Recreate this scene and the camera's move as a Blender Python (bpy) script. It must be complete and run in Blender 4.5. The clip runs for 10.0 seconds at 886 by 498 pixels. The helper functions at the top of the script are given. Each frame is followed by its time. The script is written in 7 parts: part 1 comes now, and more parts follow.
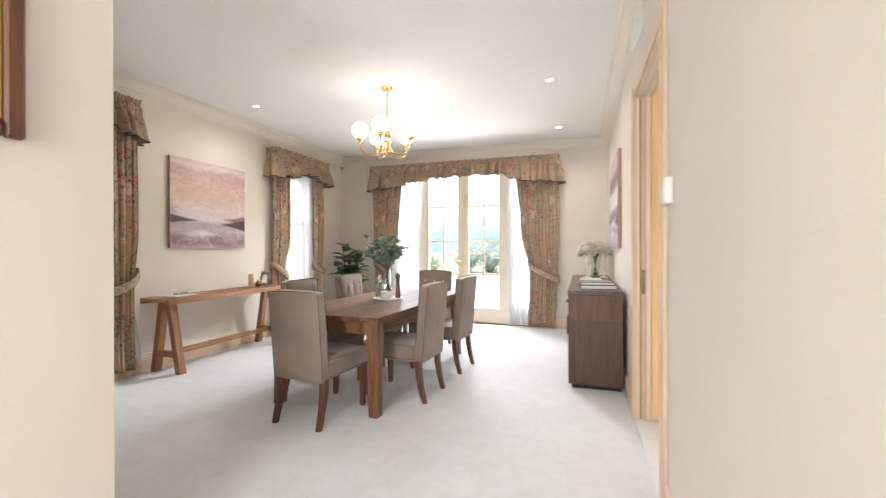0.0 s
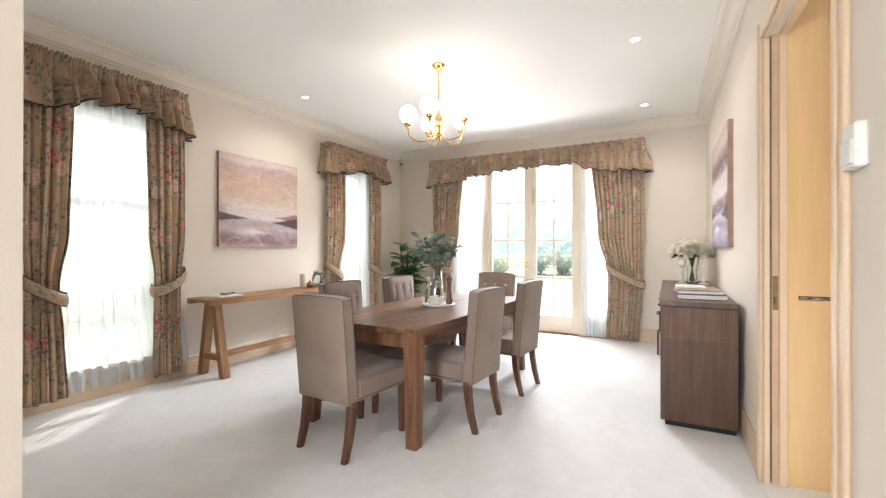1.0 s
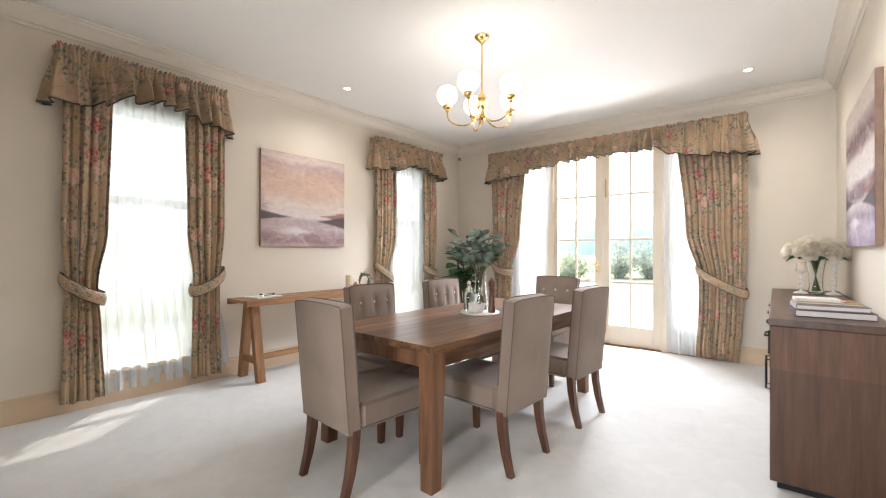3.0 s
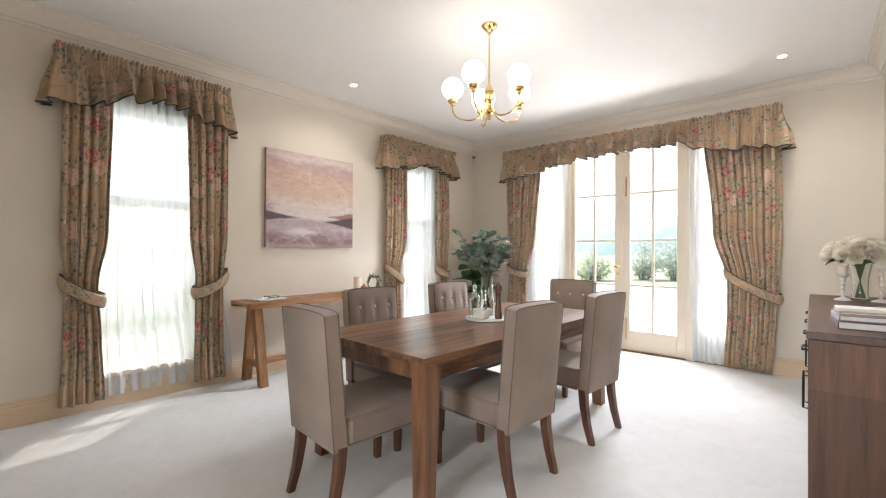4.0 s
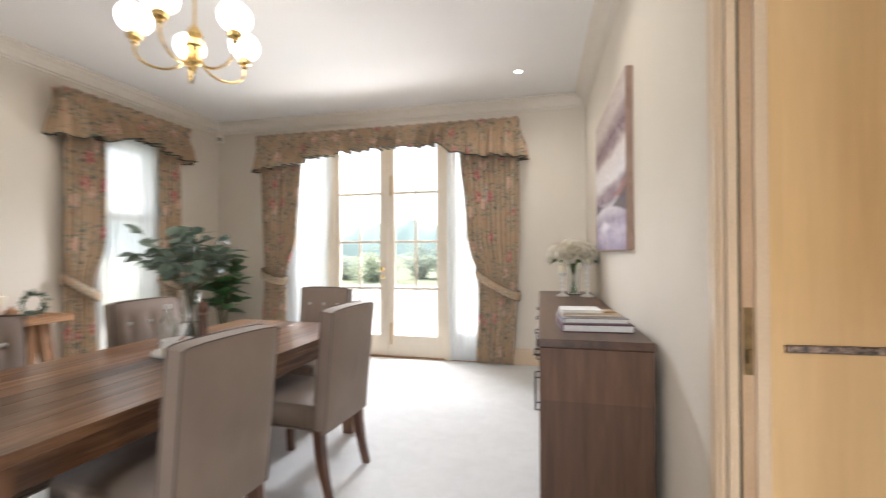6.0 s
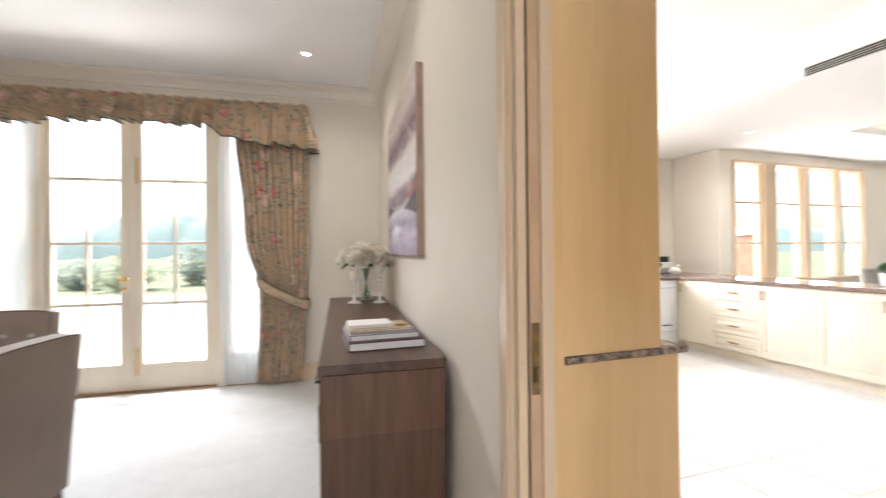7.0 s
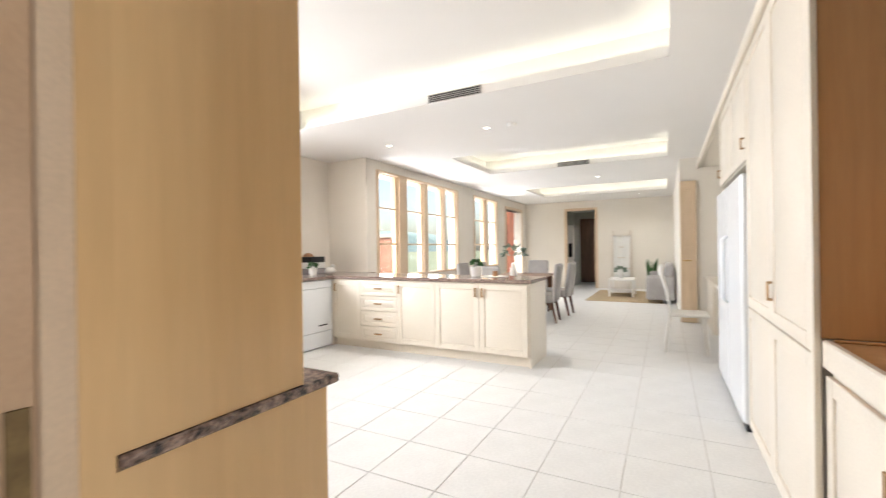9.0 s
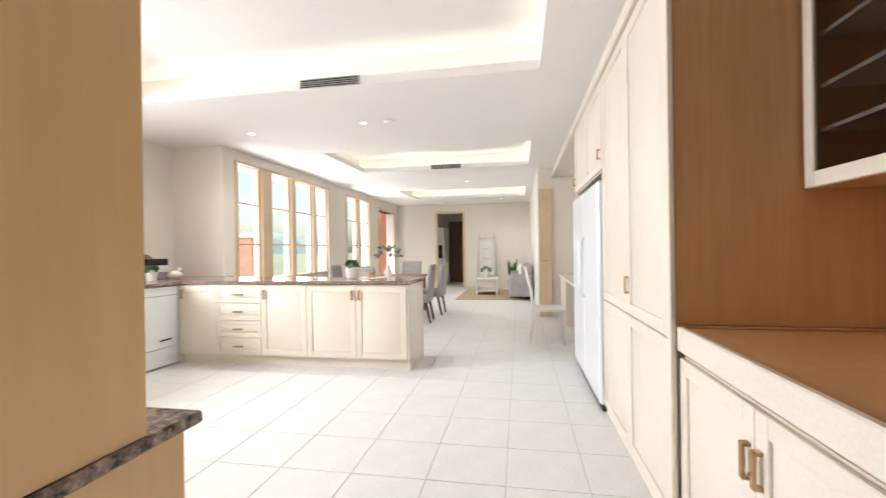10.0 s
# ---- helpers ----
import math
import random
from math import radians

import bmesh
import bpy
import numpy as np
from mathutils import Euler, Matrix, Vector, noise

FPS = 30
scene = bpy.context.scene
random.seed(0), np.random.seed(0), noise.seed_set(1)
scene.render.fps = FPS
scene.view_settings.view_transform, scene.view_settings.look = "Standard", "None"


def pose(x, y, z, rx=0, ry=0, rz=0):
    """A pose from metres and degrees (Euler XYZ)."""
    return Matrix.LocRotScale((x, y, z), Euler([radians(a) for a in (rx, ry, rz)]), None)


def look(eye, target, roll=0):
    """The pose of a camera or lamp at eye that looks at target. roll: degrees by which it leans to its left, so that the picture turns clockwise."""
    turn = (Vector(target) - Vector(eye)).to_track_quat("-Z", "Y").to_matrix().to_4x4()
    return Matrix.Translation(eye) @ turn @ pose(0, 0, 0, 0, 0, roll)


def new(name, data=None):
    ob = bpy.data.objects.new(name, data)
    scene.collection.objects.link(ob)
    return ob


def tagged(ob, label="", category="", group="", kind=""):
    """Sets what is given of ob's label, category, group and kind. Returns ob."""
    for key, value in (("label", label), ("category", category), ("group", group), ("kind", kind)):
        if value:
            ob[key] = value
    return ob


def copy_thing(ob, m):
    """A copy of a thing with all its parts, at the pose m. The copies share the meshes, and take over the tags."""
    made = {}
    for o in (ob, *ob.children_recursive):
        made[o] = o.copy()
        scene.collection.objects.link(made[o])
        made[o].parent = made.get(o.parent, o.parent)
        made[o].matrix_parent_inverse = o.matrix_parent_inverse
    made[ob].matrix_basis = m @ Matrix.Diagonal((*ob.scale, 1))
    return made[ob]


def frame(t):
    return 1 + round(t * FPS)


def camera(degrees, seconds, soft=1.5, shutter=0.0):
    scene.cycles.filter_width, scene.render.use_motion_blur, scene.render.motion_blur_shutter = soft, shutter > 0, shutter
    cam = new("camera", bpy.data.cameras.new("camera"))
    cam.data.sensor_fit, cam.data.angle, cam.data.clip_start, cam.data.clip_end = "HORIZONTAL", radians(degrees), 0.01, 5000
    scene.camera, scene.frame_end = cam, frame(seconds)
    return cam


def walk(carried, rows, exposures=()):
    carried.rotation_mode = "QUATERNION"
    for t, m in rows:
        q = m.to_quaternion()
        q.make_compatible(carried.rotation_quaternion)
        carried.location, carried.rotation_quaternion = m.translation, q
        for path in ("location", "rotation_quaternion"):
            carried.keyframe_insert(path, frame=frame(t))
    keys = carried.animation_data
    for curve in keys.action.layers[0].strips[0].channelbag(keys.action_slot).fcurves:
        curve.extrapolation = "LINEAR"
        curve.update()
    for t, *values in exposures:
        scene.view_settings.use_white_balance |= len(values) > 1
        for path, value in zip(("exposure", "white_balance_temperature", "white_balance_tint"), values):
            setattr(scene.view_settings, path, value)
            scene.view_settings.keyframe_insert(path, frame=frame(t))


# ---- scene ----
cam = camera(93.0, 10.0, soft=1.15, shutter=0.5)
PATH = [
    (0, (0.210, -0.002, 1.270), (-0.417, 1.897, 1.267), -0.10),
    (0.5, (0.146, 0.371, 1.255), (-0.667, 2.198, 1.256), -0.01),
    (1, (0.128, 0.601, 1.247), (-0.809, 2.367, 1.251), 0.05),
    (1.5, (0.127, 0.782, 1.240), (-0.909, 2.493, 1.245), 0.08),
    (2, (0.120, 0.925, 1.238), (-0.999, 2.582, 1.246), 0.14),
    (2.5, (0.122, 1.054, 1.235), (-1.059, 2.668, 1.244), 0.19),
    (3, (0.122, 1.193, 1.232), (-1.122, 2.759, 1.242), 0.18),
    (4.5, (0.084, 1.545, 1.256), (-1.248, 3.037, 1.266), 0.29),
    (5, (0.038, 1.723, 1.259), (-1.145, 3.335, 1.273), 0.28),
    (5.5, (0.066, 1.915, 1.248), (-0.797, 3.719, 1.270), 0.11),
    (7, (0.162, 2.424, 1.290), (0.644, 4.365, 1.302), -0.53),
    (7.5, (0.216, 2.505, 1.289), (1.114, 4.292, 1.298), -0.50),
    (8, (0.313, 2.594, 1.283), (1.538, 4.175, 1.290), -0.75),
    (8.5, (0.406, 2.661, 1.282), (1.881, 4.012, 1.286), -0.86),
    (9, (0.504, 2.765, 1.275), (2.194, 3.834, 1.275), -0.79),
    (9.5, (0.576, 2.857, 1.266), (2.414, 3.647, 1.267), -0.75),
    (10, (0.611, 2.913, 1.257), (2.546, 3.419, 1.258), -0.79),
]
EXPOSURES = [(0.0, 1.78), (1.0, 1.88), (2.5, 1.84), (4.5, 1.62), (5.5, 1.52), (7.0, 1.38), (8.5, 1.13), (10.0, 1.06)]
walk(cam, [(t, look(eye, target, roll)) for t, eye, target, roll in PATH], EXPOSURES)

# ---- plan, metres ----
XL, XR, XK = -4.10, 0.59, 0.69          # dining walls: west face, east face, kitchen face
YN, YF = 1.07, 6.92                     # dining: south and north faces
XH, YH = -1.40, -2.6                   # hall: west face, back
CEIL = 2.975
DY0, DY1, DHEAD = 2.26, 3.40, 2.39      # doorway to the kitchen
KX1, KY0, KY1, KCEIL = 14.2, 2.30, 6.9, 2.72
KYA, KXA = 7.68, 5.70                   # kitchen alcove
KTURN = Matrix.Translation((0.69, 3.42, 0)) @ pose(0, 0, 0, 0, 0, 4.4) @ Matrix.Translation((-0.69, -3.42, 0))  # the kitchen wing stands a little askew
T = 0.24                                # outer wall thickness

# ---- world and lights ----
world = bpy.data.worlds.new("sky")
scene.world = world
world.use_nodes = True
wn = world.node_tree
sky = wn.nodes.new("ShaderNodeTexSky")
sky.sky_type, sky.sun_disc = "NISHITA", False
sky.dust_density, sky.ozone_density = 2.5, 0.3
sky.sun_elevation, sky.sun_rotation = radians(48.6), radians(-44.3)
wn.links.new(sky.outputs[0], wn.nodes["Background"].inputs[0])
wn.nodes["Background"].inputs[1].default_value = 0.15


def sun_lamp():
    d = bpy.data.lights.new("sun", "SUN")
    d.energy, d.angle, d.color = 4.0, radians(0.53), (1.0, 0.95, 0.86)
    ob = new("sun", d)
    ob.matrix_world = look((-8, 8.6, 13), (0, 0.4, 0))


def window_lamp(name, place, towards, w, h, watts, colour=(0.87, 0.91, 1.0)):
    d = bpy.data.lights.new(name, "AREA")
    d.shape, d.size, d.size_y, d.energy, d.color = "RECTANGLE", w, h, watts, colour
    ob = new(name, d)
    ob.matrix_world = look(place, towards)
    return ob


sun_lamp()
# area lamps for sky light at the openings; over french doors and kitchen windows hung unseen below the eaves
window_lamp("sky_light_west", (XL - 0.75, 2.47, 1.8), (-3.1, 2.47, 1.0), 1.0, 1.1, 10)
window_lamp("sky_light_west_small", (XL - 0.75, 5.68, 1.8), (-3.1, 5.68, 1.0), 0.7, 1.1, 6)
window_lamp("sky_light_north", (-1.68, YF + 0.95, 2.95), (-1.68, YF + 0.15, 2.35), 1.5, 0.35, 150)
# added lamp flat on the terrace, imitating paving bounce to brighten the ceiling
window_lamp("terrace_fill_lamp", (-1.68, YF + 1.5, 0.0), (-1.68, YF + 0.9, 1.5), 2.6, 2.2, 125, (0.95, 0.95, 1.0))
window_lamp("sky_light_kitchen", KTURN @ Vector((7.4, KY1 + 0.95, 2.93)), KTURN @ Vector((7.3, KY1 + 0.15, 2.33)), 3.0, 0.35, 190, (0.88, 0.92, 1.0))
window_lamp("sky_light_kitchen_low", KTURN @ Vector((7.4, KY1 + 0.7, 1.5)), KTURN @ Vector((7.0, 4.8, 1.9)), 3.0, 1.3, 64, (0.88, 0.92, 1.0))
window_lamp("sky_light_kitchen_small", KTURN @ Vector((10.65, KY1 + 0.95, 2.93)), KTURN @ Vector((10.6, KY1 + 0.15, 2.33)), 1.5, 0.35, 300, (0.88, 0.92, 1.0))
window_lamp("sky_light_kitchen_small_low", KTURN @ Vector((10.65, KY1 + 0.7, 1.5)), KTURN @ Vector((10.6, 4.8, 1.9)), 1.5, 1.3, 45, (0.88, 0.92, 1.0))
window_lamp("sky_light_alcove", KTURN @ Vector((2.6, KYA + 0.6, 1.9)), KTURN @ Vector((2.6, 5.0, 0.0)), 2.0, 1.3, 140, (0.88, 0.92, 1.0))
# lamp in an unseen hall opening, added to fill the dining room
window_lamp("sky_light_hall", (-0.45, YH - 0.5, 1.6), (-1.6, 3.0, 2.2), 1.2, 1.8, 66)


# ---- geometry helpers ----
class Geo:
    """Collects vertices, faces and, where wanted, texture coordinates."""

    def __init__(self):
        self.v, self.f, self.uv = [], [], []

    def add(self, v, f, m=None):
        n = len(self.v)
        self.v += [tuple(m @ Vector(p)) for p in v] if m else [tuple(p) for p in v]
        self.f += [tuple(i + n for i in face) for face in f]
        return self

    def box(self, x0, x1, y0, y1, z0, z1, bev=0.0, m=None):
        lo, hi = (x0, y0, z0), (x1, y1, z1)
        if bev <= 0:
            v = [(x, y, z) for x in (x0, x1) for y in (y0, y1) for z in (z0, z1)]
            return self.add(v, [(0, 1, 3, 2), (4, 6, 7, 5), (0, 4, 5, 1), (2, 3, 7, 6), (0, 2, 6, 4), (1, 5, 7, 3)], m)
        b = min(bev, 0.45 * min(h - l for l, h in zip(lo, hi)))
        v, ids = [], {}
        for sx in (0, 1):
            for sy in (0, 1):
                for sz in (0, 1):
                    for ax in range(3):
                        p = []
                        for k, s in enumerate((sx, sy, sz)):
                            e = hi[k] if s else lo[k]
                            p.append(e if k == ax else e + (-b if s else b))
                        ids[sx, sy, sz, ax] = len(v)
                        v.append(p)
        f = []
        for ax in range(3):
            o1, o2 = [k for k in range(3) if k != ax]
            for s in (0, 1):
                ring = []
                for a, c in ((0, 0), (1, 0), (1, 1), (0, 1)):
                    k = [0, 0, 0]
                    k[ax], k[o1], k[o2] = s, a, c
                    ring.append(ids[(*k, ax)])
                f.append(ring)
            for a in (0, 1):
                for c in (0, 1):
                    k0, k1 = [0, 0, 0], [0, 0, 0]
                    k0[o1] = k1[o1] = a
                    k0[o2] = k1[o2] = c
                    k1[ax] = 1
                    f.append([ids[(*k0, o1)], ids[(*k1, o1)], ids[(*k1, o2)], ids[(*k0, o2)]])
        f += [[ids[a, b2, c, k] for k in range(3)] for a in (0, 1) for b2 in (0, 1) for c in (0, 1)]
        return self.add(v, f, m)

    def bar(self, a, b, w0, d0, w1, d1, m=None):
        """A tapered bar from point a to point b with rectangular ends across x and y."""
        v = []
        for p, w, d in ((a, w0, d0), (b, w1, d1)):
            v += [(p[0] + sx * w / 2, p[1] + sy * d / 2, p[2]) for sx, sy in ((-1, -1), (1, -1), (1, 1), (-1, 1))]
        return self.add(v, [(3, 2, 1, 0), (4, 5, 6, 7)] + [(i, (i + 1) % 4, 4 + (i + 1) % 4, 4 + i) for i in range(4)], m)

    def lathe(self, profile, n=24, at=(0, 0, 0), m=None):
        v, f = [], []
        for r, z in profile:
            v += [(at[0] + r * math.cos(2 * math.pi * i / n), at[1] + r * math.sin(2 * math.pi * i / n), at[2] + z) for i in range(n)]
        for k in range(len(profile) - 1):
            f += [(k * n + i, k * n + (i + 1) % n, (k + 1) * n + (i + 1) % n, (k + 1) * n + i) for i in range(n)]
        f += [tuple(range(n - 1, -1, -1)), tuple(range((len(profile) - 1) * n, len(profile) * n))]
        return self.add(v, f, m)

    def tube(self, pts, r, n=8, m=None):
        pts = [Vector(p) for p in pts]
        rs = r if isinstance(r, (list, tuple)) else [r] * len(pts)
        v, f = [], []
        side = None
        for i, p in enumerate(pts):
            d = (pts[min(i + 1, len(pts) - 1)] - pts[max(i - 1, 0)]).normalized()
            if side is None:
                side = d.orthogonal().normalized()
            side = (side - d * side.dot(d)).normalized()
            up = d.cross(side)
            v += [p + rs[i] * (math.cos(2 * math.pi * k / n) * side + math.sin(2 * math.pi * k / n) * up) for k in range(n)]
        for i in range(len(pts) - 1):
            f += [(i * n + k, i * n + (k + 1) % n, (i + 1) * n + (k + 1) % n, (i + 1) * n + k) for k in range(n)]
        f += [tuple(range(n - 1, -1, -1)), tuple(range((len(pts) - 1) * n, len(pts) * n))]
        return self.add(v, f, m)

    def ball(self, c, r, n=16, k=10, squash=1.0, m=None):
        prof = [(max(r * math.sin(math.pi * i / k), 1e-4), -r * squash * math.cos(math.pi * i / k)) for i in range(k + 1)]
        return self.lathe(prof, n, c, m)

    def sheet(self, fn, nu, nv, uv=None):
        """A grid of points fn(u, v), with u and v from 0 to 1."""
        n = len(self.v)
        for j in range(nv + 1):
            for i in range(nu + 1):
                self.v.append(tuple(fn(i / nu, j / nv)))
                self.uv.append(uv(i / nu, j / nv) if uv else (i / nu, j / nv))
        for j in range(nv):
            for i in range(nu):
                a = n + j * (nu + 1) + i
                self.f.append((a, a + 1, a + nu + 2, a + nu + 1))
        return self

    def data(self, name, mat, smooth=True, angle=35):
        me = bpy.data.meshes.new(name)
        me.from_pydata(self.v, [], self.f)
        if self.uv and len(self.uv) == len(self.v):
            lay = me.uv_layers.new(name="UVMap")
            idx = np.empty(len(me.loops), dtype=np.int32)
            me.loops.foreach_get("vertex_index", idx)
            lay.data.foreach_set("uv", np.array(self.uv, dtype=np.float32)[idx].ravel())
        bm = bmesh.new()
        bm.from_mesh(me)
        bmesh.ops.recalc_face_normals(bm, faces=bm.faces)
        bm.to_mesh(me)
        bm.free()
        if smooth:
            me.shade_smooth()
            me.set_sharp_from_angle(angle=radians(angle))
        me.materials.append(mat)
        return me


FRAME = [Matrix()]  # the turn of the wing that is being built


def thing(name, m, label, category, group="", kind=""):
    ob = new(name)
    ob.empty_display_size = 0.1
    ob.matrix_basis = FRAME[0] @ m
    return tagged(ob, label, category, group, kind)


def part(name, geo, mat, parent, label="", smooth=True, angle=35, thick=0.0):
    ob = new(name, geo if isinstance(geo, bpy.types.Mesh) else geo.data(name, mat, smooth, angle))
    ob.parent = parent
    if thick:
        s = ob.modifiers.new("thickness", "SOLIDIFY")
        s.thickness, s.offset = thick, 0.0
    return tagged(ob, label)


def single(name, geo, mat, label, category, kind="", smooth=True, group="", m=None, angle=35):
    ob = new(name, geo.data(name, mat, smooth, angle))
    ob.matrix_basis = FRAME[0] @ (m if m is not None else Matrix())
    return tagged(ob, label, category, group, kind)


# ---- materials ----
class Nodes:
    def __init__(self, name):
        self.m = bpy.data.materials.new(name)
        self.m.use_nodes = True
        self.t = self.m.node_tree
        self.b = self.t.nodes["Principled BSDF"]

    def n(self, kind, operation="", data_type="", blend_type="", feature="", bands=False, use_clamp=False):
        node = self.t.nodes.new("ShaderNode" + kind)
        if operation:
            node.operation = operation
        if data_type:
            node.data_type = data_type
        if blend_type:
            node.blend_type = blend_type
        if feature:
            node.feature = feature
        if bands:
            node.wave_type, node.bands_direction = "BANDS", "X"
        if use_clamp:
            node.use_clamp = True
        return node

    def put(self, node, **kw):
        for k, val in kw.items():
            sock = node.inputs[int(k[1:])] if k[0] == "i" and k[1:].isdigit() else node.inputs[k.replace("_", " ")]
            if hasattr(val, "is_output"):
                self.t.links.new(val, sock)
            else:
                sock.default_value = val
        return node

    def coord(self, which="Object", scale=(1, 1, 1), turn=(0, 0, 0)):
        c, mp = self.n("TexCoord"), self.n("Mapping")
        self.put(mp, Vector=c.outputs[which], Scale=scale, Rotation=turn)
        return mp.outputs[0]

    def noise(self, vec, scale, detail=4, rough=0.55, dist=0.0):
        t = self.put(self.n("TexNoise"), Vector=vec, Scale=scale, Detail=detail, Roughness=rough, Distortion=dist)
        return t.outputs[0]

    def ramp(self, fac, stops):
        r = self.n("ValToRGB")
        el = r.color_ramp.elements
        while len(el) < len(stops):
            el.new(0.5)
        for e, (p, c) in zip(el, stops):
            e.position, e.color = p, (*c, 1.0) if len(c) == 3 else c
        self.put(r, Fac=fac)
        return r.outputs[0]

    def mix(self, fac, a, b, blend="MIX"):
        x = self.n("Mix", data_type="RGBA", blend_type=blend)
        for i, val in ((0, fac), (6, a), (7, b)):
            if hasattr(val, "is_output"):
                self.t.links.new(val, x.inputs[i])
            else:
                x.inputs[i].default_value = (*val, 1.0) if isinstance(val, tuple) and len(val) == 3 else val
        return x.outputs[2]

    def math(self, op, a, b=0.0, clamp=False):
        x = self.n("Math", operation=op, use_clamp=clamp)
        self.put(x, i0=a, i1=b)
        return x.outputs[0]

    def bump(self, height, strength=0.2, dist=0.01):
        bp = self.put(self.n("Bump"), Height=height, Strength=strength, Distance=dist)
        self.put(self.b, Normal=bp.outputs[0])

    def done(self, colour, rough=0.5, metal=0.0, **kw):
        self.put(self.b, Base_Color=colour if hasattr(colour, "is_output") else (*colour, 1.0), Roughness=rough, Metallic=metal, **kw)
        return self.m


def plain(name, a, b, scale=3.0, rough=0.5, metal=0.0, fine=120.0, bump=0.05, stretch=(1, 1, 1), **kw):
    """Two shades in soft clouds with a fine grain and relief."""
    s = Nodes(name)
    v = s.coord("Object", stretch)
    big, small = s.noise(v, scale, 3), s.noise(v, fine, 3)
    col = s.mix(s.ramp(big, [(0.35, (0, 0, 0)), (0.65, (1, 1, 1))]), a, b)
    col = s.mix(0.12, col, s.ramp(small, [(0.3, (0.25, 0.25, 0.25)), (0.7, (1, 1, 1))]), "MULTIPLY")
    s.bump(small, bump, 0.004)
    return s.done(col, rough, metal, **kw)


def wood(name, dark, mid, light, along="y", scale=1.0, rough=0.45, per_object=0.5, stave=0.0, grain=0.35):
    """Long grain along one axis, with darker streaks; pieces differ a little from one another."""
    s = Nodes(name)
    st = {"x": (0.7, 9, 9), "y": (9, 0.7, 9), "z": (9, 9, 0.7)}[along]
    info = s.n("ObjectInfo")
    off = s.n("VectorMath", operation="ADD")
    cmb = s.n("CombineXYZ")
    shift = s.math("MULTIPLY", info.outputs["Random"], 37.0)
    s.put(cmb, X=shift, Y=shift, Z=shift)
    s.t.links.new(s.coord("Object", tuple(k * scale for k in st)), off.inputs[0])
    s.t.links.new(cmb.outputs[0], off.inputs[1])
    v = off.outputs[0]
    g1, g2 = s.noise(v, 1.6, 6, 0.62, 0.5), s.noise(v, 7.0, 4, 0.6)
    col = s.ramp(g1, [(0.28, dark), (0.5, mid), (0.75, light)])
    col = s.mix(grain, col, s.ramp(g2, [(0.3, (0.35, 0.3, 0.27)), (0.65, (1, 1, 1))]), "MULTIPLY")
    tone = s.math("MULTIPLY_ADD", info.outputs["Random"], per_object)
    tone.node.inputs[2].default_value = 1.0 - per_object / 2
    if stave:
        br = s.n("TexBrick")
        ax = {"z": (0, 1.5707963, 0), "y": (0, 0, 1.5707963), "x": (0, 0, 0)}[along]
        s.put(br, Vector=s.coord("Object", (1, 1, 1), ax), Color1=(0.62, 0.62, 0.62, 1), Color2=(1.12, 1.12, 1.12, 1), Mortar=(0.7, 0.7, 0.7, 1),
              Scale=1.0, Mortar_Size=0.0006, Brick_Width=0.62, Row_Height=stave, Bias=0.0)
        col = s.mix(0.75, col, br.outputs[0], "MULTIPLY")
    grey = s.n("CombineColor")
    s.put(grey, Red=tone, Green=tone, Blue=tone)
    col = s.mix(1.0, col, grey.outputs[0], "MULTIPLY")
    s.bump(g2, 0.15, 0.003)
    return s.done(col, rough)


def make_carpet():
    s = Nodes("carpet")
    v = s.coord("Object")
    big, mid, fine = s.noise(v, 1.3, 4, 0.6), s.noise(v, 9, 4, 0.65, 0.8), s.noise(v, 420, 3, 0.7)
    col = s.mix(s.ramp(big, [(0.35, (0, 0, 0)), (0.7, (1, 1, 1))]), (0.775, 0.77, 0.755), (0.825, 0.82, 0.805))
    col = s.mix(0.16, col, s.ramp(mid, [(0.38, (0.62, 0.6, 0.58)), (0.62, (1, 1, 1))]), "MULTIPLY")
    col = s.mix(0.35, col, s.ramp(fine, [(0.3, (0.45, 0.43, 0.4)), (0.65, (1, 1, 1))]), "MULTIPLY")
    h = s.math("MULTIPLY_ADD", mid, 1.5)
    s.t.links.new(fine, h.node.inputs[2])
    s.bump(h, 0.5, 0.012)
    return s.done(col, 0.95, Sheen_Weight=0.3)


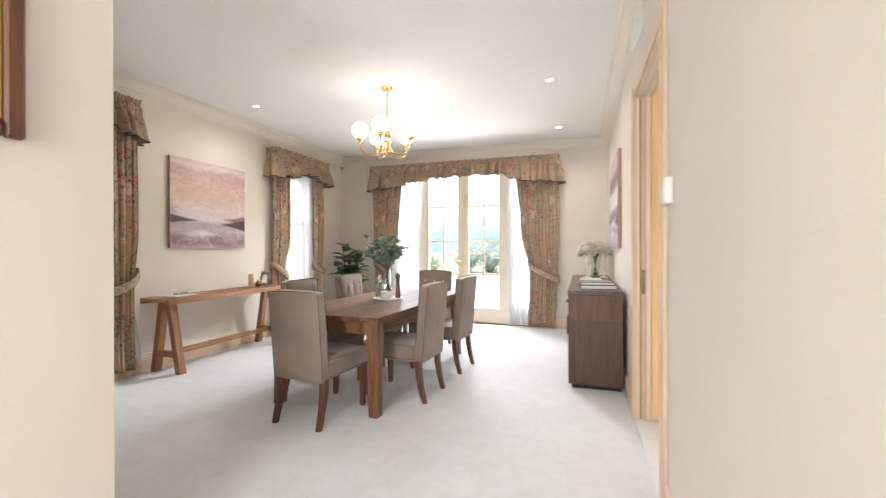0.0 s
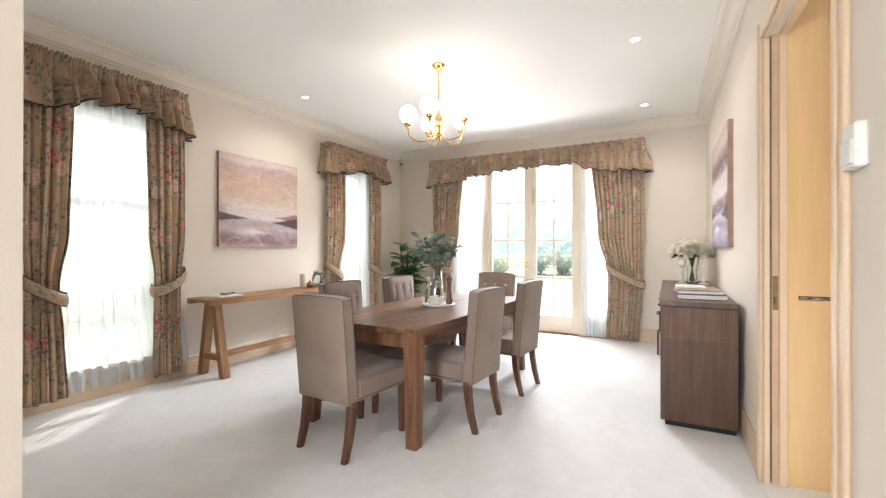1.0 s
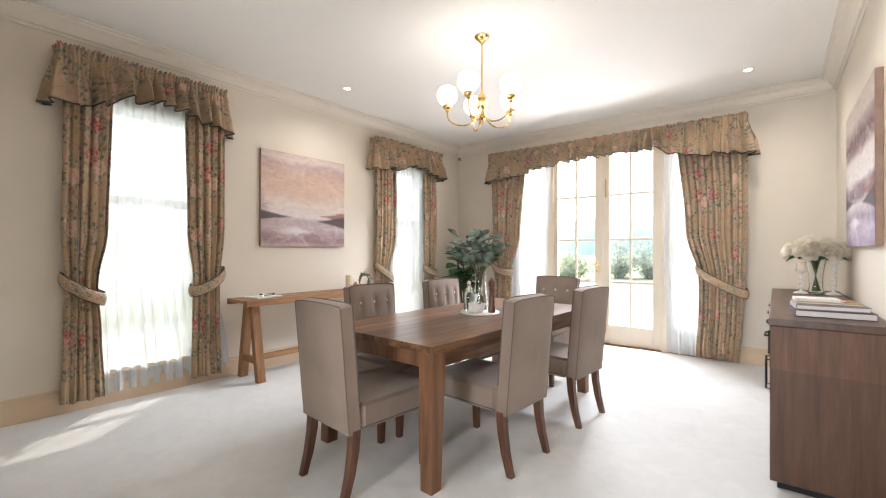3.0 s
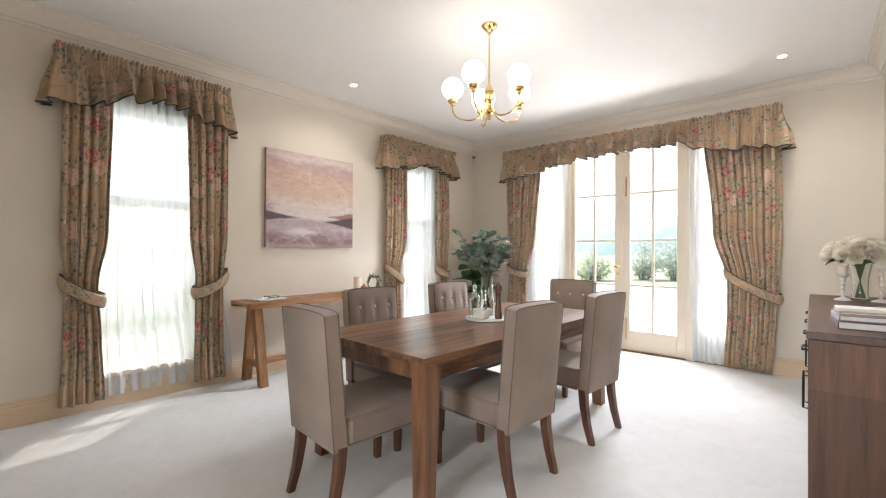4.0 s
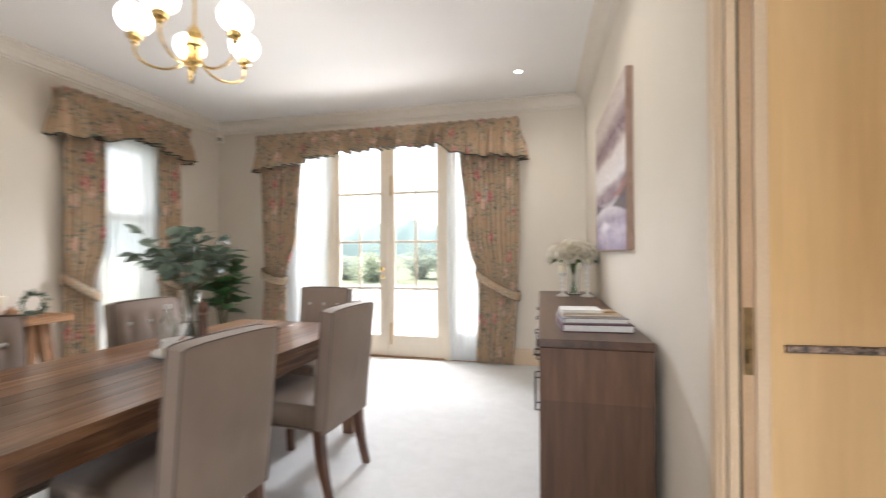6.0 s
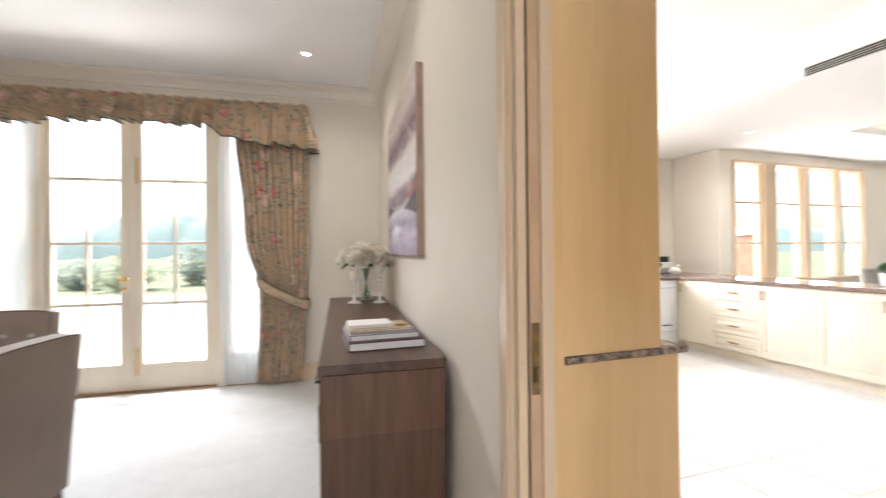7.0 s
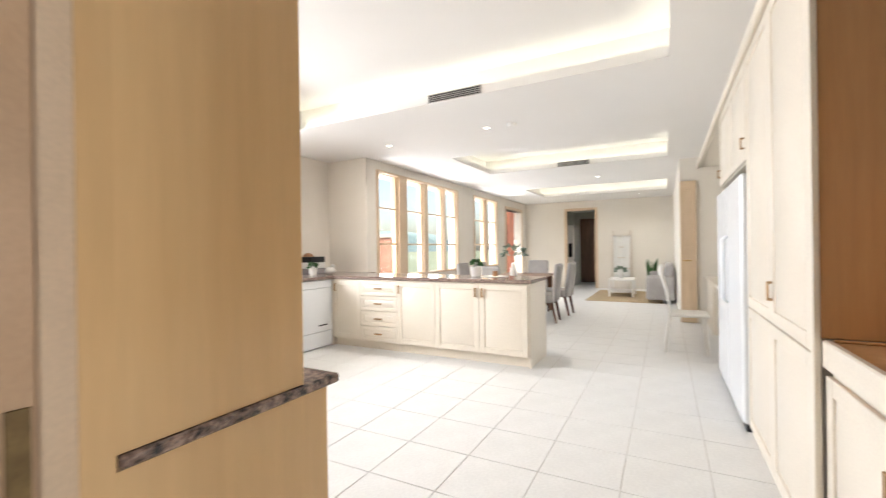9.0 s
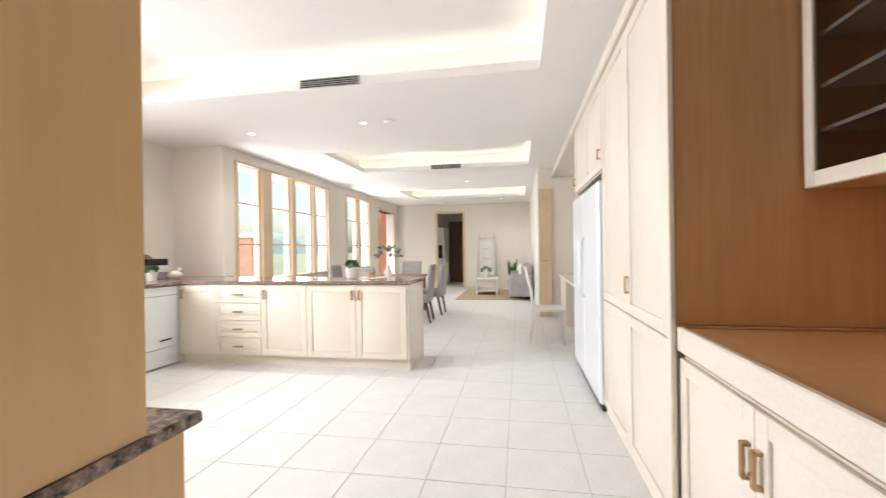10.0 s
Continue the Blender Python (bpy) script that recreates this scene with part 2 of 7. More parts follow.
def make_floral(name, ground, ground2):
    """Printed chintz: trailing grey-green leaves, full roses and small buds on a warm tan cloth."""
    s = Nodes(name)
    uv = s.n("TexCoord").outputs["UV"]
    wob = s.n("VectorMath", operation="MULTIPLY_ADD")
    nz = s.put(s.n("TexNoise"), Vector=uv, Scale=11.0, Detail=4.0)
    s.t.links.new(nz.outputs[1], wob.inputs[0])
    wob.inputs[1].default_value = (0.06, 0.06, 0.06)
    s.t.links.new(uv, wob.inputs[2])
    v = wob.outputs[0]
    weave = s.noise(uv, 500, 2)
    col = s.mix(s.noise(uv, 6, 3), ground, ground2)
    twig = s.put(s.n("TexVoronoi", feature="DISTANCE_TO_EDGE"), Vector=v, Scale=8.0)
    col = s.mix(s.ramp(twig.outputs[0], [(0.01, (0.35, 0.35, 0.35)), (0.035, (0, 0, 0))]), col, (0.17, 0.16, 0.10))
    fl = s.put(s.n("TexVoronoi"), Vector=v, Scale=4.3, Randomness=0.85)
    pick = s.n("SeparateColor")
    s.t.links.new(fl.outputs["Color"], pick.inputs[0])
    # leaves crowd round each rose and thin out between
    for scale, edge, tones in ((24.0, 0.46, ((0.10, 0.125, 0.095), (0.20, 0.215, 0.165), (0.34, 0.31, 0.22))), (36.0, 0.40, ((0.13, 0.16, 0.14), (0.24, 0.26, 0.21), (0.50, 0.44, 0.33)))):
        leaf = s.put(s.n("TexVoronoi"), Vector=v, Scale=scale)
        near = s.ramp(s.math("ADD", fl.outputs["Distance"], s.math("MULTIPLY", s.noise(uv, scale * 0.4, 2), 0.6)), [(0.86, (1, 1, 1)), (0.96, (0, 0, 0))])
        mask = s.math("MULTIPLY", s.ramp(leaf.outputs["Distance"], [(edge - 0.12, (0.9, 0.9, 0.9)), (edge, (0, 0, 0))]), near)
        tone = s.n("SeparateColor")
        s.t.links.new(leaf.outputs["Color"], tone.inputs[0])
        col = s.mix(mask, col, s.ramp(tone.outputs[0], [(0.2, tones[0]), (0.55, tones[1]), (0.85, tones[2])]))
    petal = s.put(s.n("TexVoronoi"), Vector=v, Scale=36.0)
    edge_n = s.math("MULTIPLY", s.noise(uv, 40, 2), 0.16)
    fmask = s.math("MULTIPLY", s.ramp(s.math("ADD", fl.outputs["Distance"], edge_n), [(0.33, (0.95, 0.95, 0.95)), (0.40, (0, 0, 0))]), s.math("GREATER_THAN", pick.outputs[0], 0.08))
    fcol = s.ramp(petal.outputs["Distance"], [(0.1, (0.27, 0.045, 0.05)), (0.4, (0.44, 0.13, 0.12)), (0.75, (0.62, 0.36, 0.28))])
    fcol2 = s.ramp(petal.outputs["Distance"], [(0.1, (0.48, 0.20, 0.14)), (0.6, (0.66, 0.47, 0.35))])
    col = s.mix(fmask, col, s.mix(s.math("GREATER_THAN", pick.outputs[1], 0.5), fcol, fcol2))
    bud = s.put(s.n("TexVoronoi"), Vector=v, Scale=13.0)
    pick2 = s.n("SeparateColor")
    s.t.links.new(bud.outputs["Color"], pick2.inputs[0])
    bmask = s.math("MULTIPLY", s.ramp(bud.outputs["Distance"], [(0.16, (0.9, 0.9, 0.9)), (0.26, (0, 0, 0))]), s.math("GREATER_THAN", pick2.outputs[0], 0.7))
    col = s.mix(bmask, col, s.ramp(pick2.outputs[1], [(0.3, (0.42, 0.11, 0.09)), (0.5, (0.24, 0.26, 0.30)), (0.7, (0.58, 0.36, 0.25)), (0.9, (0.66, 0.54, 0.40))]))
    col = s.mix(0.25, col, s.ramp(weave, [(0.3, (0.5, 0.5, 0.5)), (0.7, (1, 1, 1))]), "MULTIPLY")
    s.bump(weave, 0.15, 0.002)
    return s.done(col, 0.75, Sheen_Weight=0.1)


def make_sheer():
    s = Nodes("sheer_voile")
    uv = s.n("TexCoord").outputs["UV"]
    weave = s.noise(uv, 300, 2)
    out = s.t.nodes["Material Output"]
    dif = s.put(s.n("BsdfDiffuse"), Color=(0.78, 0.80, 0.81, 1))
    tra = s.put(s.n("BsdfTranslucent"), Color=(0.74, 0.79, 0.81, 1))
    mx = s.put(s.n("MixShader"), Fac=0.25)
    s.t.links.new(dif.outputs[0], mx.inputs[1])
    s.t.links.new(tra.outputs[0], mx.inputs[2])
    clear = s.put(s.n("BsdfTransparent"), Color=(1, 1, 1, 1))
    fin = s.n("MixShader")
    s.put(fin, Fac=s.ramp(weave, [(0.35, (0.74, 0.74, 0.74)), (0.65, (0.90, 0.90, 0.90))]))
    s.t.links.new(clear.outputs[0], fin.inputs[1])
    s.t.links.new(mx.outputs[0], fin.inputs[2])
    s.t.links.new(fin.outputs[0], out.inputs[0])
    return s.m


def make_glass(name, tint=(1, 1, 1), rough=0.0, clear=0.9):
    """A thin pane: mostly straight through, with gloss that grows at a slant."""
    s = Nodes(name)
    out = s.t.nodes["Material Output"]
    tr = s.put(s.n("BsdfTransparent"), Color=(*tint, 1))
    gl = s.put(s.n("BsdfGlossy"), Roughness=rough, Color=(1, 1, 1, 1))
    lw = s.put(s.n("LayerWeight"), Blend=0.5)
    gloss = s.math("MULTIPLY_ADD", s.math("POWER", lw.outputs["Facing"], 4.0), 0.5)
    gloss.node.inputs[2].default_value = 0.03
    mx = s.n("MixShader")
    s.put(mx, Fac=gloss)
    s.t.links.new(tr.outputs[0], mx.inputs[1])
    s.t.links.new(gl.outputs[0], mx.inputs[2])
    s.t.links.new(mx.outputs[0], out.inputs[0])
    return s.m


def make_solid_glass(name):
    s = Nodes(name)
    g = s.put(s.n("BsdfGlass"), Color=(0.97, 0.985, 0.98, 1), Roughness=0.0, IOR=1.45)
    s.t.links.new(g.outputs[0], s.t.nodes["Material Output"].inputs[0])
    return s.m


def make_foliage(name, a, b):
    """Leaves that also let light through."""
    s = Nodes(name)
    col = s.mix(s.noise(s.coord("Object"), 1.5, 3), a, b)
    dif, tra, mx = s.n("BsdfDiffuse"), s.n("BsdfTranslucent"), s.put(s.n("MixShader"), Fac=0.65)
    s.t.links.new(col, dif.inputs[0])
    s.t.links.new(col, tra.inputs[0])
    s.t.links.new(dif.outputs[0], mx.inputs[1])
    s.t.links.new(tra.outputs[0], mx.inputs[2])
    s.t.links.new(mx.outputs[0], s.t.nodes["Material Output"].inputs[0])
    return s.m


def make_glow(name, colour, strength):
    s = Nodes(name)
    return s.done(colour, 0.35, Emission_Color=(*colour, 1), Emission_Strength=strength)


def make_painting(name, stops):
    """Misty estuary in pinks and mauves with two dark headlands; u across, v up."""
    s = Nodes(name)
    uv = s.n("TexCoord").outputs["UV"]
    sep = s.n("SeparateXYZ")
    s.t.links.new(uv, sep.inputs[0])
    u, v = sep.outputs[0], sep.outputs[1]
    mp = s.put(s.n("Mapping"), Vector=uv, Scale=(1.5, 4.0, 1.0))
    wide = s.noise(mp.outputs[0], 1.6, 5, 0.6, 0.8)
    small = s.noise(mp.outputs[0], 7.0, 5, 0.7, 0.5)
    vv = s.math("ADD", v, s.math("MULTIPLY", s.math("SUBTRACT", wide, 0.5), 0.13))
    sky_col = s.ramp(vv, stops)
    streak = s.ramp(small, [(0.3, (0.72, 0.68, 0.68)), (0.6, (1, 1, 1)), (0.8, (1.1, 1.08, 1.06))])
    col = s.mix(0.7, sky_col, streak, "MULTIPLY")
    patches = s.noise(s.put(s.n("Mapping"), Vector=uv, Scale=(2.2, 2.8, 1.0), Location=(3.0, 1.0, 0.0)).outputs[0], 2.4, 6, 0.7, 1.2)
    col = s.mix(s.ramp(patches, [(0.48, (0, 0, 0)), (0.72, (0.55, 0.55, 0.55))]), col, (0.70, 0.60, 0.55))
    col = s.mix(s.ramp(patches, [(0.22, (0.5, 0.5, 0.5)), (0.42, (0, 0, 0))]), col, (0.48, 0.35, 0.31))
    # pale glint on the water and a mauve smudge over the left bank
    gl = s.math("ADD", s.math("ABSOLUTE", s.math("MULTIPLY", s.math("SUBTRACT", u, 0.37), 0.9)), s.math("ABSOLUTE", s.math("MULTIPLY", s.math("SUBTRACT", v, 0.165), 4.2)))
    col = s.mix(s.ramp(s.math("ADD", gl, s.math("MULTIPLY", s.math("SUBTRACT", small, 0.5), 0.5)), [(0.08, (0.85, 0.85, 0.85)), (0.26, (0, 0, 0))]), col, (0.74, 0.70, 0.71))
    sm = s.math("ADD", s.math("MULTIPLY", u, 2.6), s.math("ABSOLUTE", s.math("MULTIPLY", s.math("SUBTRACT", v, 0.41), 3.2)))
    col = s.mix(s.ramp(s.math("ADD", sm, s.math("MULTIPLY", s.math("SUBTRACT", small, 0.5), 0.7)), [(0.05, (0.6, 0.6, 0.6)), (0.40, (0, 0, 0))]), col, (0.30, 0.21, 0.24))
    rough_edge = s.math("MULTIPLY", s.math("SUBTRACT", small, 0.5), 0.045)
    # left headland: thick at the edge, running out to a point; right one with a clump of trees
    lft = s.math("SUBTRACT", s.math("MULTIPLY", s.math("SUBTRACT", 0.40, u), 0.14), s.math("ABSOLUTE", s.math("SUBTRACT", s.math("ADD", v, s.math("MULTIPLY", u, 0.04)), 0.325)))
    rgt = s.math("SUBTRACT", s.math("MULTIPLY", s.math("SUBTRACT", u, 0.60), 0.20), s.math("ABSOLUTE", s.math("SUBTRACT", v, 0.285)))
    clump = s.math("SUBTRACT", s.math("MULTIPLY", s.math("SUBTRACT", u, 0.66), 0.20), s.math("ABSOLUTE", s.math("SUBTRACT", v, 0.345)))
    col = s.mix(s.ramp(s.math("ADD", clump, s.math("MULTIPLY", rough_edge, 2.5)), [(0.0, (0, 0, 0)), (0.02, (0.9, 0.9, 0.9))]), col, s.mix(small, (0.10, 0.05, 0.05), (0.50, 0.20, 0.15)))
    col = s.mix(s.ramp(s.math("ADD", lft, rough_edge), [(0.0, (0, 0, 0)), (0.02, (0.95, 0.95, 0.95))]), col, (0.095, 0.065, 0.075))
    col = s.mix(s.ramp(s.math("ADD", rgt, rough_edge), [(0.0, (0, 0, 0)), (0.02, (0.95, 0.95, 0.95))]), col, (0.085, 0.055, 0.06))
    s.bump(small, 0.3, 0.003)
    return s.done(col, 0.7)


WALL = plain("cream_wall_paint", (0.72, 0.648, 0.55), (0.75, 0.678, 0.58), 1.2, 0.75, fine=260, bump=0.06)
WHITE = plain("white_ceiling_paint", (0.83, 0.81, 0.78), (0.85, 0.83, 0.80), 1.0, 0.85, fine=200, bump=0.04)
CORNICE = plain("cream_cornice_paint", (0.745, 0.685, 0.60), (0.765, 0.705, 0.62), 1.0, 0.8, fine=200, bump=0.03)
TRIM = plain("beige_gloss_trim", (0.66, 0.50, 0.335), (0.70, 0.54, 0.375), 2.0, 0.35, fine=150, bump=0.03)
DOORPAINT = plain("cream_door_paint", (0.70, 0.62, 0.50), (0.73, 0.65, 0.53), 2.0, 0.35, fine=150, bump=0.03)
CARPET = make_carpet()
FLORAL = make_floral("floral_chintz", (0.50, 0.352, 0.222), (0.43, 0.29, 0.178))
PIPE = plain("dark_green_piping", (0.03, 0.045, 0.04), (0.045, 0.06, 0.05), 20, 0.8)
SHEER = make_sheer()
PANE = make_glass("window_glass")
CLEAR = make_solid_glass("clear_glassware")
SMOKE = make_glass("cabinet_glass", (0.5, 0.48, 0.46), 0.02)
TAUPE = plain("taupe_upholstery", (0.228, 0.168, 0.128), (0.27, 0.202, 0.157), 4, 0.8, fine=600, bump=0.25, Sheen_Weight=0.25)
TAUPE_EDGE = plain("dark_taupe_piping", (0.11, 0.082, 0.066), (0.14, 0.105, 0.086), 9, 0.8)
LEG = wood("walnut_stained_leg", (0.055, 0.022, 0.012), (0.12, 0.05, 0.026), (0.19, 0.085, 0.045), "z", 1.5, 0.35, 0.2)
TABLE = wood("recycled_elm", (0.04, 0.019, 0.010), (0.165, 0.080, 0.040), (0.37, 0.205, 0.11), "y", 1.3, 0.28, 0.8, grain=0.55)
TABLE_LEG = wood("recycled_elm_leg", (0.09, 0.038, 0.018), (0.20, 0.092, 0.044), (0.29, 0.15, 0.08), "z", 1.0, 0.4, 0.2)
BOARD = wood("acacia_board", (0.065, 0.027, 0.012), (0.118, 0.054, 0.026), (0.17, 0.084, 0.044), "z", 1.2, 0.5, 0.15, stave=0.075)
BOARD_TOP = wood("acacia_top", (0.06, 0.026, 0.014), (0.105, 0.05, 0.028), (0.15, 0.078, 0.046), "y", 1.2, 0.38, 0.15, stave=0.06)
OAK = wood("warm_oak", (0.20, 0.085, 0.032), (0.36, 0.18, 0.08), (0.46, 0.26, 0.13), "y", 1.0, 0.45, 0.25)
OAK_LEG = wood("warm_oak_leg", (0.18, 0.075, 0.028), (0.32, 0.155, 0.066), (0.42, 0.23, 0.11), "z", 1.0, 0.45, 0.2)
MAPLE = wood("maple_veneer", (0.735, 0.495, 0.245), (0.765, 0.525, 0.265), (0.79, 0.55, 0.285), "z", 0.5, 0.3, 0.03, grain=0.10)
HONEY = wood("honey_veneer", (0.55, 0.295, 0.125), (0.58, 0.32, 0.143), (0.61, 0.35, 0.16), "z", 0.5, 0.42, 0.03, grain=0.14)
BRASS = plain("polished_brass", (0.80, 0.56, 0.22), (0.86, 0.62, 0.27), 15, 0.16, 1.0, bump=0.01)
STEEL = plain("brushed_steel", (0.55, 0.54, 0.52), (0.6, 0.59, 0.57), 15, 0.3, 1.0, bump=0.01)
BLACK = plain("black_iron", (0.02, 0.02, 0.022), (0.03, 0.03, 0.03), 12, 0.45, 0.6)
OPAL = make_glow("opal_globe", (1.0, 0.94, 0.87), 2.2)
LED = make_glow("downlight_face", (1.0, 0.96, 0.88), 10.0)
COVE = make_glow("cove_tube", (1.0, 0.97, 0.82), 3.2)
LACQUER = plain("cream_lacquer", (0.77, 0.695, 0.585), (0.80, 0.725, 0.615), 1.5, 0.3, fine=120, bump=0.02)
KWALL = plain("pale_kitchen_paint", (0.77, 0.72, 0.64), (0.80, 0.75, 0.67), 1.2, 0.7, fine=260, bump=0.05)
TILE = plain("cream_floor_tile", (0.76, 0.755, 0.74), (0.80, 0.795, 0.78), 5, 0.38, fine=60, bump=0.03)
GROUT = plain("grey_grout", (0.62, 0.60, 0.57), (0.67, 0.65, 0.62), 20, 0.9)
FRIDGE = plain("white_enamel", (0.78, 0.80, 0.82), (0.8, 0.82, 0.84), 2, 0.25, bump=0.01)
CERAMIC = plain("white_ceramic", (0.78, 0.76, 0.72), (0.82, 0.8, 0.76), 8, 0.3)
WAX = plain("cream_wax", (0.78, 0.70, 0.56), (0.82, 0.74, 0.6), 8, 0.5, Subsurface_Weight=0.2)
LEAF = plain("fig_leaf", (0.02, 0.085, 0.02), (0.04, 0.14, 0.03), 9, 0.35, fine=60, bump=0.1)
EUCA = plain("eucalyptus_leaf", (0.12, 0.17, 0.125), (0.22, 0.28, 0.215), 12, 0.6, fine=60)
STEM = plain("plant_stem", (0.09, 0.08, 0.045), (0.14, 0.11, 0.06), 20, 0.8)
PETAL = make_foliage("white_petal", (0.86, 0.81, 0.70), (0.90, 0.86, 0.78))
PAPER = plain("white_paper", (0.74, 0.73, 0.70), (0.78, 0.77, 0.74), 15, 0.7)
PLUM = plain("plum_book_cloth", (0.10, 0.035, 0.05), (0.13, 0.05, 0.065), 12, 0.6)
KRAFT = plain("tan_book_cover", (0.42, 0.31, 0.2), (0.5, 0.38, 0.26), 14, 0.6)
GREYBOOK = plain("grey_book_cloth", (0.22, 0.2, 0.21), (0.27, 0.25, 0.26), 12, 0.6)
PAINTING = make_painting("estuary_painting", [(0.0, (0.50, 0.36, 0.35)), (0.05, (0.28, 0.18, 0.20)), (0.12, (0.33, 0.22, 0.25)), (0.20, (0.53, 0.44, 0.46)), (0.27, (0.46, 0.36, 0.39)), (0.33, (0.74, 0.68, 0.67)), (0.38, (0.70, 0.61, 0.58)), (0.46, (0.71, 0.61, 0.56)), (0.56, (0.65, 0.48, 0.39)), (0.70, (0.62, 0.44, 0.35)), (0.82, (0.54, 0.37, 0.32)), (0.89, (0.50, 0.37, 0.36)), (0.94, (0.66, 0.54, 0.50)), (1.0, (0.58, 0.44, 0.41))])
STORM = make_painting("dusk_painting", [(0.0, (0.30, 0.24, 0.33)), (0.11, (0.42, 0.37, 0.49)), (0.19, (0.30, 0.24, 0.32)), (0.28, (0.62, 0.58, 0.62)), (0.34, (0.20, 0.13, 0.16)), (0.41, (0.26, 0.17, 0.20)), (0.47, (0.77, 0.73, 0.73)), (0.60, (0.74, 0.68, 0.66)), (0.66, (0.32, 0.22, 0.24)), (0.74, (0.18, 0.11, 0.13)), (0.80, (0.36, 0.27, 0.27)), (0.87, (0.60, 0.52, 0.49)), (1.0, (0.58, 0.48, 0.43))])
CANVAS = plain("canvas_edge", (0.34, 0.22, 0.17), (0.42, 0.29, 0.23), 12, 0.8)


def make_granite():
    s = Nodes("brown_granite")
    v = s.coord("Object")
    a = s.put(s.n("TexVoronoi"), Vector=v, Scale=130.0)
    col = s.ramp(s.noise(v, 60, 4, 0.7), [(0.36, (0.03, 0.028, 0.03)), (0.5, (0.23, 0.155, 0.125)), (0.64, (0.43, 0.32, 0.27))])
    col = s.mix(s.ramp(a.outputs["Distance"], [(0.2, (0.8, 0.8, 0.8)), (0.4, (0, 0, 0))]), col, (0.16, 0.13, 0.12))
    return s.done(col, 0.12)


GRANITE = make_granite()


# ---- the structure ----
def slab(name, boxes, mat, label, category, bev=0.0):
    g = Geo()
    for b in boxes:
        g.box(*b, bev)
    return single(name, g, mat, label, category, "structure", smooth=False)


def wall_run(axis, at0, at1, a0, a1, z0, z1, holes):
    """Boxes of a wall between at0 and at1 across, from a0 to a1 along, with rectangular holes (b0, b1, h0, h1)."""
    out, cur = [], a0

    def put(p, q, r, t):
        if q - p > 1e-4 and t - r > 1e-4:
            out.append((at0, at1, p, q, r, t) if axis == "x" else (p, q, at0, at1, r, t))

    for b0, b1, h0, h1 in sorted(holes):
        put(cur, b0, z0, z1)
        put(b0, b1, z0, h0)
        put(b0, b1, h1, z1)
        cur = b1
    put(cur, a1, z0, z1)
    return out


W1, W2 = (1.98, 2.96, 0.26, 2.45), (5.34, 6.01, 0.26, 2.45)
FD = (-2.99, -0.39, 0.0, 2.69)
KW1, KW2, KDOOR = (5.95, 8.97, 0.80, 2.58), (9.84, 11.46, 0.80, 2.56), (12.2, 13.65, 0.0, 2.42)

slab("floor", [(XL - T, XR, YH - 0.1, YF + T, -0.12, 0.0)], CARPET, "cream wool carpet with soft tread marks", "carpet")
slab("wall_west", wall_run("x", XL - T, XL, YN - 0.2, YF + T, 0, CEIL, [W1, W2]), WALL, "cream painted wall with two tall windows", "wall")
slab("wall_north", wall_run("y", YF, YF + T, XL, XK, 0, CEIL, [FD]), WALL, "cream painted wall around glazed french doors", "wall")
slab("wall_east", wall_run("x", XR, XK, YH - 0.1, YF, 0, CEIL, [(DY0, DY1, 0.0, DHEAD)]), WALL, "cream painted wall with a doorway to the kitchen", "wall")
slab("wall_south", [(XL, XH - 0.1, YN - 0.12, YN, 0, CEIL), (XH - 0.1, XH, YH, YN, 0, CEIL)], WALL, "cream painted wall turning the corner into the hall", "wall")
# opening out of view, cut to let the added hall lamp in
slab("wall_hall_end", wall_run("y", YH - 0.1, YH, XH - 0.1, XR, 0, CEIL, [(-1.05, 0.15, 0.0, 2.2)]), WALL, "plain cream wall ending the hall, with an opening added for light", "wall")
slab("ceiling", [(XL - T, XK, YH - 0.1, YF + T, CEIL, CEIL + 0.15)], WHITE, "white painted plaster ceiling", "ceiling")


def moulding(name, runs, profile, mat, label):
    """Runs of ((x0, y0), (x1, y1), inward normal); profile points are (out, z), closed by the wall."""
    g = Geo()
    for (x0, y0), (x1, y1), (nx, ny) in runs:
        n = len(profile)
        v = [(x0 + nx * o, y0 + ny * o, z) for o, z in profile] + [(x1 + nx * o, y1 + ny * o, z) for o, z in profile]
        g.add(v, [(i, (i + 1) % n, n + (i + 1) % n, n + i) for i in range(n)] + [tuple(range(n)), tuple(range(2 * n - 1, n - 1, -1))])
    return single(name, g, mat, label, name.split("_")[0], "structure", smooth=False)


COR = [(0, CEIL - 0.135), (0.012, CEIL - 0.135), (0.016, CEIL - 0.115), (0.03, CEIL - 0.11), (0.04, CEIL - 0.08), (0.065, CEIL - 0.05), (0.10, CEIL - 0.032),
       (0.105, CEIL - 0.02), (0.125, CEIL - 0.016), (0.128, CEIL - 0.002), (0, CEIL - 0.002)]
moulding("cornice", [((XL, YN), (XL, YF), (1, 0)), ((XL, YF), (XR, YF), (0, -1)), ((XR, YF), (XR, YH), (-1, 0)), ((XL, YN), (XH, YN), (0, 1)), ((XH, YN), (XH, YH), (1, 0))],
         COR, CORNICE, "cream coved plaster cornice with stepped edges")
SKIRT = [(0, 0.0), (0.02, 0.0), (0.02, 0.125), (0.016, 0.135), (0.016, 0.15), (0.009, 0.158), (0.009, 0.172), (0.004, 0.18), (0, 0.18)]
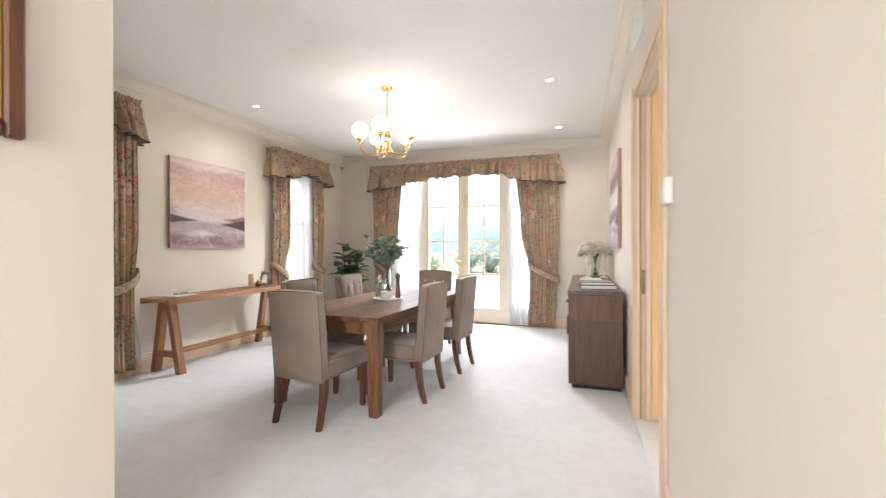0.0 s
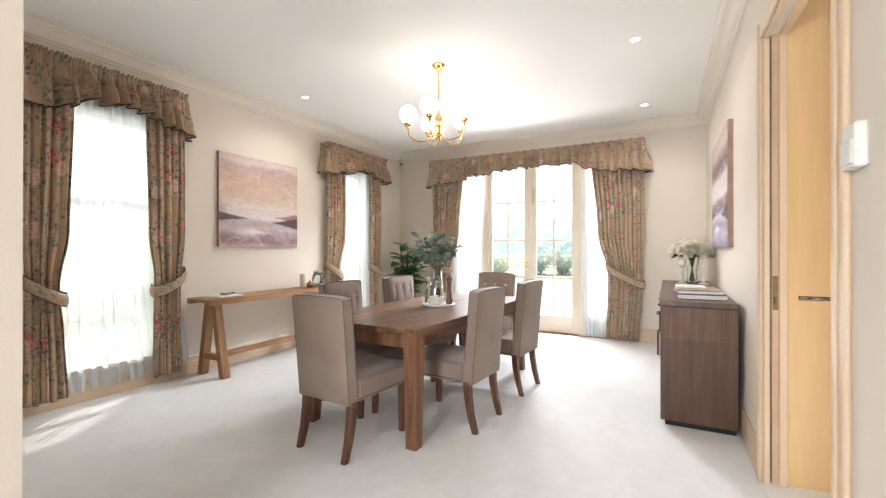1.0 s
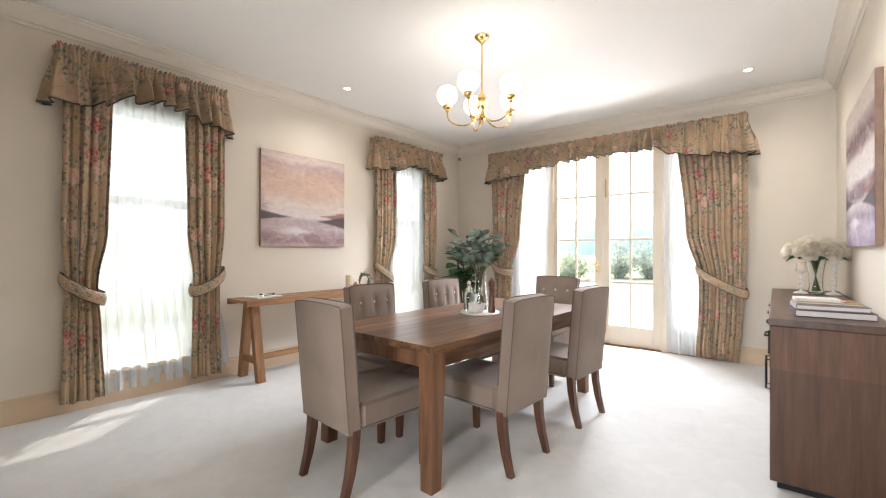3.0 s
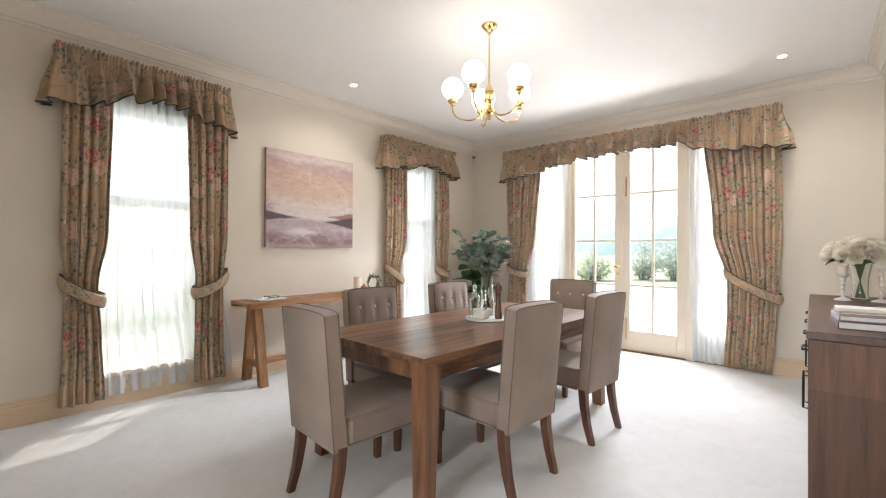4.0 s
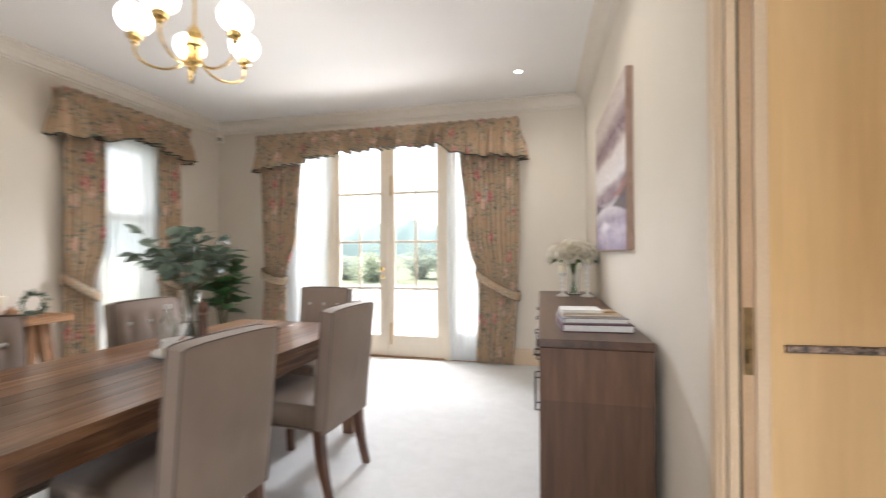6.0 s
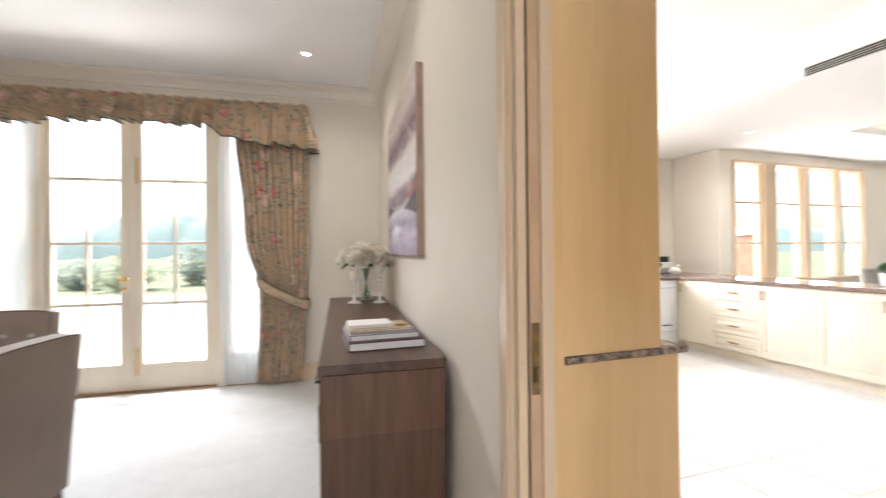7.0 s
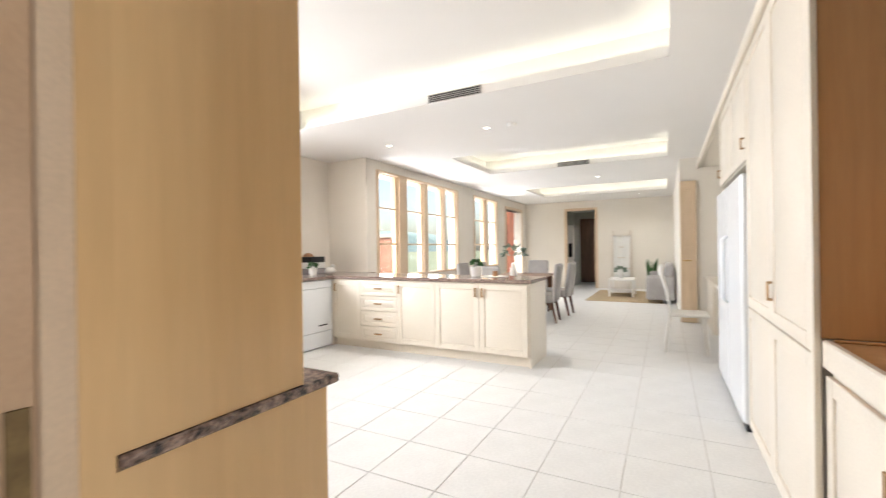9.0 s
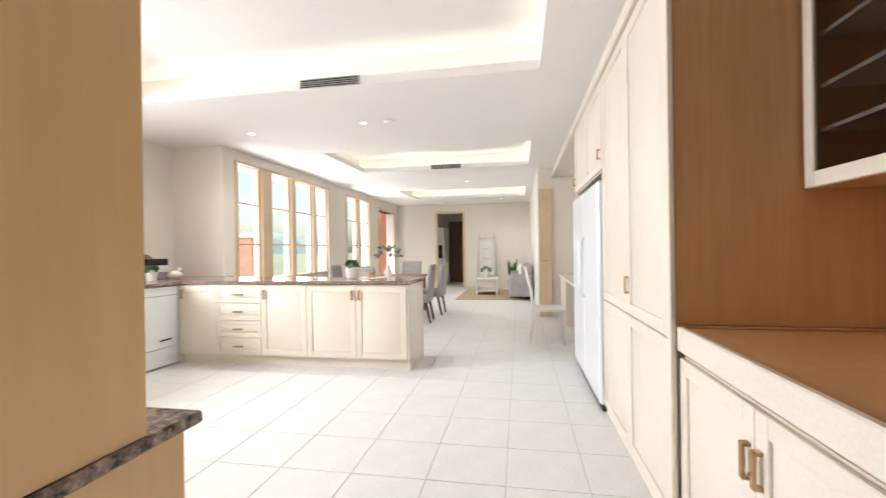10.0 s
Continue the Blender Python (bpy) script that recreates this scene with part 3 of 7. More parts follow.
moulding("baseboard", [((XL, YN), (XL, YF), (1, 0)), ((XL, YF), (FD[0] - 0.09, YF), (0, -1)), ((FD[1] + 0.09, YF), (XR, YF), (0, -1)), ((XR, YF), (XR, DY1 + 0.075), (-1, 0)),
                       ((XR, DY0 - 0.075), (XR, YH), (-1, 0)), ((XL, YN), (XH, YN), (0, 1)), ((XH, YN), (XH, YH), (1, 0))],
         SKIRT, TRIM, "beige painted skirting board with a stepped top")


# ---- dining room: windows and doors ----
def sash_window(name, y0, y1, z0, z1, rows, label):
    """A timber window in the west wall, with sill, jambs, a meeting rail and panes."""
    w = thing(name, pose(XL, 0, 0), label, "window", kind="structure")
    f = Geo()
    for b in ((-0.20, -0.005, y0, y0 + 0.05, z0, z1), (-0.20, -0.005, y1 - 0.05, y1, z0, z1), (-0.20, -0.005, y0 + 0.05, y1 - 0.05, z1 - 0.05, z1)):
        f.box(*b, 0.004)
    part("window_frame", f, DOORPAINT, w)
    part("window_sill", Geo().box(-0.22, 0.03, y0 - 0.03, y1 + 0.03, z0 - 0.03, z0 + 0.012, 0.006), DOORPAINT, w)
    edges = [z0 + 0.012] + rows + [z1 - 0.05]
    for a, b in zip(edges, edges[1:]):
        s = Geo()
        for q in ((-0.14, -0.10, y0 + 0.05, y0 + 0.10, a, b), (-0.14, -0.10, y1 - 0.10, y1 - 0.05, a, b),
                  (-0.14, -0.10, y0 + 0.10, y1 - 0.10, a, a + 0.045), (-0.14, -0.10, y0 + 0.10, y1 - 0.10, b - 0.04, b)):
            s.box(*q, 0.004)
        sash = part("sash", s, DOORPAINT, w)
        p = part("pane", Geo().box(-0.122, -0.118, y0 + 0.10, y1 - 0.10, a + 0.045, b - 0.04), PANE, sash)
        p.visible_shadow = False


sash_window("window_1", *W1, [0.87, 1.65], "tall cream timber sash window behind a sheer curtain")
sash_window("window_2", *W2, [0.87, 1.65], "narrow cream timber sash window behind a sheer curtain")

ROWS_Z = [0.262, 0.828, 1.393, 1.985, 2.56]


def glazed_leaf(name, x0, x1, y, s0, s1, cols, parent, base=0.262, z0=0.015):
    """A glazed leaf of the french doors: stiles and rails, glazing bars and a pane in every opening."""
    g = Geo()
    top = 2.63
    for b in ((x0, x0 + s0, z0, top), (x1 - s1, x1, z0, top), (x0 + s0, x1 - s1, z0, base), (x0 + s0, x1 - s1, ROWS_Z[-1], top)):
        g.box(b[0], b[1], y - 0.022, y + 0.022, b[2], b[3], 0.004)
    leaf = part(name, g, DOORPAINT, parent)
    xs = [x0 + s0 + (x1 - x0 - s0 - s1) * i / cols for i in range(cols + 1)]
    for x in xs[1:-1]:
        part("glazing_bar", Geo().box(x - 0.014, x + 0.014, y - 0.014, y + 0.014, base, ROWS_Z[-1], 0.003), DOORPAINT, leaf)
    zs = [base] + ROWS_Z[1:]
    for z in zs[1:-1]:
        part("glazing_bar", Geo().box(xs[0], xs[-1], y - 0.0135, y + 0.0135, z - 0.014, z + 0.014, 0.003), DOORPAINT, leaf)
    for a, b in zip(xs, xs[1:]):
        for c, d in zip(zs, zs[1:]):
            p = part("pane", Geo().box(a + 0.006, b - 0.006, y - 0.002, y + 0.002, c + 0.006, d - 0.006), PANE, leaf)
            p.visible_shadow = False
    return leaf


def french_doors():
    d = thing("door_1", pose(0, 0, 0), "cream glazed french doors with sidelights and brass handles", "french doors", kind="structure")
    yg = YF + 0.045
    f = Geo()
    for x, w in ((FD[0], 0.05), (-2.483, 0.083), (-0.995, 0.085), (FD[1] - 0.05, 0.05)):
        f.box(x, x + w, YF - 0.012, YF + 0.12, 0, 2.69, 0.006)
    f.box(FD[0] + 0.05, FD[1] - 0.05, YF - 0.008, YF + 0.12, 2.635, 2.69, 0.004)
    part("door_frame", f, DOORPAINT, d)
    part("threshold", Geo().box(FD[0], FD[1], YF - 0.01, YF + 0.14, -0.01, 0.014, 0.004), OAK, d)
    a = Geo()
    a.box(FD[0] - 0.085, FD[0] - 0.002, YF - 0.02, YF - 0.0005, 0, 2.78, 0.006)
    a.box(FD[1] + 0.002, FD[1] + 0.085, YF - 0.02, YF - 0.0005, 0, 2.78, 0.006)
    a.box(FD[0] - 0.002, FD[1] + 0.002, YF - 0.02, YF - 0.0005, 2.692, 2.78, 0.006)
    part("architrave", a, DOORPAINT, d)
    left = glazed_leaf("door_leaf", -2.399, -1.722, yg, 0.057, 0.09, 2, d)
    right = glazed_leaf("door_leaf", -1.716, -0.997, yg, 0.094, 0.098, 2, d)
    part("meeting_strip", Geo().box(-1.738, -1.70, yg - 0.034, yg - 0.0225, 0.02, 2.62, 0.004), DOORPAINT, d)
    glazed_leaf("sidelight", FD[0] + 0.052, -2.485, yg, 0.05, 0.05, 1, d, base=0.32)
    glazed_leaf("sidelight", -0.908, FD[1] - 0.052, yg, 0.05, 0.05, 1, d, base=0.32)
    k = Geo().lathe([(0.026, 0), (0.026, 0.006), (0.01, 0.01), (0.009, 0.03), (0.022, 0.04), (0.026, 0.052), (0.018, 0.064), (0.001, 0.067)], 16, m=pose(-1.775, yg - 0.023, 1.06, 90, 0, 0))
    part("knob", k, BRASS, left, "brass knob")
    part("lock_plate", Geo().lathe([(0.022, 0), (0.022, 0.005), (0.012, 0.01), (0.001, 0.011)], 16, m=pose(-1.775, yg - 0.023, 0.965, 90, 0, 0)), BRASS, left)
    for z0, z1 in ((1.95, 2.2), (0.15, 0.42)):
        b = Geo().box(-1.678, -1.66, yg - 0.03, yg - 0.0225, z0, z1, 0.002)
        b.tube([(-1.669, yg - 0.035, z0 + 0.02), (-1.669, yg - 0.035, z1 - 0.02)], 0.005)
        part("bolt", b, BRASS, right, "brass surface bolt")


french_doors()


EDGE = plain("varnished_door_edge", (0.52, 0.35, 0.21), (0.58, 0.40, 0.25), 5, 0.4)
AGED = plain("aged_brass", (0.16, 0.11, 0.055), (0.24, 0.17, 0.08), 40, 0.4, 0.8)


def kitchen_doorway():
    d = thing("door_2", pose(0, 0, 0), "beige trimmed doorway with a sliding door hidden in its wall cavity", "doorway", kind="structure")
    prof = 0.075
    a = Geo()
    for x0, x1 in ((XR - 0.018, XR), (XK, XK + 0.018)):
        sides = ((DY0 - prof, DY0), (DY1, DY1 + prof)) if x0 < XR else ((DY0 - prof, DY0),)
        for y0, y1 in sides:
            a.box(x0, x1, y0, y1, 0, DHEAD + prof, 0.005)
            o = x0 - 0.008 if x0 < XR else x1
            a.box(o, o + 0.008, y0 + 0.045 if y0 < DY0 and y1 <= DY0 else y0, y1 if y0 < DY0 and y1 <= DY0 else y1 - 0.045, 0, DHEAD + prof, 0.003)
        a.box(x0, x1, DY0, DY1, DHEAD, DHEAD + prof, 0.005)
    part("architrave", a, TRIM, d)
    j = Geo()
    for y0, y1 in ((DY0, DY0 + 0.012), (DY1 - 0.012, DY1)):
        j.box(XR, XR + 0.026, y0, y1, 0, DHEAD, 0.002)
        j.box(XR + 0.066, XK, y0, y1, 0, DHEAD, 0.002)
    j.box(XR, XR + 0.026, DY0 + 0.012, DY1 - 0.012, DHEAD - 0.012, DHEAD, 0.002)
    j.box(XR + 0.066, XK, DY0 + 0.012, DY1 - 0.012, DHEAD - 0.012, DHEAD, 0.002)
    part("jamb", j, TRIM, d)
    # solid black strip stands in for the shade inside the open cavity slot
    part("slot_dark_strip", Geo().box(XR + 0.0262, XR + 0.0335, DY1 - 0.003, DY1 + 0.0, 0.01, DHEAD - 0.002), BLACK, d)
    leaf = part("door_edge", Geo().box(XR + 0.0337, XR + 0.0655, DY1 - 0.008, DY1 + 0.0, 0.01, DHEAD - 0.002, 0.002), EDGE, d, "varnished edge of the slid-away door")
    plate = Geo().box(XR + 0.038, XR + 0.060, DY1 - 0.011, DY1 - 0.0082, 0.93, 1.11, 0.001)
    part("edge_pull", plate, AGED, leaf, "aged brass edge pull")
    part("latch", Geo().box(XR + 0.043, XR + 0.055, DY1 - 0.02, DY1 - 0.011, 0.96, 1.0, 0.003), AGED, leaf)
    part("strike_plate", Geo().box(XR + 0.03, XR + 0.058, DY0 + 0.012, DY0 + 0.017, 0.90, 1.06, 0.002), BRASS, d)
    part("threshold_strip", Geo().box(XR - 0.01, XK, DY0 + 0.012, DY1 - 0.012, 0.0, 0.006, 0.003), TILE, d)


kitchen_doorway()

kp = thing("wall_keypad", pose(XR, 2.11, 1.525), "small white plastic alarm keypad on the wall", "keypad")
part("case", Geo().box(-0.03, 0.0, -0.045, 0.045, -0.06, 0.06, 0.006), CERAMIC, kp)
part("flap", Geo().box(-0.036, -0.0305, -0.038, 0.038, -0.05, 0.015, 0.002), PAPER, kp)

ms = thing("alarm_sensor", pose(XL + 0.05, YF - 0.035, 2.79, 0, 0, 35), "small cream alarm sensor in the corner by the cornice", "sensor")
part("case", Geo().box(-0.036, 0.036, -0.03, 0.028, -0.065, 0.065, 0.010), WAX, ms)
part("lens", Geo().box(-0.024, 0.024, -0.037, -0.0305, -0.045, 0.005, 0.003), GREYBOOK, ms)


def picture_frame():
    p = thing("framed_picture", pose(XH + 0.002, 0.495, 2.01), "picture in a dark mahogany frame with a gilt slip", "picture")
    g = Geo()
    w, h = 0.31, 0.415
    for b in ((-w, -w + 0.05, -h, h), (w - 0.05, w, -h, h), (-w + 0.05, w - 0.05, -h, -h + 0.05), (-w + 0.05, w - 0.05, h - 0.05, h)):
        g.box(0, 0.03, b[0], b[1], b[2], b[3], 0.008)
    part("frame", g, LEG, p)
    s = Geo()
    for b in ((-w + 0.05, -w + 0.075, -h + 0.05, h - 0.05), (w - 0.075, w - 0.05, -h + 0.05, h - 0.05), (-w + 0.075, w - 0.075, -h + 0.05, -h + 0.075), (-w + 0.075, w - 0.075, h - 0.075, h - 0.05)):
        s.box(0, 0.018, b[0], b[1], b[2], b[3], 0.004)
    part("slip", s, BRASS, p, "gilt slip")
    part("mount", Geo().box(0, 0.008, -w + 0.075, w - 0.075, -h + 0.075, h - 0.075), PAPER, p)


picture_frame()


# ---- dining room: curtains ----
def lerp(stops, t):
    for (a, p), (b, q) in zip(stops, stops[1:]):
        if t <= b:
            k = (t - a) / (b - a)
            k = k * k * (3 - 2 * k)
            return p + (q - p) * k
    return stops[-1][1]


def curtain_set(name, m, length, z_top, panels, sheers, label, bottom, ties, seed):
    """Local x runs along the wall, y out into the room. panels and sheers: edges by height, as ((z, left, right), ...)."""
    c = thing(name, m, label, "curtains")
    rnd = random.Random(seed)
    for stops in panels:
        L, R = [(-z, a) for z, a, b in stops], [(-z, b) for z, a, b in stops]
        zt, zb = stops[0][0], stops[-1][0]
        full = max(b - a for _, a, b in stops)
        folds, ph = max(4, round(full / 0.062)), rnd.random() * 6

        def cloth(u, v, L=L, R=R, zt=zt, zb=zb, folds=folds, ph=ph, full=full):
            z = zt + (zb - zt) * v
            a, b = lerp(L, -z), lerp(R, -z)
            tight = (b - a) / full
            w = 2 * math.pi * folds * u + ph
            d = 0.032 * (1.15 - 0.45 * tight) * ((2.0 * abs(math.sin(w / 2)) ** 0.6 - 1.0) + 0.3 * math.sin(1.7 * w + 2 + 2 * v) + 0.25 * math.sin(0.5 * w + 5 * v))
            x = a + (b - a) * (u + 0.012 * math.sin(2 * w + 3 * v))
            return (x, 0.075 + d + 0.02 * math.sin(7 * v + ph) * (0.3 + v), z + 0.006 * math.sin(w * 0.5) * (v > 0.97))

        part("drape", Geo().sheet(cloth, folds * 12, 46, lambda u, v, f=full, zt=zt, zb=zb: (u * f * 1.75, (zt - zb) * (1 - v))), FLORAL, c, thick=0.004, angle=80)
    for stops in sheers:
        L, R = [(-z, a) for z, a, b in stops], [(-z, b) for z, a, b in stops]
        zt, zb = stops[0][0], stops[-1][0]
        folds = round((stops[0][2] - stops[0][1]) / 0.075)

        def voile(u, v, L=L, R=R, zt=zt, zb=zb, folds=folds):
            z = zt + (zb - zt) * v
            a, b = lerp(L, -z), lerp(R, -z)
            w = 2 * math.pi * folds * u
            d = 0.020 * (math.sin(w + 0.8 * math.sin(3 * v)) + 0.5 * math.sin(0.37 * w + 2 * v) + 0.4 * math.sin(2.3 * w))
            return (a + (b - a) * u, 0.028 + d, z)

        part("sheer_curtain", Geo().sheet(voile, folds * 7, 24), SHEER, c, "white sheer voile", angle=80)

    # gathered valance with returns to the wall
    out = 0.15
    total = length + 2 * out
    gathers = round(total / 0.028)

    def turn(d):
        """The outward direction, swung round smoothly at the two corners."""
        a = min(max((out + 0.04 - d) / 0.10, 0.0), 1.0) - min(max((d - out - length + 0.04) / 0.10, 0.0), 1.0)
        return -math.sin(a * math.pi / 2), math.cos(a * math.pi / 2)

    def plan(s):
        d = s * total
        if d < out:
            return (0.0, d), turn(d)
        if d > out + length:
            return (length, total - d), turn(d)
        return (d - out, out), turn(d)

    def hem(s):
        d = min(max(s * total - out, 0), length)
        return lerp(bottom, d) + 0.008 * math.sin(d * 31 + seed) + 0.008 * math.sin(d * 17 + 2 * seed)

    def frill(u, v):
        (x, y), (nx, ny) = plan(u)
        w = 2 * math.pi * gathers * u
        z1 = hem(u)
        z = z_top + (z1 - z_top) * v
        pinch = abs(v - 0.14) / 0.14
        ph = w + 2.4 * math.sin(w * 0.113 + seed) + 1.7 * math.sin(w * 0.047 + 2 * seed)
        head = (0.006 + 0.012 * min(pinch, 1.0) * (0.7 + 0.3 * math.sin(w * 0.31))) * math.sin(ph) * max(0.0, 1 - max(v - 0.14, 0.0) * 2.2)
        head += 0.012 * min(pinch, 1.0) * (v < 0.28)
        a, b = math.sin(w * 0.125 + 1.6 * math.sin(w * 0.031) + seed), math.sin(w * 0.29 + 1.2 * math.sin(w * 0.071) + 2 * seed)
        soft = 0.042 * min(max(v - 0.12, 0.0) * 1.9, 1.0) * (1.5 * (1 - abs(a) ** 1.2 * 1.7) + 1.0 * b)
        flare = 0.05 * v * v + 0.02 * v
        o = head + soft + flare
        return (x + nx * (o * 0.6 + 0.02 * v), y + ny * o, z + (0.006 * math.sin(ph) + 0.006 * math.sin(w * 0.23 + seed)) * (v < 0.02))

    val = part("valance", Geo().sheet(frill, gathers * 6, 16, lambda u, v: (u * total * 1.5, (1 - v) * 0.45)), FLORAL, c, "gathered floral valance", thick=0.004, angle=80)
    pts = [frill(i / 400, 1.0) for i in range(401)]
    part("piping", Geo().tube(pts, 0.006, 6), PIPE, val, "dark green piped hem")
    part("gather_band", Geo().tube([(p[0], p[1], p[2]) for p in (frill(i / 300, 0.15) for i in range(301))], 0.0035, 5), FLORAL, val)

    for x0, x1, z_in, z_out in ties:
        cx, rx = (x0 + x1) / 2, (x1 - x0) / 2 + 0.025

        def band(u, v, cx=cx, rx=rx, z_in=z_in, z_out=z_out):
            a = 2 * math.pi * u
            x, y = cx + rx * math.cos(a), 0.085 + 0.085 * math.sin(a)
            z = z_out + (z_in - z_out) * (0.5 + 0.5 * math.cos(a)) - 0.035 * max(math.sin(a), 0)
            bulge = 0.012 * math.sin(math.pi * v)
            return (x + bulge * math.cos(a), max(y + bulge * math.sin(a), 0.004), z + (v - 0.5) * 0.095)

        tb = part("tieback", Geo().sheet(band, 40, 6, lambda u, v, r=rx: (u * 9 * r, v * 0.22 + 0.13)), FLORAL, c, "padded floral tieback", thick=0.008, angle=80)
        for e in (0.0, 1.0):
            part("piping", Geo().tube([band(i / 40, e) for i in range(41)], 0.005, 6), PIPE, tb)
    part("pelmet_board", Geo().box(0.02, length - 0.02, 0.0, out - 0.03, z_top - 0.05, z_top - 0.03, 0.003), DOORPAINT, c)
    return c


# west wall: local x runs north, y out east
WEST = Matrix(((0, 1, 0, XL), (1, 0, 0, 0), (0, 0, 1, 0), (0, 0, 0, 1)))
curtain_set("curtains", WEST @ pose(1.84, 0, 0), 1.18, 2.74,
            [((2.60, 0.03, 0.33), (1.4, 0.03, 0.31), (0.95, 0.06, 0.25), (0.6, 0.05, 0.27), (0.09, 0.03, 0.29)),
             ((2.60, 0.86, 1.20), (1.4, 0.88, 1.19), (0.97, 0.93, 1.16), (0.6, 0.93, 1.17), (0.07, 0.92, 1.19))],
            [((2.55, 0.15, 1.1), (1.0, 0.12, 1.16), (0.09, 0.12, 1.27))],
            "floor-length floral chintz curtains with gathered valance over white sheers", [(0.0, 2.29), (0.25, 2.33), (0.38, 2.42), (0.62, 2.45), (0.86, 2.42), (1.0, 2.36), (1.22, 2.33)],
            [(0.05, 0.26, 0.86, 1.02), (0.93, 1.17, 1.03, 0.87)], 1)
curtain_set("curtains", WEST @ pose(4.955, 0, 0), 1.33, 2.73,
            [((2.60, 0.03, 0.40), (1.4, 0.03, 0.40), (0.97, 0.05, 0.30), (0.6, 0.05, 0.32), (0.05, 0.03, 0.34)),
             ((2.60, 0.99, 1.27), (1.4, 0.99, 1.26), (0.97, 1.03, 1.24), (0.6, 1.03, 1.25), (0.05, 1.01, 1.26))],
            [((2.55, 0.2, 1.12), (0.05, 0.2, 1.14))],
            "floral chintz curtains with gathered valance over white sheers", [(0.0, 2.30), (0.33, 2.33), (0.45, 2.40), (0.8, 2.42), (0.98, 2.36), (1.28, 2.33)],
            [(0.05, 0.30, 0.86, 1.04), (1.03, 1.24, 0.9, 0.98)], 2)
NORTH = Matrix(((1, 0, 0, 0), (0, -1, 0, YF - 0.022), (0, 0, 1, 0), (0, 0, 0, 1)))
curtain_set("curtains", NORTH @ pose(-3.39, 0, 0), 3.25, 2.735,
            [((2.60, 0.03, 0.60), (1.5, 0.04, 0.50), (0.95, 0.07, 0.36), (0.6, 0.06, 0.38), (0.02, 0.04, 0.42)),
             ((2.60, 2.58, 3.26), (1.5, 2.67, 3.26), (0.9, 2.81, 3.24), (0.6, 2.81, 3.22), (0.02, 2.78, 3.19))],
            [((2.58, 0.42, 0.98), (1.0, 0.34, 0.92), (0.02, 0.36, 0.90)), ((2.58, 2.44, 3.05), (1.2, 2.44, 3.0), (0.02, 2.47, 2.95))],
            "wide floral chintz curtains with gathered valance across the french doors", [(0.0, 2.30), (0.55, 2.33), (0.8, 2.40), (1.3, 2.45), (1.8, 2.47), (2.4, 2.46), (2.55, 2.38), (2.75, 2.33), (3.3, 2.30)],
            [(0.07, 0.36, 0.92, 1.03), (2.81, 3.24, 0.78, 1.04)], 3)


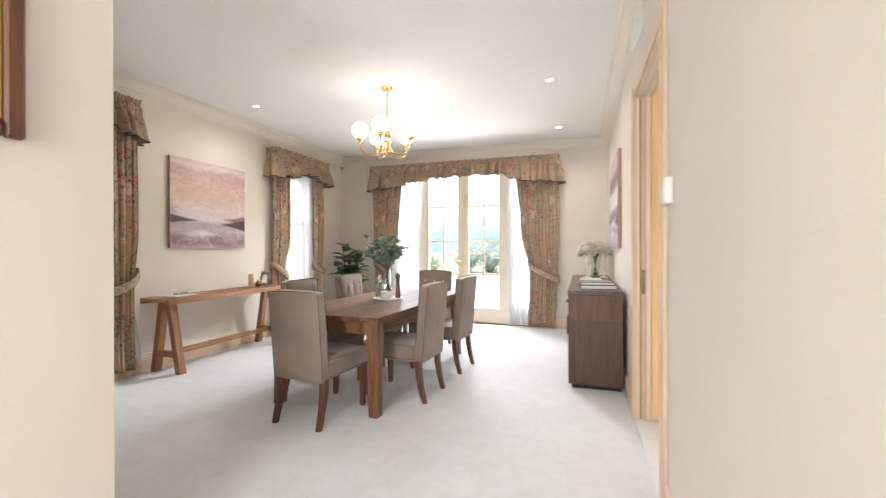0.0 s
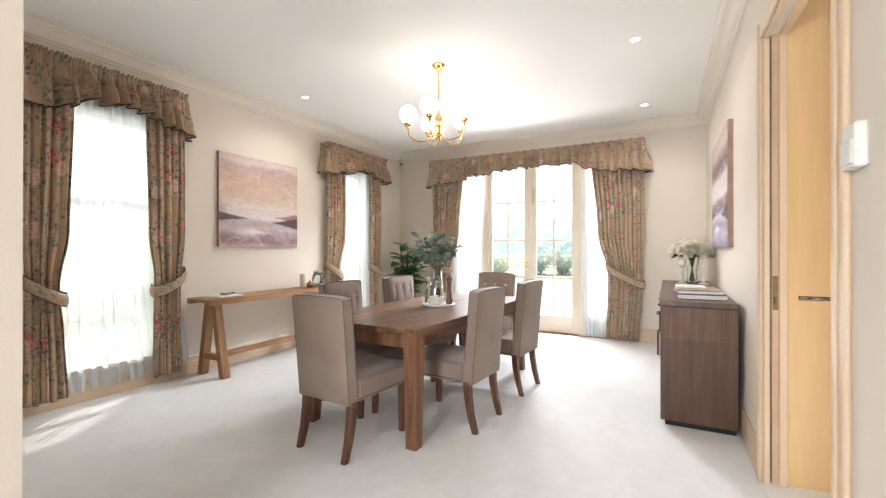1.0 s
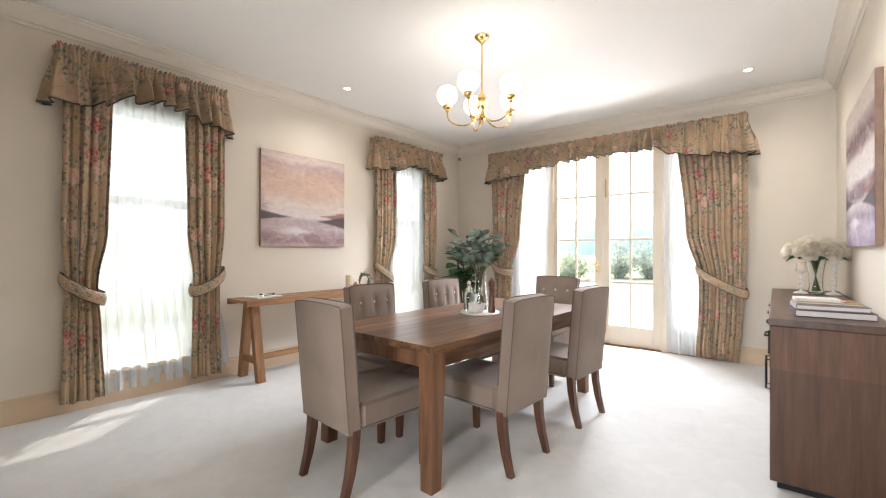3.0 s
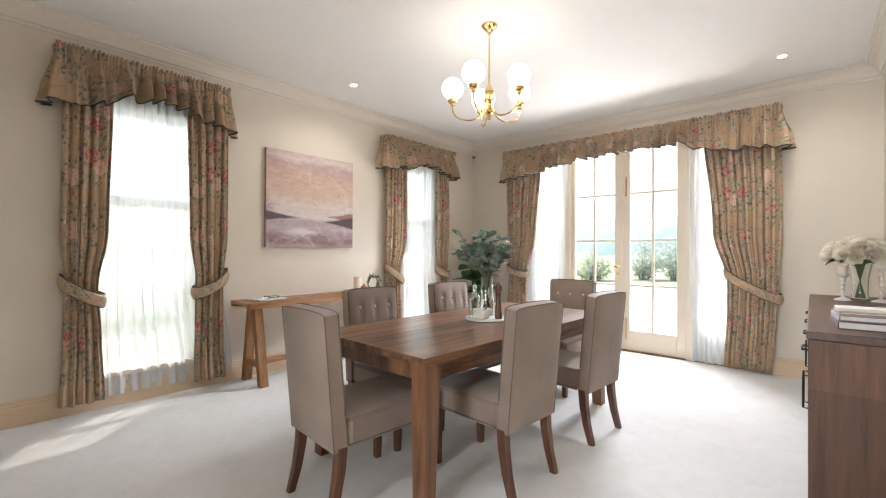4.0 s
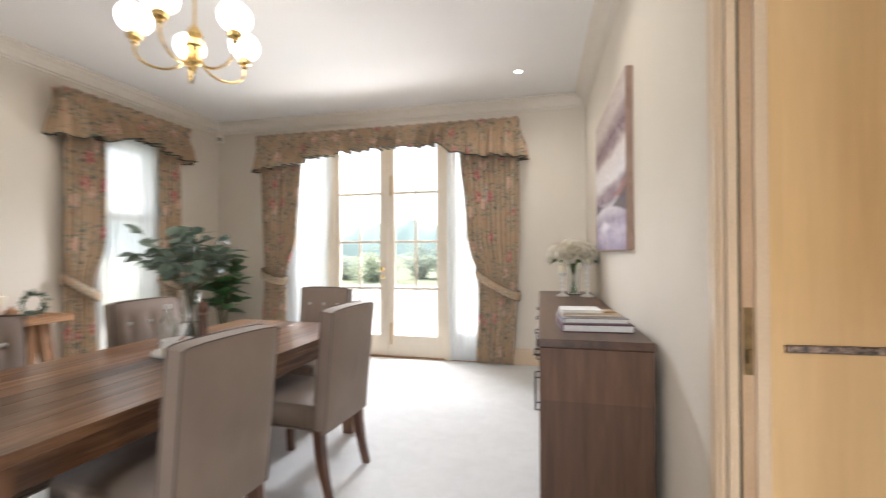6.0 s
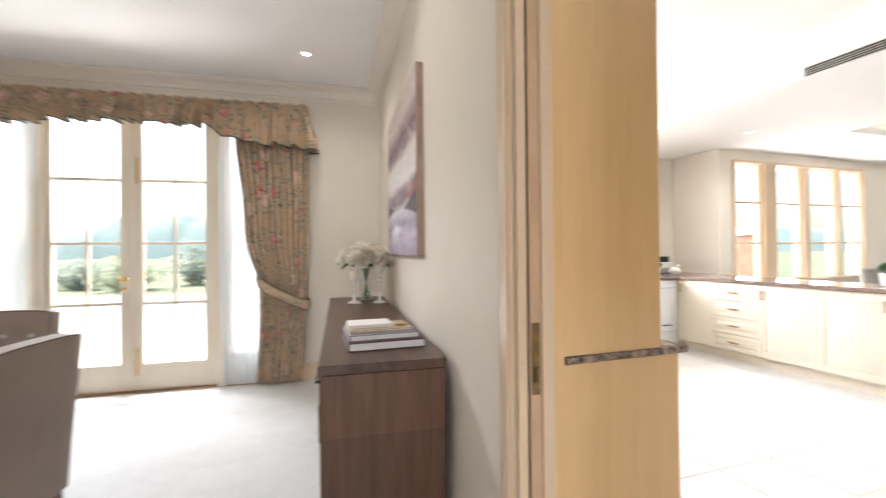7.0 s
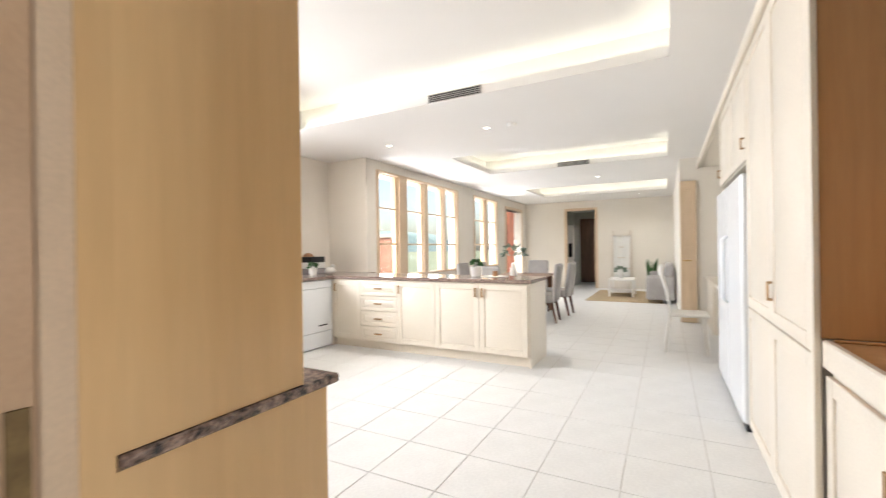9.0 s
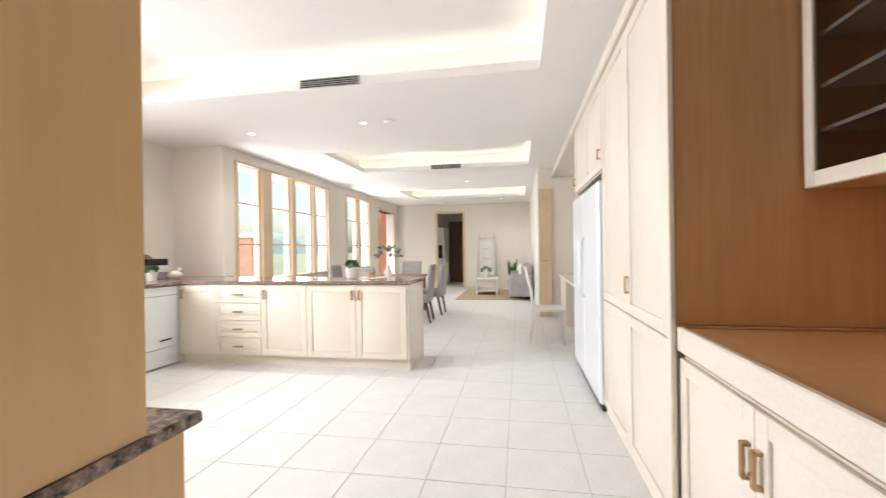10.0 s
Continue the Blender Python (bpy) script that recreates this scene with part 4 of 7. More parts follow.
# ---- dining room: furniture ----
def dining_chair(m, label, group, tufted):
    """Parsons chair facing +y; the seat's middle over the origin."""
    c = thing("dining_chair", m, label, "chair", group)
    part("seat", Geo().box(-0.225, 0.225, -0.20, 0.30, 0.33, 0.475, 0.022), TAUPE, c)
    part("cushion", Geo().sheet(lambda u, v: (-0.221 + 0.442 * u, -0.20 + 0.494 * v, 0.4735 + 0.020 * (1 - (2 * u - 1) ** 4) * (1 - (2 * v - 1) ** 4)), 12, 12), TAUPE, c, angle=60)
    lean = Matrix.Translation((0, -0.235, 0.33)) @ pose(0, 0, 0, 5.0, 0, 0)
    b = Geo()

    # a padded back: rounded box with a soft crown, a little wider at the shoulders
    nx, nz = 24, 18
    hw, hh, th = 0.222, 0.64, 0.048
    verts, faces = [], []
    for side in (-1, 1):
        for j in range(nz + 1):
            for i in range(nx + 1):
                s, t = i / nx * 2 - 1, j / nz
                edge = (1 - abs(s) ** 8) * (1 - abs(t * 2 - 1) ** 10)
                bul = 0.010 * (1 - s * s) * (1 - (2 * t - 1) ** 2) + 0.004 * math.exp(-((s - 0.1) / 0.1) ** 2 - ((t - 0.45) / 0.08) ** 2) * (side < 0)
                if side > 0 and tufted:
                    for q in (-0.585, 0.0, 0.585):
                        bul -= 0.014 * math.exp(-((s - q) / 0.09) ** 2 - ((t - 0.79) / 0.05) ** 2) + 0.006 * math.exp(-((s - q) / 0.06) ** 2) * (t < 0.8)
                verts.append((s * hw * (1 - 0.012 * (1 - t)), side * (th - 0.014 * (1 - edge)) + side * bul, t * hh + 0.004 * (1 - s * s) * t ** 4 - 0.010 * abs(s) ** 9 * t ** 6))
    n1 = (nx + 1) * (nz + 1)
    for side in (0, 1):
        for j in range(nz):
            for i in range(nx):
                k = side * n1 + j * (nx + 1) + i
                faces.append((k, k + 1, k + nx + 2, k + nx + 1))
    ring = [i for i in range(nx + 1)] + [(j + 1) * (nx + 1) - 1 for j in range(1, nz + 1)] + [n1 - 1 - i for i in range(1, nx + 1)] + [j * (nx + 1) for j in range(nz - 1, 0, -1)]
    for p, q in zip(ring, ring[1:] + ring[:1]):
        faces.append((p, q, q + n1, p + n1))
    b.add(verts, faces, lean)
    back = part("backrest", b, TAUPE, c, angle=50)
    for side in (-1, 1):
        e = 0.001
        y = side * (th - 0.0085)
        low = 0.002 if side < 0 else 0.155
        edge_x = [(hw * (1 - 0.012 * (1 - k / 8)) - e, low + (hh - low) * k / 8) for k in range(9)]
        y = side * (th - 0.0135)
        edge_x = [(x, z - 0.010 * (z / hh) ** 6) for x, z in edge_x]
        pts = [(-x, y, z) for x, z in edge_x] + [(hw * q, y, hh + 0.004 * (1 - q * q) - 0.010 * abs(q) ** 9) for q in (-0.9, -0.6, -0.2, 0.2, 0.6, 0.9)] + [(x, y, z) for x, z in reversed(edge_x)]
        part("piping", Geo().tube([lean @ Vector(p) for p in pts], 0.0045 if side > 0 else 0.0028, 6), TAUPE_EDGE, back, "dark piped seam")
    if tufted:
        for x in (-0.13, 0.0, 0.13):
            part("button", Geo().ball((0, 0, 0), 0.013, 10, 6, 0.6, lean @ pose(x, th - 0.008, 0.505, 90, 0, 0)), STEEL, back, "pale metal upholstery button")
    hemline = [(-0.2245, -0.20, 0.352), (-0.2245, 0.28, 0.352), (-0.205, 0.2995, 0.352), (0.205, 0.2995, 0.352), (0.2245, 0.28, 0.352), (0.2245, -0.20, 0.352)]
    part("piping", Geo().tube(hemline, 0.004, 6), TAUPE_EDGE, c)
    for sx in (-1, 1):
        part("leg", Geo().bar((sx * 0.195, 0.255, 0.0), (sx * 0.197, 0.262, 0.345), 0.034, 0.034, 0.048, 0.048), LEG, c)
        g = Geo()
        for (z0, y0, w0), (z1, y1, w1) in zip(((0.0, -0.285, 0.034), (0.12, -0.252, 0.040), (0.24, -0.232, 0.045)), ((0.12, -0.252, 0.040), (0.24, -0.232, 0.045), (0.345, -0.225, 0.048))):
            g.bar((sx * 0.197, y0, z0), (sx * 0.197, y1, z1), w0, w0, w1, w1)
        part("leg", g, LEG, c)
    return c


TC, TR = (-1.689, 3.874), -1.7
TABLE_M = pose(TC[0], TC[1], 0, 0, 0, TR)


def at_table(u, v, z=0.0, turn=0.0):
    return TABLE_M @ pose(u, v, z, 0, 0, turn)


chairs = "chairs round the dining table"
dining_chair(pose(-1.70, 2.80, 0, 0, 0, -4.8), "taupe upholstered dining chair with dark piping at the table's end", chairs, True)
dining_chair(pose(-1.285, 3.44, 0, 0, 0, 86), "taupe upholstered dining chair with walnut legs beside the table", chairs, True)
dining_chair(pose(-1.228, 4.31, 0, 0, 0, 85), "taupe upholstered dining chair with walnut legs beside the table", chairs, True)
dining_chair(pose(-2.09, 3.41, 0, 0, 0, -92), "button-tufted taupe dining chair with walnut legs beside the table", chairs, True)
dining_chair(pose(-2.07, 4.28, 0, 0, 0, -92), "button-tufted taupe dining chair with walnut legs beside the table", chairs, True)
dining_chair(at_table(-0.02, 1.20, 0, 180), "button-tufted taupe dining chair at the table's far end", chairs, True)


def dining_table():
    t = thing("dining_table", TABLE_M, "rustic recycled elm dining table with thick planked top", "table")
    w, l = 0.98, 2.10
    rnd = random.Random(4)
    cuts, x = [-w / 2], -w / 2
    for _ in range(7):
        x += w / 8 * rnd.uniform(0.8, 1.2)
        cuts.append(x)
    cuts.append(w / 2)
    for a, b in zip(cuts, cuts[1:]):
        part("plank", Geo().box(a + 0.0002, b - 0.0002, -l / 2, l / 2, 0.712, 0.75 + rnd.uniform(-0.0004, 0.0004), 0.0012), TABLE, t)
    for sx in (-1, 1):
        part("apron", Geo().box(sx * 0.42 - 0.014, sx * 0.42 + 0.014, -l / 2 + 0.10, l / 2 - 0.10, 0.61, 0.711, 0.003), TABLE, t)
        part("apron", Geo().box(-0.40, 0.40, sx * (l / 2 - 0.085) - 0.014, sx * (l / 2 - 0.085) + 0.014, 0.61, 0.711, 0.003), TABLE_LEG, t)
        for sy in (-1, 1):
            part("leg", Geo().bar((sx * 0.445, sy * (l / 2 - 0.045), 0.0), (sx * 0.425, sy * (l / 2 - 0.075), 0.711), 0.075, 0.075, 0.10, 0.10), TABLE_LEG, t)


dining_table()


def sideboard():
    s = thing("sideboard", pose(0.0, 0.0, 0), "dark acacia sideboard with block-wood panels and black iron handles", "sideboard")
    x0, x1, y0, y1, z1 = 0.092, 0.554, 3.985, 6.32, 0.885
    part("plinth", Geo().box(x0 + 0.03, x1 - 0.01, y0 + 0.03, y1 - 0.03, 0.0, 0.05), BLACK, s)
    part("side_panel", Geo().box(x0, x1, y0, y0 + 0.03, 0.04, z1 - 0.0365, 0.003), BOARD, s)
    part("side_panel", Geo().box(x0, x1, y1 - 0.03, y1, 0.04, z1 - 0.0365, 0.003), BOARD, s)
    part("body", Geo().box(x0 + 0.026, x1, y0 + 0.0305, y1 - 0.0305, 0.04, z1 - 0.0365), BOARD, s)
    part("top", Geo().box(x0 - 0.006, x1 + 0.004, y0 - 0.004, y1 + 0.004, z1 - 0.036, z1, 0.003), BOARD_TOP, s)
    w = (y1 - y0 - 0.062) / 4
    for k in range(4):
        a = y0 + 0.031 + k * w
        for kind, q0, q1 in (("door", 0.06, 0.655), ("drawer", 0.66, 0.843)):
            d = part(kind, Geo().box(x0 + 0.004, x0 + 0.0255, a + 0.002, a + w - 0.002, q0, q1, 0.002), BOARD_TOP, s)
            if kind == "drawer":
                yc, zc = a + w / 2, 0.755
                h = Geo().tube([(x0 + 0.004, yc - 0.06, zc), (x0 - 0.024, yc - 0.06, zc), (x0 - 0.024, yc + 0.06, zc), (x0 + 0.004, yc + 0.06, zc)], 0.006, 6)
            else:
                yc = a + (0.06 if k % 2 else w - 0.06)
                h = Geo().tube([(x0 + 0.004, yc, 0.38), (x0 - 0.024, yc, 0.38), (x0 - 0.024, yc, 0.56), (x0 + 0.004, yc, 0.56)], 0.006, 6)
            part("handle", h, BLACK, d, "black iron handle")


sideboard()


def console():
    c = thing("console_table", pose(0, 0, 0), "long warm oak trestle console with a slatted top against the wall", "console table")
    x0, x1, y0, y1, z1 = -4.045, -3.655, 3.08, 4.82, 0.77
    for a, b in ((x0, x0 + 0.05), (x1 - 0.05, x1)):
        part("top_rail", Geo().box(a, b, y0, y1, z1 - 0.055, z1, 0.004), OAK, c)
    n = 24
    for k in range(n):
        a = y0 + (y1 - y0) * k / n
        part("slat", Geo().box(x0 + 0.05, x1 - 0.05, a + 0.001, a + (y1 - y0) / n - (0.012 if 8 < k < 23 else 0.001), z1 - 0.028, z1 - 0.002, 0.002), OAK, c)
    part("bearer", Geo().box(x0 + 0.06, x1 - 0.06, y0 + 0.1, y1 - 0.1, z1 - 0.055, z1 - 0.032), OAK, c)
    for y in (3.215, 4.67):
        for xb, xt in ((-3.655, -3.79), (-4.0, -3.885)):
            part("leg", Geo().bar((xb, y, 0), (xt, y, z1 - 0.055), 0.062, 0.075, 0.062, 0.075), OAK_LEG, c)
        part("crossbar", Geo().box(-3.97, -3.70, y - 0.02, y + 0.02, 0.16, 0.22, 0.003), OAK_LEG, c)
    part("stretcher", Geo().box(-3.86, -3.81, 3.24, 4.65, 0.165, 0.215, 0.003), OAK, c)


console()


def canvas(name, m, w, h, label, picture=None):
    p = thing(name, m, label, "painting")
    part("canvas_block", Geo().box(0.0, 0.036, -w / 2, w / 2, -h / 2, h / 2, 0.003), CANVAS, p)
    part("painted_face", Geo().sheet(lambda u, v: (0.0375, (0.5 - u) * -w, (v - 0.5) * h), 2, 2), picture or PAINTING, p)


canvas("canvas_painting", pose(XL, 3.962, 1.79), 1.07, 1.02, "unframed canvas of a misty pink and mauve estuary")
canvas("canvas_painting", pose(XR, 5.17, 1.772, 0, 0, 180), 1.24, 1.0, "unframed canvas of a dusky mauve estuary above the sideboard", STORM)


# ---- chandelier and downlights ----
def chandelier():
    c = thing("chandelier", pose(-1.75, 4.05, CEIL), "polished brass chandelier with five lit opal globes", "chandelier")
    part("ceiling_rose", Geo().lathe([(0.062, 0), (0.062, -0.008), (0.05, -0.022), (0.028, -0.034), (0.03, -0.042), (0.014, -0.055), (0.008, -0.07)], 28), BRASS, c)
    part("rod", Geo().tube([(0, 0, -0.05), (0, 0, -0.50)], 0.007, 12), BRASS, c)
    part("hub", Geo().lathe([(0.006, -0.44), (0.012, -0.46), (0.030, -0.485), (0.040, -0.51), (0.028, -0.53), (0.045, -0.545), (0.045, -0.575), (0.02, -0.60), (0.018, -0.64), (0.034, -0.655), (0.034, -0.67), (0.016, -0.685), (0.01, -0.72), (0.001, -0.73)], 24), BRASS, c)
    for k in range(5):
        a = radians(66.5 + 72 * k)
        dx, dy = math.cos(a), math.sin(a)
        pts = []
        for i in range(15):
            t = i / 14
            r = 0.03 + 0.252 * (1 - math.cos(math.pi * min(t * 1.15, 1.0))) / 2
            z = -0.575 - 0.135 * math.sin(math.pi * min(t * 1.02, 1.0) ** 0.8) - 0.02 * t
            pts.append((r * dx, r * dy, z))
        arm = part("arm", Geo().tube(pts, 0.0065, 8), BRASS, c)
        ex, ey, ez = pts[-1]
        part("cup", Geo().lathe([(0.008, -0.012), (0.018, 0.0), (0.016, 0.012), (0.034, 0.022), (0.038, 0.04), (0.036, 0.048), (0.03, 0.05)], 20, (ex, ey, ez)), BRASS, arm)
        part("globe", Geo().ball((ex, ey, ez + 0.128), 0.083, 24, 16), OPAL, arm, "lit white opal globe")


chandelier()


def downlight(x, y, z, group):
    d = thing("downlight", pose(x, y, z), "small round recessed downlight with a white rim", "downlight", group)
    part("rim", Geo().lathe([(0.03, -0.001), (0.045, -0.001), (0.046, -0.005), (0.04, -0.008), (0.032, -0.004)], 24), CERAMIC, d)
    part("lamp", Geo().lathe([(0.001, -0.002), (0.029, -0.002), (0.029, -0.004), (0.001, -0.0045)], 20), LED, d)


def downlight_beam(place, watts):
    """The beam that a downlight throws."""
    d = bpy.data.lights.new("downlight_beam", "SPOT")
    d.energy, d.spot_size, d.spot_blend, d.shadow_soft_size, d.color = watts, radians(150), 1.0, 0.03, (1.0, 0.96, 0.9)
    new("downlight_beam", d).matrix_world = Matrix.Translation(place)


for x, y in ((-0.095, 4.38), (-0.094, 6.14), (-3.484, 4.073)):
    downlight(x, y, CEIL, "dining room downlights")
    downlight_beam((x, y, CEIL - 0.012), 14.0)


# ---- kitchen: structure ----
FRAME[0] = KTURN
slab("floor_kitchen", [(1.0, KX1 + 3.0, 1.4, KYA + T, -0.12, -0.004), (0.62, 1.0, 1.4, 3.5, -0.12, -0.004)], GROUT, "grey grout bed between the kitchen tiles", "floor")
slab("wall_kitchen_north", wall_run("y", KY1, KY1 + T, KXA, KX1, 0, KCEIL + 0.3, [KW1, KW2, KDOOR])
     + [(KXA, KXA + T, KY1 + T, KYA + T, 0, KCEIL + 0.3), (XK - T, 1.6, KYA, KYA + T, 0, KCEIL + 0.3), (3.6, KXA, KYA, KYA + T, 0, KCEIL + 0.3), (1.6, 3.6, KYA, KYA + T, 0, 1.1), (1.6, 3.6, KYA, KYA + T, 2.4, KCEIL + 0.3), (XK - T, XK, YF + T, KYA, 0, KCEIL + 0.3)],
     KWALL, "pale cream kitchen wall with large windows", "wall")
slab("wall_kitchen_south", [(0.62, KX1, 1.38, 1.5, 0, KCEIL + 0.28), (8.5, 8.64, 1.5, 2.57, 0, KCEIL), (8.64, KX1, 2.45, 2.57, 0, KCEIL)], KWALL, "pale cream kitchen wall behind the joinery", "wall")
slab("wall_kitchen_east", wall_run("x", KX1, KX1 + 0.12, 1.38, KY1 + T, 0, KCEIL + 0.3, [(4.72, 5.56, 0.0, 2.42)]), KWALL, "pale cream wall with a doorway to a passage", "wall")

TRAYS = [(1.5, 4.10, 2.74, 6.60), (6.45, 8.13, 2.74, 5.79), (10.67, 12.5, 2.74, 5.86)]


def kitchen_ceiling():
    boxes, x = [], 0.97
    y0, y1 = 1.38, KYA + T
    o = 0.14
    for a, b, c, d in TRAYS:
        boxes += [(x, a - o, y0, y1, KCEIL, KCEIL + 0.28), (a - o, b + o, y0, c - o, KCEIL, KCEIL + 0.28), (a - o, b + o, d + o, y1, KCEIL, KCEIL + 0.28)]
        # lit ledge with its upstand
        for q in ((a - o, b + o, c - o, c), (a - o, b + o, d, d + o), (a - o, a, c, d), (b, b + o, c, d)):
            boxes.append((*q, KCEIL, KCEIL + 0.03))
        u = 0.02
        for q in ((a, b, c - u, c), (a, b, d, d + u), (a - u, a, c - u, d + u), (b, b + u, c - u, d + u)):
            boxes.append((*q, KCEIL + 0.03, KCEIL + 0.085))
        x = b + o
    boxes += [(x, KX1 + 0.12, y0, y1, KCEIL, KCEIL + 0.28), (0.97, KX1 + 0.12, y0, y1, KCEIL + 0.28, KCEIL + 0.4)]
    boxes += [(0.56, 0.97, y0, 3.42, KCEIL, KCEIL + 0.4), (0.73, 0.97, 3.42, 4.8, KCEIL, KCEIL + 0.4)]
    slab("ceiling_kitchen", boxes, WHITE, "white kitchen ceiling with three lit tray recesses", "ceiling")


kitchen_ceiling()
for a, b, c, d in TRAYS:
    t = thing("cove_light", pose(0, 0, KCEIL + 0.045), "warm white cove tubes hidden on the tray ledge", "cove light", "cove lights")
    for p, q in (((a - 0.07, c - 0.07), (b + 0.07, c - 0.07)), ((a - 0.07, d + 0.07), (b + 0.07, d + 0.07)), ((a - 0.07, c, ), (a - 0.07, d)), ((b + 0.07, c), (b + 0.07, d))):
        part("tube", Geo().tube([(*p, 0), (*q, 0)], 0.012, 6), COVE, t)


def vent(x, y, w, label):
    v = thing("ceiling_vent", pose(x, y, KCEIL + 0.043), label, "vent", "air vents in the ceiling trays")
    part("backing", Geo().box(-0.004, 0, -w / 2, w / 2, -0.04, 0.04), BLACK, v)
    f = Geo()
    for b in ((-w / 2, w / 2, -0.042, -0.034), (-w / 2, w / 2, 0.034, 0.042), (-w / 2, -w / 2 + 0.012, -0.034, 0.034), (w / 2 - 0.012, w / 2, -0.034, 0.034)):
        f.box(-0.014, -0.004, b[0], b[1], b[2], b[3])
    part("frame", f, STEEL, v)
    for k in range(3):
        z = -0.018 + 0.018 * k
        part("slat", Geo().box(-0.013, -0.004, -w / 2 + 0.012, w / 2 - 0.012, z - 0.003, z + 0.003), STEEL, v)


vent(4.10, 4.57, 0.57, "slotted grey metal air vent on the tray's edge")
vent(8.13, 4.21, 0.56, "slotted grey metal air vent on the tray's edge")
for x, y in ((5.16, 4.66), (5.28, 6.16), (13.0, 3.4), (9.6, 4.0)):
    downlight(x, y, KCEIL, "kitchen downlights")
    downlight_beam(KTURN @ Vector((x, y, KCEIL - 0.012)), 38.0)
sm = thing("smoke_alarm", pose(5.16, 4.35, KCEIL), "round white smoke alarm on the ceiling", "smoke alarm")
part("case", Geo().lathe([(0.06, 0), (0.06, -0.018), (0.045, -0.032), (0.001, -0.034)], 24), CERAMIC, sm)


def kitchen_window(name, xs, z0, z1, rows, label):
    w = thing(name, pose(0, KY1, 0), label, "window", kind="structure")
    f = Geo()
    x0, x1 = xs[0][0] - 0.05, xs[-1][1] + 0.05
    f.box(x0, x1, -0.02, 0.16, z1 - 0.04, z1, 0.004).box(x0 + 0.001, x1 - 0.001, -0.03, 0.18, z0, z0 + 0.03, 0.004)
    posts = [(x0, xs[0][0])] + [(b, c) for (a, b), (c, d) in zip(xs, xs[1:])] + [(xs[-1][1], x1)]
    for a, b in posts:
        f.box(a, b, -0.018, 0.15, z0 + 0.03, z1 - 0.04, 0.004)
    part("window_frame", f, TRIM, w)
    zs = [z0 + 0.03] + rows + [z1 - 0.04]
    for a, b in xs:
        s = Geo()
        s.box(a, a + 0.035, 0.03, 0.07, zs[0], zs[-1], 0.003).box(b - 0.035, b, 0.03, 0.07, zs[0], zs[-1], 0.003)
        for z in zs:
            s.box(a + 0.035, b - 0.035, 0.032, 0.068, max(z - 0.014, zs[0]), min(z + 0.014, zs[-1]), 0.003)
        sash = part("sash", s, TRIM, w)
        for c, d in zip(zs, zs[1:]):
            p = part("pane", Geo().box(a + 0.035, b - 0.035, 0.048, 0.052, c + 0.014, d - 0.014), PANE, sash)
            p.visible_shadow = False


kitchen_window("window_3", [(6.008, 6.589), (6.849, 7.456), (7.591, 8.249), (8.343, 8.917)], 0.80, 2.58, [1.37, 1.97], "wide cream timber kitchen window with glazing bars")
kitchen_window("window_4", [(9.894, 10.6), (10.7, 11.407)], 0.80, 2.58, [1.37, 1.97], "cream timber kitchen window with glazing bars")


def opening_trim(name, boxes, label):
    g = Geo()
    for b in boxes:
        g.box(*b, 0.005)
    return single(name, g, TRIM, label, "architrave", "structure")


opening_trim("trim_passage", [(KX1 - 0.02, KX1 + 0.12, 4.64, 4.72, 0, 2.50), (KX1 - 0.02, KX1 + 0.12, 5.56, 5.64, 0, 2.50), (KX1 - 0.02, KX1 + 0.12, 4.72, 5.56, 2.42, 2.50)],
             "beige door architrave round the passage opening")
opening_trim("trim_porch", [(12.12, 12.20, KY1 - 0.02, KY1 + T, 0, 2.50), (13.65, 13.73, KY1 - 0.02, KY1 + T, 0, 2.50), (12.20, 13.65, KY1 - 0.02, KY1 + T, 2.42, 2.50)],
             "beige door architrave round the porch opening")
REDWOOD = wood("red_timber_lining", (0.12, 0.035, 0.018), (0.22, 0.07, 0.035), (0.3, 0.11, 0.055), "z", 0.8, 0.5, 0.1, stave=0.12)
slab("wall_porch", [(15.5, 15.6, KY1 + T, 8.3, -0.1, 2.9)], REDWOOD, "red-brown timber lined porch wall", "wall")
slab("floor_porch", [(11.6, 15.5, KY1 + T, 8.3, -0.12, -0.02)], TILE, "pale porch floor", "floor")
slab("wall_passage", [(KX1 + 0.12, 17.3, 5.9, 6.0, 0, 2.8), (KX1 + 0.12, 17.3, 4.5, 4.6, 0, 2.8), (17.2, 17.3, 4.6, 5.9, 1.75, 2.8)], KWALL, "pale passage walls beyond the doorway", "wall")
slab("ceiling_passage", [(KX1 + 0.12, 17.3, 4.5, 6.0, 2.6, 2.7)], WHITE, "white passage ceiling", "ceiling")


